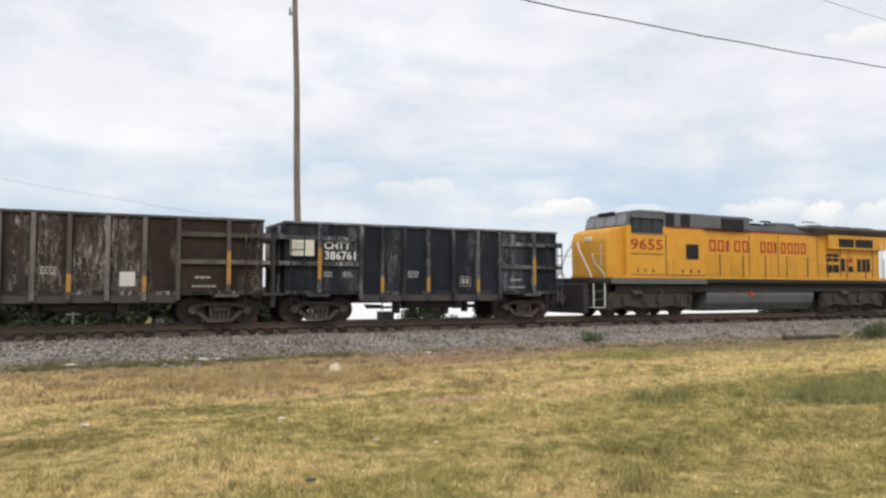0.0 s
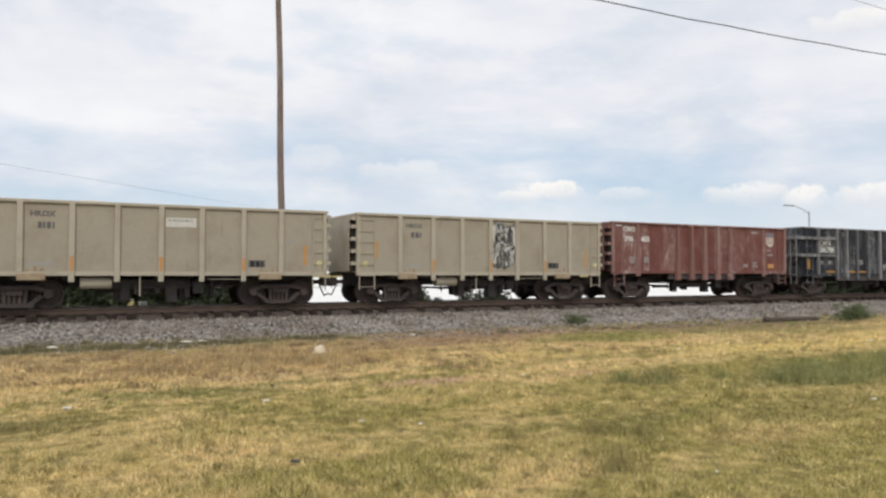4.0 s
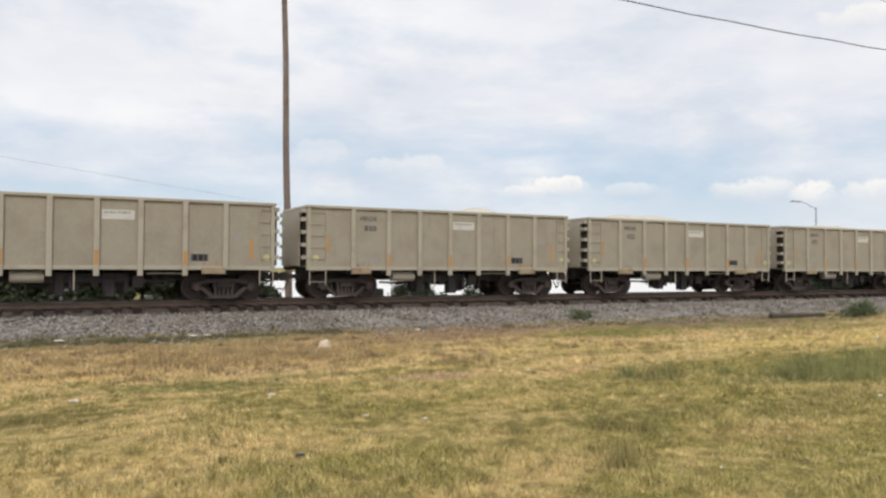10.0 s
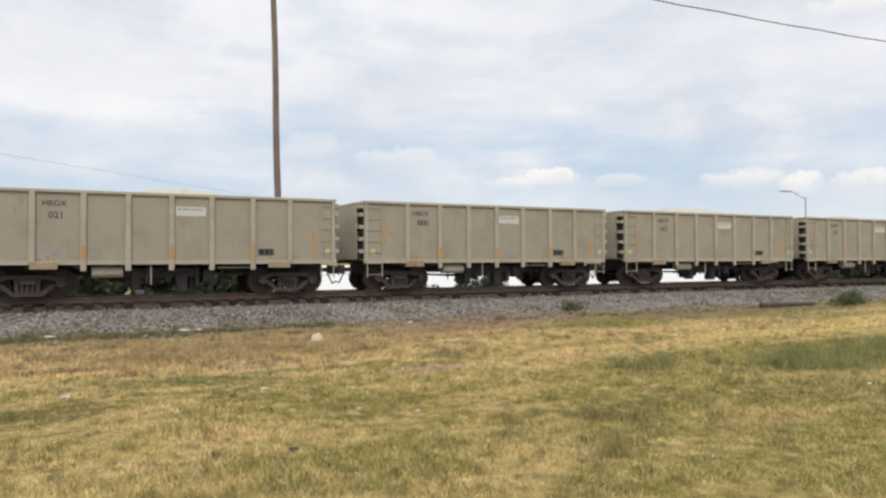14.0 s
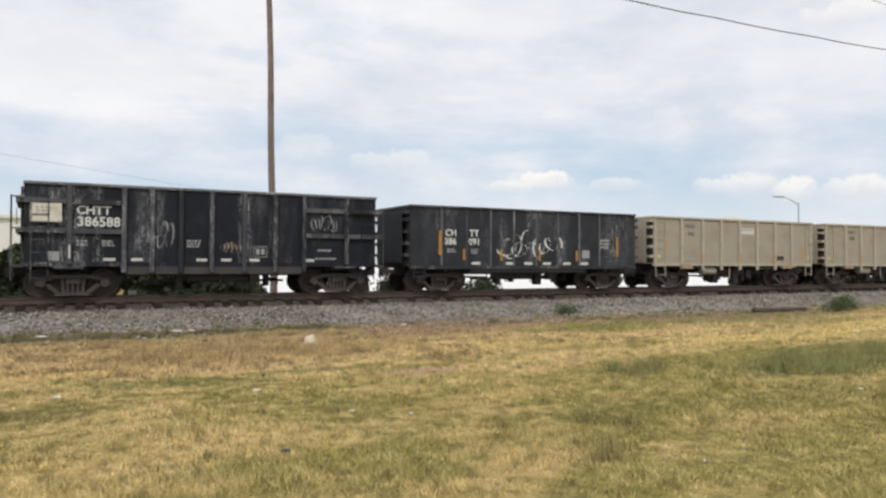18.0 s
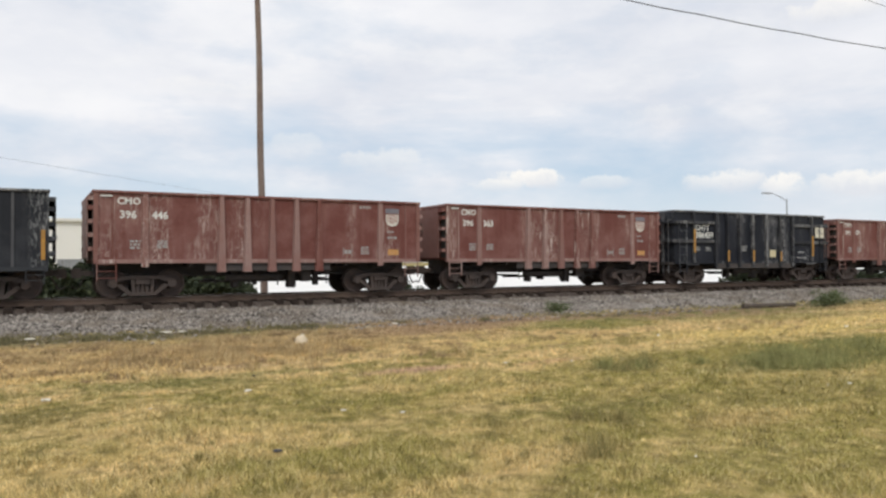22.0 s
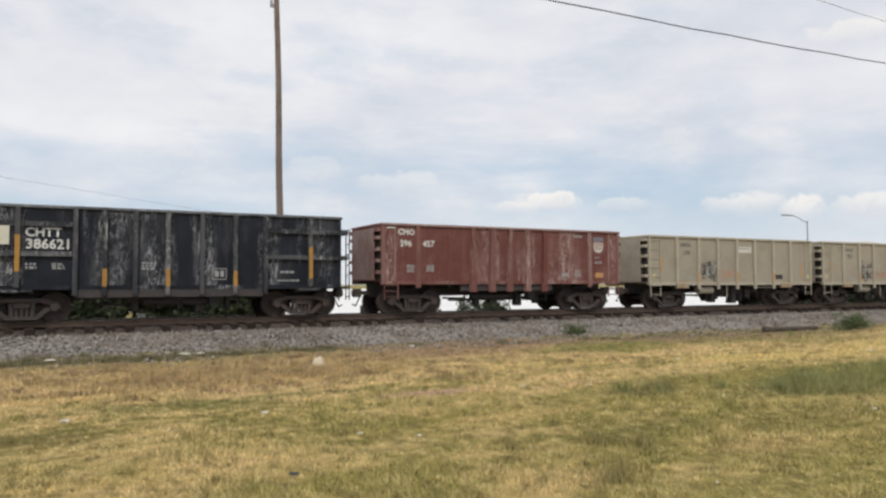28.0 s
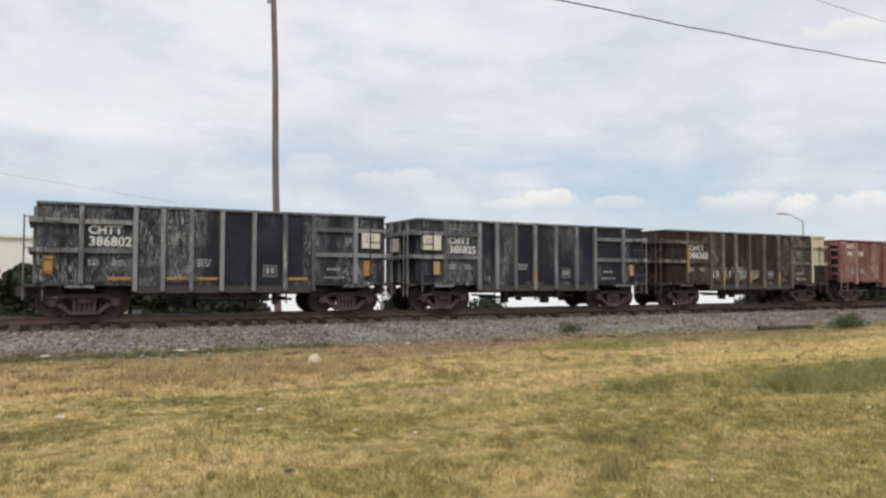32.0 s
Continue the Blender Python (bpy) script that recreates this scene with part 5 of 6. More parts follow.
        for k in (-1.95, 0, 1.95):
            put("wheelset", WHEELSET, tr, Matrix.LocRotScale((X(xc) + k, 0, 0.533), None, (1.166, 1.0, 1.166)))
            for s in (-1, 1):
                part("axle_box", soft(boxes((X(xc) + k - 0.2, X(xc) + k + 0.2, *sorted((s * 1.21, s * 1.30)), 0.36, 0.72)), 0.03), BROWNTRUCK, tr)
                for d in (-0.42, 0.42):
                    part("coil_spring", rods(((X(xc) + k + d, s * 1.27, 0.62), (X(xc) + k + d, s * 1.27, 0.95), 0.09, 8)), BROWNTRUCK, tr)
        for s in (-1, 1):
            for k in (-0.98, 0.98):
                part("brake_rigging", soft(boxes((X(xc) + k - 0.30, X(xc) + k + 0.30, *sorted((s * 0.95, s * 1.04)), 0.20, 0.52)), 0.03), LOCO_DARK, tr)
            part("brake_cylinder", rods(((X(xc) - 1.1, s * 1.34, 1.02), (X(xc) - 0.6, s * 1.34, 1.02), 0.11, 10)), TRUCK, tr)
            part("damper", rods(((X(xc) + 0.45, s * 1.30, 0.55), (X(xc) + 0.7, s * 1.30, 1.15), 0.05, 8)), TRUCK, tr)
            part("sand_pipe", rods(((X(xc) + 2.45, s * 1.25, 1.2), (X(xc) + 2.62, s * 1.0, 0.25), 0.03)), TRUCK, tr)
    bm = boxes((X(18.75), X(19.5), -0.15, 0.15, 0.72, 1.0))
    part("coupler", bm, TRUCK, lo)
    return lo, c


# ---------------------------------------------------------------- the train, from the locomotive back
TAN_MASTER, TAN_H = tan_gondola()
BLACK_MASTER, BLACK_H = black_gondola(BLACK, BLACK_RIB, RIM, "worn black ribbed gondola car with white numerals", "black ribbed gondola cars in the train")
PALE_MASTER, PALE_H = black_gondola(PALE_PANEL, PALE_RIB, RIM, "worn black ribbed gondola car with flaking grey panels", "black ribbed gondola cars in the train")
RUST_MASTER, RUST_H = black_gondola(RUST, RUST_RIB, RUST_RIB, "rust brown ribbed gondola car with grimy side panels", "rusty ribbed gondola cars in the train")
RED_MASTER, RED_H = red_gondola()
FLAT_MASTER, FLAT_H = flat_gondola()
MASTERS = {"tan": (TAN_MASTER, TAN_H), "black": (BLACK_MASTER, BLACK_H), "pale": (PALE_MASTER, PALE_H), "rust": (RUST_MASTER, RUST_H), "red": (RED_MASTER, RED_H), "flat": (FLAT_MASTER, FLAT_H)}
TRAIN = []           # (object, x of its middle at 0 s, height of its origin)
USED = set()


def car_of(kind, right):
    master, half = MASTERS[kind]
    if kind in USED:
        car = copy_thing(master, pose(right - half, 0, RAIL))
    else:
        car = master
        car.matrix_basis = pose(right - half, 0, RAIL)
    USED.add(kind)
    TRAIN.append((car, right - half))
    return car, half


def load_in(kind, right, high, seed):
    half = MASTERS[kind][1]
    top = {"tan": 3.38, "red": 3.40, "black": 3.52, "pale": 3.52, "rust": 3.52, "flat": 3.36}[kind]
    ob = heap("pale crushed stone heaped in a gondola car", 2 * half - 0.3, 2.6, top - 0.06, high, LOAD, seed, {10: (1.7, 1.5), 13: (2.1, 0.9)}.get(seed))
    TRAIN.append((ob, right - half))


def bar_stripe(car, m, half, y, z0, z1, wd, mat):
    part("reflector_stripe", boxes((m + half - wd / 2, m + half + wd / 2, y - 0.005, y, z0, z1)), mat, car, "amber reflector stripe")


def lettered(kind, car, half, mark, number, seed=0, boards=(), stripes="tall"):
    if kind in ("black", "pale", "rust"):
        y = -1.43
        if mark:
            lettering(car, mark, -10.0 + half, 2.67, 0.27, WHITE, y - 0.004, "reporting_mark")
        lettering(car, number, -9.98 + half, 2.30, 0.30, WHITE, y - 0.004, "car_number")
        for b in boards:
            m = -11.25 if b == "left" else -0.95
            if b == "left":
                part("end_placard", boxes((-half - 0.235, -half - 0.222, -0.32, 0.50, 2.36, 2.88)), PLACARD, car, "cream placard on the car's end")
            part("placard", boxes((m + half, m + half + (0.85 if b == "left" else 0.72), y - 0.152, y - 0.14, 2.40, 2.96)), PLACARD, car, "cream lettered placard")
            bars(car, m + half + 0.12, 2.85, 0.45, 3, 0.05, GREYMARK, y - 0.153, 0.9, seed=seed)
        if stripes == "none":
            for m in (-9.05, -8.25, -6.25, -5.45, -4.5, -2.55):
                part("white_dash", boxes((m + half - 0.17, m + half + 0.17, y - 0.036, y - 0.03, 1.22, 1.31)), PALEMARK, car)
            part("white_tick", boxes((-10.21 + half, -10.16 + half, y - 0.156, y - 0.15, 1.30, 1.70)), PALEMARK, car)
            part("white_stencil", boxes((-10.75 + half, -10.45 + half, y - 0.006, y, 1.22, 1.50)), GREYMARK, car)
            scribble(car, -5.62 + half, 1.45, 0.62, 0.45, TANSPRAY, y - 0.004, 301, 8, 0.02)
            scribble(car, -7.7 + half, 1.6, 0.5, 0.9, GREYMARK, y - 0.004, 302, 4, 0.02)
            scribble(car, -2.5 + half, 2.3, 0.9, 0.55, GREYMARK, y - 0.004, 303, 9, 0.016)
        elif stripes == "cross":
            bar_stripe(car, -0.62, half, y - 0.145, 1.35, 2.45, 0.13, YELLOW)
            part("reflector_stripe", boxes((-1.05 + half, -0.69 + half, y - 0.150, y - 0.145, 2.06, 2.20)), YELLOW, car, "amber reflector stripe")
            bar_stripe(car, -10.52, half, y - 0.145, 1.30, 2.45, 0.13, YELLOW)
            for m in (-7.37, -5.42, -3.3):
                bar_stripe(car, m, half, y - 0.004, 1.25, 1.75, 0.13, YELLOW)
            for m in (-10.19, -7.81, -5.94, -3.79, -1.17):
                part("white_tip", boxes((m + half - 0.068, m + half + 0.068, y - 0.156, y - 0.151, 1.16, 1.32)), PALEMARK, car)
        elif stripes == "short":
            bar_stripe(car, -5.94, half, y - 0.15, 1.2, 1.62, 0.12, YELLOW)
            for m in (-10.6, -0.72):
                part("reflector_stripe", boxes((m + half - 0.14, m + half + 0.14, y - 0.15, y - 0.14, 1.45, 1.95)), ORANGE, car, "orange reflector patch")
        elif stripes == "tall":
            for m, z0, z1 in ((-10.19, 1.6, 2.7), (-7.81, 1.15, 1.7), (-5.94, 1.15, 1.7), (-3.79, 1.15, 1.65), (-1.17, 1.4, 2.5)):
                bar_stripe(car, m, half, y - 0.15, z0, z1, 0.13, YELLOW)
        else:
            for m in (-9.1, -7.35, -6.4, -3.3):
                part("reflector_stripe", boxes((m + half - 0.34, m + half + 0.34, y - 0.034, y - 0.03, 1.23, 1.325)), YELLOW, car, "amber reflector stripe")
            for m in (-11.12, -0.75):
                part("reflector_stripe", boxes((m + half - 0.12, m + half + 0.16, y - 0.15, y - 0.14, 1.4, 1.95)), YELLOW, car, "amber reflector stripe")
    elif kind == "red":
        y = -1.484
        lettering(car, "CMO", -10.72 + half, 3.06, 0.22, WHITE, y, "reporting_mark")
        lettering(car, number[:3], -10.64 + half, 2.62, 0.24, WHITE, y, "car_number")
        lettering(car, number[3:], -9.68 + half, 2.62, 0.24, WHITE, y, "car_number")
    elif kind == "flat":
        y = -1.525
        for txt, m, z in (("CH", -9.78, 2.26), ("TT", -8.68, 2.26), (number[:3], -9.82, 1.92), (number[3:], -8.72, 1.92)):
            lettering(car, txt, m + half, z, 0.26, WHITE, y, "car_number" if txt.isdigit() else "reporting_mark")
        tall = {"386091": ((-10.02, 1.5, 2.45, 0.13), (-1.08, 1.5, 2.35, 0.11), (-8.95, 1.3, 1.75, 0.10), (-7.2, 1.3, 1.75, 0.10), (-5.3, 1.3, 1.75, 0.10), (-3.35, 1.3, 1.75, 0.10)),
                "386067": ((-10.95, 1.15, 2.0, 0.13), (-0.15, 1.3, 2.2, 0.11), (-7.2, 1.2, 1.7, 0.07), (-4.2, 1.2, 1.6, 0.07)),
                "386160": ((-10.45, 1.30, 1.58, 0.62), (-8.35, 1.12, 1.30, 0.55), (-6.55, 1.12, 1.28, 0.55), (-4.6, 1.12, 1.28, 0.55), (-2.55, 1.12, 1.26, 0.5), (-0.72, 1.35, 1.62, 0.42))}[number]
        for m, z0, z1, wd in tall:
            part("reflector_stripe", boxes((m + half - wd / 2, m + half + wd / 2, y - 0.042, y - 0.036, z0, z1)), YELLOW, car, "amber reflector stripe")
        for m in (-8.38, -6.75, -5.85, -4.9, -3.85, -2.9) if number in ("386091", "386067") else ():
            part("white_dash", boxes((m + half - 0.2, m + half + 0.2, y - 0.004, y, 1.13, 1.24)), PALEMARK, car)
        if number == "386067":
            part("white_patch", boxes((-10.62 + half, -10.08 + half, y - 0.004, y, 1.98, 2.24)), PALEMARK, car)
    elif kind == "tan":
        y = -1.494
        lettering(car, "HROX", -9.30 + half, 2.90, 0.17, DARKMARK, y, "reporting_mark")
        if number:
            lettering(car, number, -9.13 + half, 2.52, 0.21, DARKMARK, y, "car_number")
        else:
            bars(car, -9.13 + half, 2.73, 0.5, 1, 0.2, DARKMARK, y, seed=seed, name="car_number")


TAN_NUMBERS = {5: "040", 6: "071", 7: "022", 10: "097", 11: "124", 12: "063", 14: "021", 17: "046"}
SEQ = [("black", 18.1, "CHTT", "386761"), ("rust", 5.95, "CHTT", "386309"), ("pale", -6.65, "CMO", "396128"), ("pale", -19.25, "CHTT", "386788"), ("red", -32.0, "CMO", "396403")]
SEQ += [("tan", -44.05 - 12.42 * k, "", TAN_NUMBERS.get(k, "")) for k in range(18)]
SEQ += [("flat", -267.65, "CHTT", "386091"), ("black", -280.34, "CHTT", "386588"), ("pale", -292.93, "CMO", "396228"), ("red", -305.41, "CMO", "396371"), ("black", -317.9, "CHTT", "386439"),
        ("red", -330.4, "CMO", "396363"), ("red", -343.0, "CMO", "396446"), ("flat", -355.62, "CHTT", "386067"), ("black", -368.2, "CHTT", "386642"),
        ("tan", -380.6, "", "061"), ("tan", -393.0, "", "158"), ("tan", -405.2, "", "071"), ("tan", -417.4, "", "109"),
        ("red", -430.42, "CMO", "396457"), ("black", -443.37, "CHTT", "386621"), ("flat", -456.1, "CHTT", "386160"), ("red", -468.6, "CMO", "396335"),
        ("rust", -481.13, "CHTT", "386363"), ("pale", -494.09, "CHTT", "386825"), ("pale", -506.83, "CHTT", "386802")]


def build_train():
    made = []
    for kind, right, mark, number in SEQ:
        car, half = car_of(kind, right)
        made.append((kind, right, mark, number, car, half))
    for i, (kind, right, mark, number, car, half) in enumerate(made):
        boards = ()
        if number in ("386761", "386642", "386621", "386825", "386588"):
            boards = ("left",)
        elif number in ("386802", "386788", "386439"):
            boards = ("right",)
        lettered(kind, car, half, mark, number, i, boards, "flat" if number in ("386802", "386788") else "short" if number in ("386825", "386642") else "none" if number == "386588" else "cross" if number == "396228" else "tall")
        if kind == "tan":
            load_in(kind, right, {10: 0.42, 9: 0.30, 13: 0.42}.get(i, 0.16 + 0.22 * ((i * 7) % 5) / 4), i)
        elif i in (0, 1, 4, 26, 29, 32):
            load_in(kind, right, 0.12, i)
        if kind == "tan" and right < -370:
            scribble(car, -8.0 + half, 1.25, 1.0, 1.15, DARKMARK, -1.494, i, 9, 0.05)
            scribble(car, -8.0 + half, 1.35, 1.0, 0.95, DARKMARK, -1.496, i + 20, 8, 0.04)
            scribble(car, -8.0 + half, 1.40, 1.0, 0.85, PALEMARK, -1.498, i + 30, 5, 0.03)
            scribble(car, -6.7 + half, 1.4, 1.0, 0.45, PINKPAINT, -1.494, i + 50, 9, 0.035)
            if number == "061":
                scribble(car, -5.45 + half, 1.35, 0.95, 0.8, DARKMARK, -1.494, i + 70, 8, 0.045)
        if i == 5:
            for q, (mat, thick, n) in enumerate(((DARKMARK, 0.12, 11), (GREYMARK, 0.09, 9), (PALEMARK, 0.06, 9), (DARKMARK, 0.05, 9))):
                scribble(car, -5.42 + half, 1.30, 0.98, 1.0, mat, -1.494 - 0.0015 * q, 77 + q, n, thick)
                scribble(car, -5.42 + half, 2.20, 0.98, 0.95, mat, -1.495 - 0.0015 * q, 177 + q, n, thick)
        if i == 7:
            scribble(car, -8.0 + half, 1.3, 0.95, 1.0, DARKMARK, -1.494, 79, 7, 0.04)
        if number == "386091":
            scribble(car, -7.1 + half, 1.35, 2.9, 1.1, WHITE, -1.525, 80, 9, 0.045)
        if number == "386067":
            scribble(car, -7.9 + half, 1.15, 5.4, 0.72, TANSPRAY, -1.525, 81, 26, 0.022)
            scribble(car, -10.9 + half, 2.6, 0.7, 0.4, TANSPRAY, -1.525, 82, 5, 0.02)
        if number == "386439":
            part("cream_patch", boxes((-4.52 + half, -4.05 + half, -1.442, -1.436, 1.36, 1.72)), CREAM, car, "square cream stencilled patch")
        if number == "386309":
            part("white_patch", boxes((-4.50 + half, -4.05 + half, -1.438, -1.434, 1.32, 1.78)), PALEMARK, car, "square white stencilled patch")
            scribble(car, -10.0 + half, 1.75, 0.9, 0.5, TANSPRAY, -1.434, 91, 9, 0.05)
        if number == "386363":
            # one end repainted cream
            part("repainted_post", boxes((-1.245 + half, -1.095 + half, -1.588, -1.582, 1.12, 3.53)), CREAM, car, "cream repainted post")
            part("repainted_panel", boxes((-1.09 + half, -0.02 + half, -1.436, -1.431, 2.22, 3.53)), CREAM, car, "cream repainted end panel")
            for z in (2.14, 3.04):
                part("repainted_belt", boxes((-1.09 + half, 0.0 + half, -1.577, -1.571, z - 0.078, z + 0.078)), CREAM, car, "cream repainted belt rail")
            part("repainted_rail", boxes((-1.25 + half, 0.02 + half, -1.512, -1.506, 3.53, 3.615)), CREAM, car, "cream repainted top rail")
            for q, m in enumerate((-8.55, -7.65, -6.75, -5.8)):
                scribble(car, m + half, 1.22 + 0.06 * (q % 2), 0.62, 0.62, PALEMARK, -1.434, 83 + q, 7, 0.014)
                scribble(car, m + half, 1.30, 0.62, 0.50, PALEMARK, -1.4355, 93 + q, 6, 0.012)


def lift_bodies():
    """The bodies ride a little higher on their trucks."""
    for ob, _ in TRAIN:
        if ob.type == "MESH":
            ob.data.transform(Matrix.Translation((0, 0, LIFT)))
        for child in ob.children:
            if not child.name.startswith("truck"):
                child.location.z += LIFT


LIFT = -0.06
build_train()
LOCO, LOCO_X = locomotive()
LOCO.matrix_basis = pose(LOCO_X, 0, RAIL)
TRAIN.append((LOCO, LOCO_X))
lift_bodies()

# ---------------------------------------------------------------- behind the track
POLE_WOOD = weathered("weathered_pole_wood", (0.215, 0.165, 0.140), (0.15, 0.112, 0.095), (0.32, 0.28, 0.26), 0.5, 0.6, 0.9, 0, 0.25, 1.5)
STEEL = plain("galvanised_steel", (0.30, 0.31, 0.32), 0.5, 0.4)
CABLE = plain("black_cable", (0.06, 0.062, 0.07), 0.6)
WHITEWALL = weathered("white_metal_wall", (0.78, 0.77, 0.72), (0.70, 0.69, 0.64), (0.60, 0.58, 0.52), 0.4, 0.2, 0.6, 0, 0.05, 0.3)
CONCRETE = weathered("bright_concrete", (0.82, 0.81, 0.78), (0.74, 0.73, 0.70), None, 0.5, 0.2, 0.9, 0, 0.06, 0.2)


def leaf_material(name, dark, light):
    m = bpy.data.materials.new(name)
    t = nodes_of(m)
    isl = nd(t, "ShaderNodeNewGeometry").outputs["Random Per Island"]
    col = mix(t, isl, dark, light)
    patch = noise_of(t, nd(t, "ShaderNodeNewGeometry").outputs["Position"], 1.6, 4.0, 0.6)
    col = mix(t, 1.0, col, ramp_rgb(t, patch, 0.55, 1.35), "MULTIPLY")
    shader(t, col, 0.6, 0.0, None, spec=0.2)
    return m


LEAF = leaf_material("hedge_leaves", (0.030, 0.040, 0.025), (0.070, 0.085, 0.045))
BARK = plain("shrub_bark", (0.08, 0.06, 0.045), 0.9)


def leaf_mesh(name, n, rx, ry, h, size, seed, low=0.1, clumps=20):
    r = np.random.default_rng(seed)
    c = np.stack([r.uniform(-0.75, 0.75, clumps) * rx, r.uniform(-0.75, 0.75, clumps) * ry, low * h + (1 - low) * h * r.uniform(0.15, 0.85, clumps)], 1)
    rad = r.uniform(0.35, 0.62, clumps)
    k = r.integers(0, clumps, n)
    d = r.normal(size=(n, 3))
    d /= np.linalg.norm(d, axis=1)[:, None]
    p = c[k] + d * (rad[k] * r.uniform(0.45, 1.05, n))[:, None] * np.array([min(rx, 1.2), min(ry, 1.2), min(h * 0.55, 1.0)])
    p[:, 2] = np.clip(p[:, 2], 0.03, None)
    a = r.normal(size=(n, 3))
    a /= np.linalg.norm(a, axis=1)[:, None]
    b = np.cross(a, r.normal(size=(n, 3)))
    b /= np.linalg.norm(b, axis=1)[:, None]
    s = (size * r.uniform(0.6, 1.4, n))[:, None]
    quad = np.stack([p - a * s, p + b * s * 0.5, p + a * s, p - b * s * 0.5], 1).reshape(-1, 3)
    me = bpy.data.meshes.new(name)
    me.from_pydata(quad.tolist(), [], np.arange(4 * n).reshape(-1, 4).tolist())
    return me


def shrub(name, x, y, z, rx, ry, h, n, size, mat, seed, label, category="shrub", group=""):
    top = thing(name, x, y, z, label, category, group)
    r = random.Random(seed)
    bm = bmesh.new()
    for k in range(6):
        a = r.uniform(0, 6.28)
        p = Vector((0.08 * math.cos(a), 0.08 * math.sin(a), 0))
        q = Vector((rx * 0.6 * math.cos(a) * r.uniform(0.4, 1), ry * 0.6 * math.sin(a), h * r.uniform(0.5, 0.8)))
        m = p.lerp(q, 0.5) + Vector((0, 0, 0.1 * h))
        rod(bm, p, m, 0.035, 5, 0.022)
        rod(bm, m, q, 0.022, 5, 0.008)
    tagged(part("stem", bm, BARK, top), kind="stuff")
    me = leaf_mesh("crown", n, rx, ry, h, size, seed)
    me.materials.append(mat)
    put("crown", me, top)
    return top


def build_background():
    # wooden utility pole leaning a little
    pole = thing("utility_pole", 9.33, 6.0, -0.3, "weathered brown wooden utility pole leaning slightly", "utility pole")
    bm = bmesh.new()
    lean = -0.023
    rings = []
    for k in range(25):
        z, r0 = 0.65 * k, 0.17 - 0.002 * k
        rings.append([bm.verts.new((lean * z + 0.02 * math.sin(z * 0.7) + r0 * math.cos(a * math.pi / 6), r0 * math.sin(a * math.pi / 6), z)) for a in range(12)])
    for lo, hi in zip(rings, rings[1:]):
        for a in range(12):
            bm.faces.new((lo[a], lo[(a + 1) % 12], hi[(a + 1) % 12], hi[a]))
    bm.faces.new(rings[-1])
    bm.faces.new(rings[0][::-1])
    part("shaft", bm, POLE_WOOD, pole)
    bm = boxes((lean * 14.6 - 0.30, lean * 14.6 - 0.12, -0.05, 0.05, 14.45, 14.6))
    rod(bm, (lean * 14.6 - 0.25, 0, 14.6), (lean * 14.6 - 0.25, 0, 14.78), 0.05, 8)
    part("insulator_bracket", bm, STEEL, pole, "small grey insulator bracket")
    # street lamp
    lamp = thing("street_lamp", 99.2, 45.0, -1.4, "grey steel street lamp with a long curved arm", "street lamp")
    part("pole", rods(((0, 0, 0), (0, 0, 12.1), 0.13, 10, 0.09)), STEEL, lamp)
    part("arm", rods(((0, 0, 11.85), (-1.7, 0, 12.42), 0.06), ((-1.7, 0, 12.42), (-3.0, 0, 12.80), 0.055), ((-3.0, 0, 12.80), (-3.6, 0, 12.84), 0.05)), STEEL, lamp)
    part("lamp_head", soft(boxes((-5.4, -3.4, -0.28, 0.28, 12.70, 12.90)), 0.08, 2), STEEL, lamp, "flat grey lamp head")
    # white warehouse beyond the hedge
    house = thing("warehouse", -36, 74, -1.4, "long low white metal warehouse behind the hedge", "warehouse")
    part("wall", boxes((-45, 44.8, -14, 14, 0, 7.35)), WHITEWALL, house)
    part("roof", boxes((-45.4, 45.1, -14.4, 14.4, 7.355, 7.65)), WHITEWALL, house)
    for k in range(5):
        xx = 40.5 - k * 13.0
        part("loading_door", boxes((xx - 1.6, xx + 1.6, -14.05, -14.0, 0.1, 3.4)), STEEL, house)
    for xx, zz in ((36.5, 5.5), (38.3, 5.5), (30.0, 5.6), (24.0, 5.5)):
        part("wall_vent", boxes((xx, xx + 0.6, -14.12, -14.0, zz, zz + 0.3)), STEEL, house)
    # bright concrete lot
    me = bpy.data.meshes.new("pavement")
    me.from_pydata([(12.5, 21.0, -1.385), (900, 21.0, -1.385), (900, 420, -1.385), (45.0, 420, -1.385)], [], [(0, 1, 2, 3)])
    me.materials.append(CONCRETE)
    tagged(new("pavement", me), "bright pale concrete lot beyond the track", "pavement", kind="structure")
    # hedge of shrubs
    r = random.Random(3)
    for k in range(17):
        x = -44 + k * 3.3 + r.uniform(-0.4, 0.4)
        h = r.uniform(3.9, 4.4)
        shrub("hedge_shrub", x, 22.5 + r.uniform(-0.6, 0.6), -1.4, 2.5, 1.6, h, 9000, 0.17, LEAF, 100 + k, "dense dark green hedge shrub behind the track", "shrub", "hedge shrubs behind the track")
    for k in range(16):
        x = -28.5 + k * 2.6 + r.uniform(-0.3, 0.3)
        y = 19.5 + r.uniform(-0.5, 0.5)
        shrub("undergrowth_shrub", x, y, ground_z(y) - 0.05, 1.9, 1.2, r.uniform(2.9, 3.5), 9000, 0.14, LEAF, 170 + k, "low dense dark undergrowth close behind the track", "shrub", "undergrowth behind the track")
    for k, (x, y, rx, h) in enumerate(((6.9, 26.5, 1.8, 5.4), (11.5, 21.0, 1.3, 2.8))):
        shrub("bush", x, y, ground_z(y), rx, 1.2, h, 2200, 0.11, LEAF, 140 + k, "leafy dark green bush behind the track", "bush", "bushes behind the track")
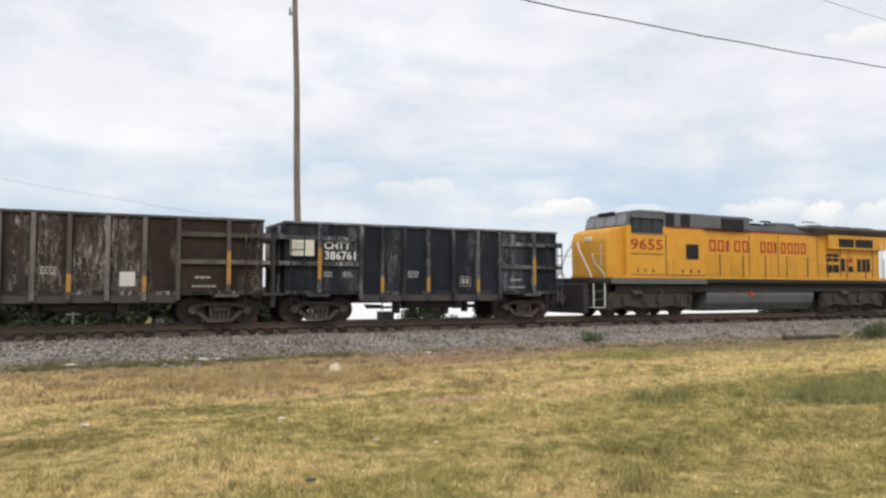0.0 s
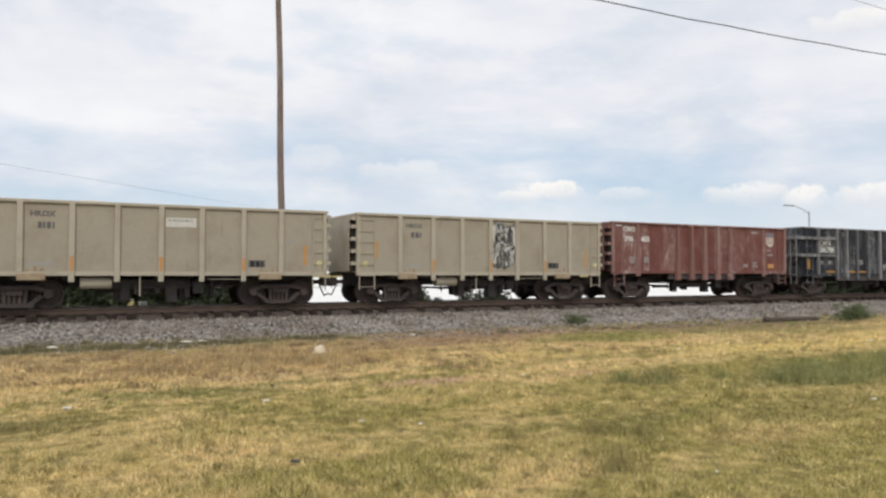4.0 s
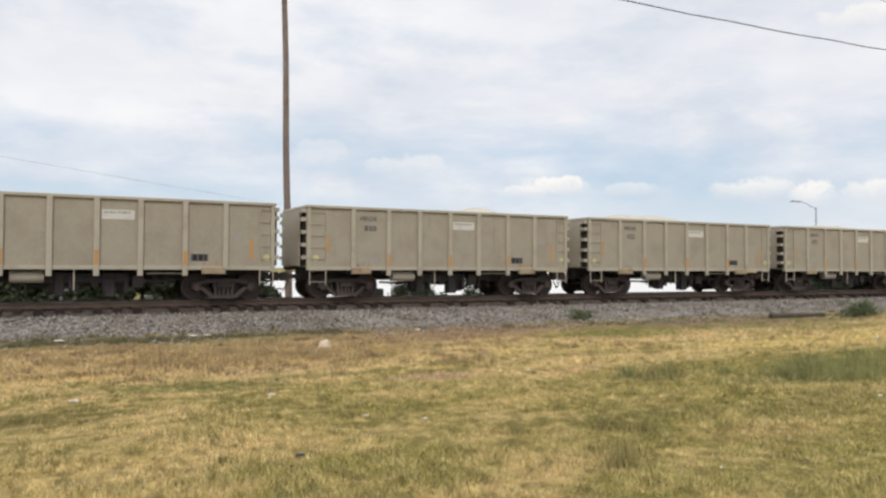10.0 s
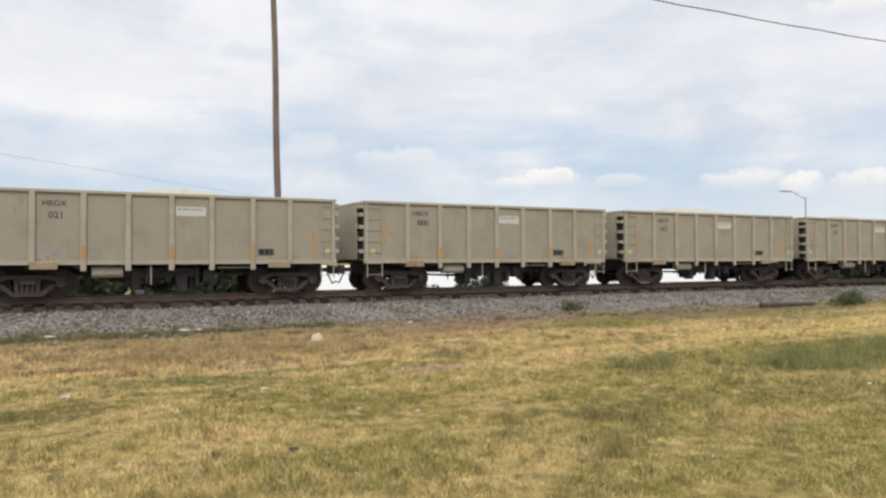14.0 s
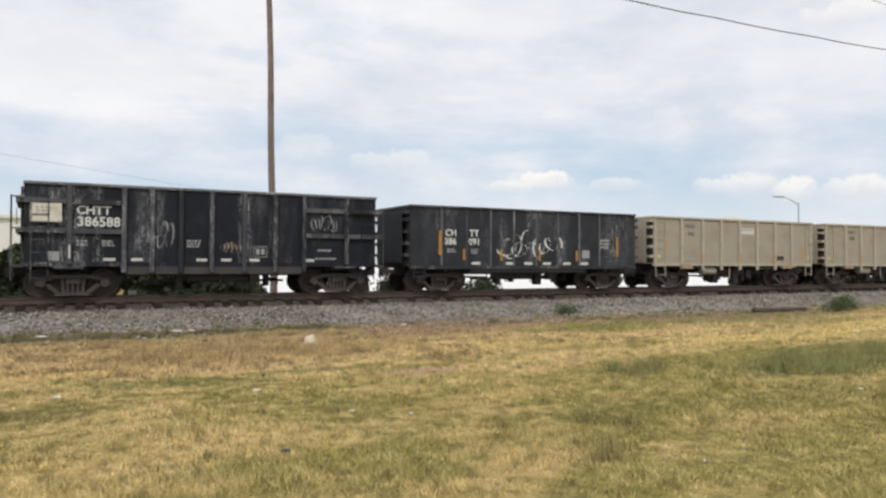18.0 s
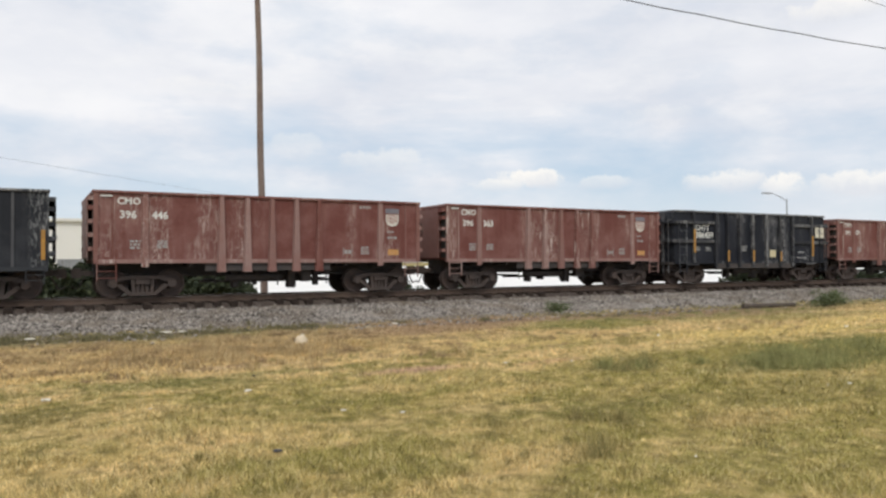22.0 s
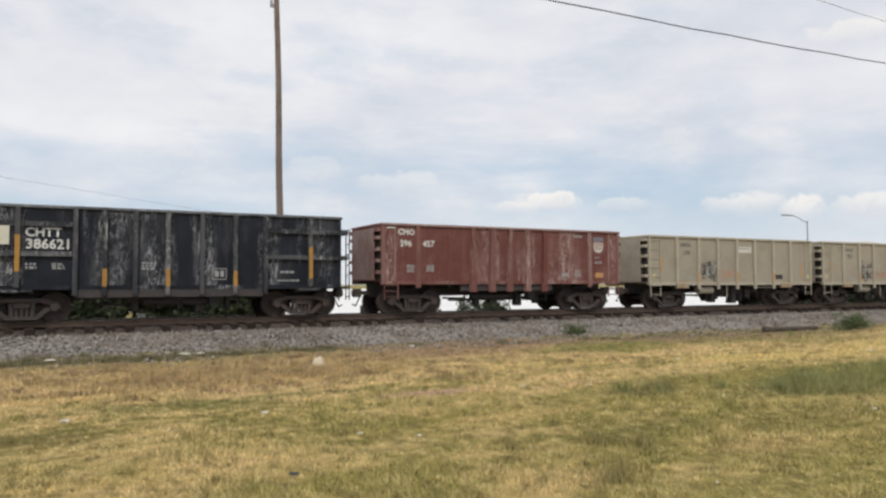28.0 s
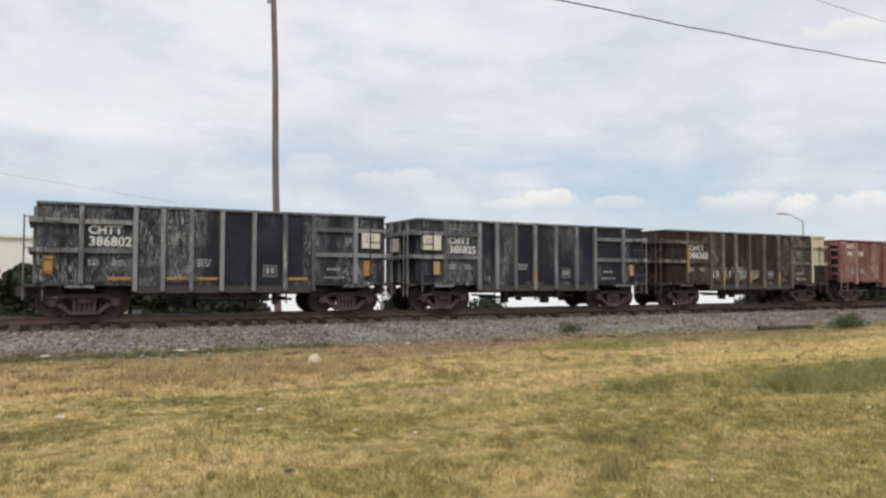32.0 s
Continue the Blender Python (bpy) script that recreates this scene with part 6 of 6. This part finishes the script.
    for k, (x, y, rx) in enumerate(((17.45, 9.0, 2.0), (22.15, 10.0, 1.95))):
        shrub("bush", x, y, ground_z(y) - 0.05, rx, 1.1, 2.0, 6000, 0.075, LEAF, 160 + k, "low green bush beside the concrete lot", "bush", "bushes behind the track")
    for k in range(7):
        x, y = 45.6 + k * 3.1 + r.uniform(-0.4, 0.4), 9.2 + r.uniform(-0.5, 0.5)
        shrub("bush", x, y, ground_z(y) - 0.05, 1.9, 1.1, r.uniform(1.75, 2.1), 5000, 0.10, LEAF, 240 + k, "low green bush beside the concrete lot", "bush", "bushes behind the track")
    # trackside box, marker posts
    cab = thing("relay_box", 13.1, 5.0, ground_z(5.0), "black steel trackside relay box", "relay box")
    part("cabinet", soft(boxes((-0.33, 0.33, -0.25, 0.25, 0.12, 0.98)), 0.02), PIT, cab)
    part("base", boxes((-0.38, 0.38, -0.30, 0.30, 0.0, 0.12)), UNDER, cab)
    post = thing("marker_post", 0.19, 3.0, bed_z(3.0) - 0.05, "thin pale T-shaped marker post beside the track", "marker post")
    part("stake", boxes((-0.045, 0.045, -0.03, 0.03, 0, 0.95)), WHITEWALL, post)
    part("crossbar", boxes((-0.26, 0.26, -0.035, 0.035, 0.955, 1.03)), WHITEWALL, post)
    part("crossbar", boxes((-0.24, 0.24, -0.065, -0.032, 0.78, 0.85)), WHITEWALL, post)
    stub = thing("marker_stub", 3.11, 2.6, bed_z(2.6) - 0.03, "short white marker stub beside the track", "marker post")
    part("stake", soft(boxes((-0.13, 0.13, -0.1, 0.1, 0, 0.50)), 0.02), WHITEWALL, stub)
    part("cap", boxes((-0.16, 0.10, -0.12, 0.12, 0.502, 0.54)), WHITEWALL, stub)


build_background()

TRUCK_RED = plain("dark_red_car_paint", (0.17, 0.022, 0.024), 0.3)
TYRE = plain("tyre_rubber", (0.02, 0.02, 0.02), 0.9)


def pickup():
    top = thing("pickup_truck", 0, 16.0, -1.5, "dark red pickup truck driving behind the train", "pickup truck")
    body = prism(bmesh.new(), [(-2.85, 0.45), (-2.85, 0.95), (-2.7, 1.10), (-1.35, 1.20), (-0.45, 1.78), (0.85, 1.80), (1.00, 1.20), (2.75, 1.20), (2.80, 0.50)][::-1], -0.92, 0.92)
    part("body", soft(body, 0.05, 2), TRUCK_RED, top)
    # white handrail paint stands in for the reflection on the pane
    part("windshield", prism(bmesh.new(), [(-1.22, 1.26), (-1.26, 1.26), (-0.50, 1.75), (-0.46, 1.75)], -0.80, 0.80), SILVER, top, "windshield painted white as if mirroring the sky")
    part("side_window", prism(bmesh.new(), [(-0.95, 1.24), (-0.38, 1.68), (0.15, 1.70), (0.15, 1.24)], -0.935, -0.90), GLASS_DARK, top)
    part("side_window", prism(bmesh.new(), [(0.22, 1.24), (0.22, 1.70), (0.68, 1.70), (0.72, 1.24)], -0.935, -0.90), GLASS_DARK, top)
    part("bed_cover", boxes((1.05, 2.72, -0.85, 0.85, 1.20, 1.24)), GRILLE, top)
    part("bumper", boxes((-2.95, -2.82, -0.85, 0.85, 0.42, 0.62)), SILVER, top)
    for x in (-1.85, 1.85):
        for y in (-0.85, 0.85):
            bm = lathe(bmesh.new(), [(0.20, -0.11), (0.36, -0.11), (0.38, -0.08), (0.38, 0.08), (0.36, 0.11), (0.20, 0.11)], 18)
            ob = part("wheel", bm, TYRE, top)
            ob.location = (x, y, 0.38)
    return top


PICKUP = pickup()


def cable(name, p, q, sag, radius, label):
    p, q = Vector(p), Vector(q)
    bm = bmesh.new()
    n, seg = 60, 6
    across = Vector((0, 0, 1)).cross(q - p).normalized()
    rings = []
    for k in range(n + 1):
        c = p.lerp(q, k / n) - Vector((0, 0, sag * 4 * (k / n) * (1 - k / n) + 0.012 * math.sin(k * 2.3)))
        rings.append([bm.verts.new(c + across * (radius * math.cos(a)) + Vector((0, 0, radius * math.sin(a)))) for a in (i * 2 * math.pi / seg for i in range(seg))])
    for a, b in zip(rings, rings[1:]):
        for i in range(seg):
            bm.faces.new((a[i], a[(i + 1) % seg], b[(i + 1) % seg], b[i]))
    bm.faces.new(rings[0])
    bm.faces.new(rings[-1][::-1])
    bmesh.ops.recalc_face_normals(bm, faces=bm.faces)
    me = bpy.data.meshes.new(name)
    bm.to_mesh(me)
    bm.free()
    me.materials.append(CABLE)
    return tagged(new(name, me), label, "cable")


def cable_pole(x, y, top):
    p = thing("utility_pole", x, y, ground_z(y) - 0.02, "weathered brown wooden pole that carries an overhead cable", "utility pole", "poles that carry the cables")
    part("shaft", rods(((0, 0, 0), (0, 0, top - ground_z(y) + 0.25), 0.15, 10, 0.11)), POLE_WOOD, p)


CABLES = []
for p, q, sag, radius, label in (((-12, -15.0, 7.84), (62, -15.0, 11.8), 2.05, 0.013, "black overhead cable sagging across the sky"),
                                 ((-25, -10.0, 13.75), (75, -10.0, 10.35), 0.3, 0.008, "thin dark overhead cable high over the lawn"),
                                 ((-40.8, 8.0, 11.3), (64.5, 120.0, 11.2), 0.35, 0.011, "thin dark overhead cable behind the train")):
    CABLES.append((cable("overhead_cable", p, q, sag, radius, label), Vector(p), Vector(q)))
    cable_pole(p[0] - 0.13, p[1], p[2])
    cable_pole(q[0] + 0.13, q[1], q[2])


# ---------------------------------------------------------------- lawn, weeds, stones and litter
def heights(x, y):
    z = np.interp(y, [p[0] for p in PROFILE], [p[1] for p in PROFILE])
    bump = np.array([0.05 * noise.noise(Vector((a * 0.35, b * 0.35, 3.1))) + 0.025 * noise.noise(Vector((a * 1.1, b * 1.1, 7.7))) for a, b in zip(x, y)])
    bed = np.where(y > -7.2, np.interp(y, [p[0] for p in BED], [p[1] for p in BED]), -9.0)
    return np.maximum(z + np.where(y < -6.5, bump, 0.0), bed)


def blades_mesh(name, x, y, h, w, seed, spread=0.5):
    """Single blades of grass as slim triangles."""
    r = np.random.default_rng(seed)
    n = len(x)
    z = heights(x, y) - 0.01
    a = r.uniform(0, math.pi, n)
    dx, dy = np.cos(a) * w / 2, np.sin(a) * w / 2
    tx, ty = r.normal(0, spread, n) * h, r.normal(0, spread, n) * h
    v = np.empty((n, 3, 3))
    v[:, 0] = np.stack([x - dx, y - dy, z], 1)
    v[:, 1] = np.stack([x + dx, y + dy, z], 1)
    v[:, 2] = np.stack([x + tx, y + ty, z + h], 1)
    me = bpy.data.meshes.new(name)
    me.vertices.add(3 * n)
    me.vertices.foreach_set("co", v.ravel())
    me.loops.add(3 * n)
    me.loops.foreach_set("vertex_index", np.arange(3 * n, dtype=np.int32))
    me.polygons.add(n)
    me.polygons.foreach_set("loop_start", np.arange(0, 3 * n, 3, dtype=np.int32))
    me.update(calc_edges=True)
    me.validate()
    return me


def patchy(x, y, scale, seed):
    return np.array([noise.noise(Vector((a * scale, b * scale * 1.6, seed))) for a, b in zip(x, y)])


def build_lawn():
    n = 520000
    r = 3.9 * (46.0 / 3.9) ** rng.uniform(0, 1, n) ** 0.85
    az = np.radians(rng.uniform(-6, 63, n))
    x, y = r * np.sin(az), -27.0 + r * np.cos(az)
    keep = y < -5.9 + rng.normal(0, 0.4, n) + 0.8 * patchy(x, y, 0.35, 5.5) + 0.6 * patchy(x, y, 1.1, 6.5)
    # little grows on the bare dirt beside the ballast
    bare = np.maximum(np.exp(-((x - 12.0) / 4.4) ** 2 - ((y + 7.4) / 2.0) ** 2), np.exp(-((x - 20.8) / 6.0) ** 2 - ((y + 8.2) / 2.5) ** 2))
    keep &= rng.uniform(0, 1, n) > 0.95 * np.clip(1.6 * bare + 0.35 * patchy(x, y, 0.9, 4.5), 0, 1)
    x, y, r = x[keep], y[keep], r[keep]
    lump = np.clip(0.95 + 0.7 * patchy(x, y, 1.9, 2.5) + 0.5 * patchy(x, y, 0.5, 8.5), 0.55, 1.7)
    h = rng.uniform(0.022, 0.058, len(x)) * lump * (1 + 0.015 * r)
    h = h * np.interp(y, [-17, -13, -9], [1.0, 1.2, 1.0])
    w = 0.003 + 0.0008 * r
    me = blades_mesh("grass", x, y, h, w, 21, 0.6)
    me.materials.append(BLADES)
    tagged(new("grass", me), "short dry green and straw coloured lawn grass", "grass", kind="stuff")


build_lawn()


def tufts(name, spots, mat, seed, label, width=0.010):
    """Taller grass in clumps, as one stuff."""
    r = np.random.default_rng(seed)
    X, Y, H = [], [], []
    for x, y, radius, height, count in spots:
        d = np.abs(r.normal(0, 0.5, count)) * radius
        a = r.uniform(0, 2 * math.pi, count)
        X.append(d * np.cos(a) + x)
        Y.append(d * np.sin(a) + y)
        H.append(height * r.uniform(0.35, 1.1, count) * np.clip(1.1 - 0.5 * d / radius, 0.3, 1.1))
    X, Y, H = np.concatenate(X), np.concatenate(Y), np.concatenate(H)
    me = blades_mesh(name, X, Y, H, np.full(len(X), width), seed, 0.32)
    me.materials.append(mat)
    tagged(new(name, me), label, "tall grass", kind="stuff")


TUFT = leaf_material("tall_grass", (0.19, 0.175, 0.065), (0.50, 0.41, 0.18))
TUFT2 = leaf_material("tall_green_grass", (0.165, 0.180, 0.065), (0.40, 0.375, 0.155))
STRAW = leaf_material("standing_straw", (0.29, 0.205, 0.095), (0.66, 0.510, 0.280))
spots = [(5.23, -21.3, 0.35, 0.20, 350), (4.13, -22.2, 0.40, 0.17, 350), (4.11, -20.7, 0.22, 0.15, 200), (8.1, -18.4, 0.55, 0.22, 500), (-0.3, -17.9, 0.35, 0.14, 250), (8.6, -18.2, 0.3, 0.26, 200), (4.4, -22.0, 0.25, 0.22, 160), (5.0, -20.9, 0.3, 0.16, 200)]
for k in range(420):
    x, y = random.uniform(-1.5, 16), random.uniform(-23.0, -12.5)
    if x < (y + 27) * 2.0 + 1:
        spots.append((x, y, random.uniform(0.10, 0.28), random.uniform(0.06, 0.12), 60))
tufts("tall_grass", spots, TUFT, 300, "olive clumps of taller grass in the lawn")
spots = []
for k in range(38):
    y = -19.9 + 1.9 * random.random()
    spots.append((9.3 + 3.6 * random.random() + (y + 20) * 0.9, y, 0.8, 0.17, 420))
for x, y, h in ((7.64, -18.34, 0.24), (8.08, -18.55, 0.20), (8.35, -18.4, 0.16), (9.75, -19.4, 0.26), (10.0, -19.5, 0.24), (9.3, -18.7, 0.18)):
    spots.append((x, y, 0.35, h, 260))
for k in range(40):
    spots.append((random.gauss(13.4, 1.3), random.gauss(-11.3, 0.5), random.uniform(0.3, 0.6), random.uniform(0.06, 0.14), 110))
for k in range(70):
    spots.append((random.uniform(12.5, 25), random.gauss(-10.1, 0.55), random.uniform(0.25, 0.55), random.uniform(0.06, 0.15), 100))
tufts("tall_green_grass", spots, TUFT2, 340, "wide patch of taller dark green grass")
spots = []
for k in range(330):
    x = random.uniform(-2, 34)
    y = random.uniform(-15.5, -8.0)
    if not (7.5 < x < 28 and y > -12.3):
        spots.append((x, y, random.uniform(0.2, 0.5), random.uniform(0.07, 0.19) * (1.0 if x < 7 else 0.55), 110))
for k in range(70):
    spots.append((random.gauss(3.4, 1.4), random.gauss(-12.8, 1.0), random.uniform(0.25, 0.5), random.uniform(0.10, 0.24), 120))
tufts("dry_grass", spots, STRAW, 350, "standing straw along the edge of the ballast", 0.014)
spots = []
for k in range(150):
    x = random.uniform(-2, 36)
    if x < 8.0 or random.random() < 0.3:
        spots.append((x, random.gauss(-6.1, 0.5), random.uniform(0.25, 0.6), random.uniform(0.08, 0.20), 110))
for k in range(60):
    spots.append((random.uniform(-2, 7.5), random.gauss(-6.3, 0.6), random.uniform(0.3, 0.7), random.uniform(0.10, 0.24), 130))
for k in range(90):
    spots.append((random.uniform(15, 33), random.gauss(-7.0, 0.9), random.uniform(0.15, 0.40), random.uniform(0.06, 0.16), 70))
FRINGE = leaf_material("olive_fringe", (0.095, 0.092, 0.046), (0.27, 0.235, 0.12))
tufts("weeds", spots, FRINGE, 360, "low weeds growing into the ballast", 0.014)

DEAD = leaf_material("dead_brown_weeds", (0.165, 0.115, 0.066), (0.42, 0.300, 0.175))
spots = []
for k in range(150):
    x, y = random.uniform(-2, 12), random.uniform(-15.5, -8.5)
    spots.append((x, y, random.uniform(0.2, 0.75), random.uniform(0.05, 0.15) * (1.0 if x < 7.5 else 0.7), 130))
for k in range(70):
    spots.append((random.uniform(6, 30), random.uniform(-10.5, -5.8), random.uniform(0.10, 0.25), random.uniform(0.04, 0.10), 60))
tufts("dead_weeds", spots, DEAD, 370, "small brown clumps of dead weeds in the straw", 0.013)

WEED = leaf_material("weed_leaves", (0.065, 0.092, 0.040), (0.175, 0.20, 0.095))
shrub("weed", 26.35, -9.6, lawn_height(26.35, -9.6) - 0.02, 0.66, 0.50, 0.66, 3200, 0.03, WEED, 201, "green feathery weed at the ballast edge", "weed")
shrub("weed", 17.2, -4.9, bed_z(-4.9) - 0.03, 0.55, 0.4, 0.45, 1500, 0.028, WEED, 202, "small green weed in the ballast", "weed")


def build_stones():
    n = 34000
    r = rng
    x = r.uniform(-13, 62, n)
    y = np.where(r.uniform(0, 1, n) < 0.86, -1.36 - 4.1 * r.uniform(0, 1, n), -5.2 - np.abs(r.normal(0, 1.3, n)))
    z = np.maximum(np.interp(y, [p[0] for p in BED], [p[1] for p in BED]), np.interp(y, [p[0] for p in PROFILE], [p[1] for p in PROFILE]) - 0.01)
    size = 0.020 + 0.050 * r.uniform(0, 1, n) ** 2
    base = np.array([(1, 0, 0), (-1, 0, 0), (0, 1, 0), (0, -1, 0), (0, 0, 1), (0, 0, -1)], float)
    v = base[None] * r.uniform(0.55, 1.15, (n, 6, 1)) + r.uniform(-0.25, 0.25, (n, 6, 3))
    v = v * size[:, None, None] + np.stack([x, y, z + size * 0.3], 1)[:, None]
    tri = np.array([(0, 2, 4), (2, 1, 4), (1, 3, 4), (3, 0, 4), (2, 0, 5), (1, 2, 5), (3, 1, 5), (0, 3, 5)])
    f = (tri[None] + 6 * np.arange(n)[:, None, None]).reshape(-1, 3)
    me = bpy.data.meshes.new("ballast_stones")
    me.vertices.add(6 * n)
    me.vertices.foreach_set("co", v.ravel())
    me.loops.add(3 * len(f))
    me.loops.foreach_set("vertex_index", f.ravel().astype(np.int32))
    me.polygons.add(len(f))
    me.polygons.foreach_set("loop_start", np.arange(0, 3 * len(f), 3, dtype=np.int32))
    me.update(calc_edges=True)
    me.validate()
    me.materials.append(STONES)
    tagged(new("ballast_stones", me), "loose grey ballast stones on the track bed", "gravel", kind="stuff")


build_stones()
ROCKM = weathered("pale_limestone", (0.64, 0.54, 0.39), (0.52, 0.43, 0.30), None, 0.5, 0.2, 0.9, 0, 0.15, 6.0)
PAPER = plain("white_litter", (0.68, 0.64, 0.54), 0.8)
DARKLITTER = plain("dark_litter", (0.07, 0.07, 0.075), 0.8)
LOGM = weathered("old_grey_timber", (0.075, 0.060, 0.048), (0.12, 0.10, 0.085), None, 0.5, 0.2, 0.9, 0, 0.25, 4.0)


def rock(x, y, s, seed):
    bm = bmesh.new()
    bmesh.ops.create_icosphere(bm, subdivisions=3, radius=1.0)
    for v in bm.verts:
        k = 1 + 0.28 * noise.noise(v.co * 1.3 + Vector((seed, 0, 0))) + 0.08 * noise.noise(v.co * 4)
        v.co = Vector((v.co.x * 0.85, v.co.y * 0.7, v.co.z * 0.8)) * k * s
    me = bpy.data.meshes.new("rock")
    bm.to_mesh(me)
    bm.free()
    me.materials.append(ROCKM)
    me.shade_smooth()
    ob = tagged(new("rock", me), "pale tan limestone rock lying in the dry grass", "rock")
    ob.matrix_basis = pose(x, y, lawn_height(x, y) + s * 0.45, 10, 15, 20)


def litter(x, y, z, s, mat, seed, label, flat=0.35):
    r = random.Random(seed)
    bm = bmesh.new()
    bmesh.ops.create_icosphere(bm, subdivisions=2, radius=1.0)
    for v in bm.verts:
        k = 1 + 0.5 * noise.noise(v.co * 2.1 + Vector((seed * 1.7, 0, 0)))
        v.co = Vector((v.co.x, v.co.y * 0.6, v.co.z * flat)) * k * s
    me = bpy.data.meshes.new("litter")
    bm.to_mesh(me)
    bm.free()
    me.materials.append(mat)
    ob = tagged(new("litter", me), label, "litter", "scraps of litter on the lawn")
    ob.matrix_basis = pose(x, y, z + s * flat * 0.6, 0, 0, r.uniform(-30, 30))


rock(5.12, -11.7, 0.165, 1.0)
for k, (x, y, s) in enumerate(((9.25, -21.16, 0.06), (2.44, -17.63, 0.07), (3.59, -19.68, 0.055), (3.04, -19.34, 0.05), (0.22, -16.99, 0.09), (6.79, -16.93, 0.06), (12.23, -14.9, 0.08), (17.77, -15.71, 0.12), (4.76, -22.69, 0.03), (8.9, -21.1, 0.03),
                               (7.6, -17.6, 0.05), (8.4, -17.9, 0.05), (2.3, -14.2, 0.05), (15.0, -14.2, 0.06), (1.2, -18.3, 0.03))):
    litter(x, y, lawn_height(x, y) + 0.02, s * 0.62, PAPER, 400 + k, "crumpled scrap of white litter in the grass")
for k, (x, y, s) in enumerate(((1.86, -20.81, 0.04), (2.9, -16.2, 0.03))):
    litter(x, y, lawn_height(x, y) + 0.03, s, DARKLITTER, 430 + k, "crumpled scrap of dark litter in the grass")
for k, (x, y, s) in enumerate(((3.31, -5.81, 0.16), (3.75, -5.75, 0.12), (0.11, -5.83, 0.13), (9.9, -6.3, 0.12))):
    litter(x, y, max(bed_z(y), lawn_height(x, y)) + 0.04, s, PAPER, 440 + k, "flat piece of white litter on the ballast", 0.18)


def old_timber():
    p, q = Vector((24.3, -7.4, 0)), Vector((27.0, -7.7, 0))
    p.z, q.z = ground_z(p.y) + 0.10, ground_z(q.y) + 0.08
    me = bpy.data.meshes.new("old_timber")
    bm = rod(bmesh.new(), p, q, 0.10, 8, 0.085)
    bm.to_mesh(me)
    bm.free()
    me.materials.append(LOGM)
    tagged(new("old_timber", me), "old dark timber lying at the ballast edge", "timber")


old_timber()


# ---------------------------------------------------------------- what moves
RUN_T, RUN_S = np.array([a for a, _ in TRAVEL]), np.array([b for _, b in TRAVEL])


def run_of(t):
    return float(np.interp(t, RUN_T, RUN_S))


SWING = [(0.0, 5.0), (3.5, 5.0), (7.0, 7.5), (12.0, 8.5), (18.0, 9.0), (25.5, 7.5), (27.5, 0.5), (32.0, 0.0)]


def motions():
    walk(PICKUP, [(t, pose(8.55 - 5.35 * t, 16.0, -1.5)) for t in (0.0, 8.0, 16.0, 24.0, 32.0)])
    # the low cable swings a little in the wind
    line, p, q = CABLES[0]
    walk(line, [(t, Matrix.Translation(p) @ Matrix.Rotation(radians(a), 4, q - p) @ Matrix.Translation(-p)) for t, a in SWING])
    for ob, x in TRAIN:
        walk(ob, [(t, pose(x + s, 0, RAIL)) for t, s in TRAVEL])
    for ob, x in TRAIN:
        for wheel in [c for c in ob.children_recursive if c.name.startswith("wheelset")]:
            radius = WHEEL_R * wheel.scale.x
            place, size = wheel.location.copy(), wheel.scale.copy()
            rows, last, turned = [], None, 0.0
            for k in range(0, 32 * FPS + 1):
                t = k / FPS
                s = run_of(t)
                if -16 < x + s < 56:
                    if not rows and k > 0:
                        rows.append((0.0, 0.0))
                    if last is not None:
                        turned += (s - last) / radius
                    rows.append((t, turned))
                    last = s
            if not rows:
                continue
            if rows[-1][0] < 31.99:
                rows.append((32.0, turned))
            walk(wheel, [(t, pose(*place, 0, math.degrees(a), 0)) for t, a in rows])
            wheel.scale = size


motions()
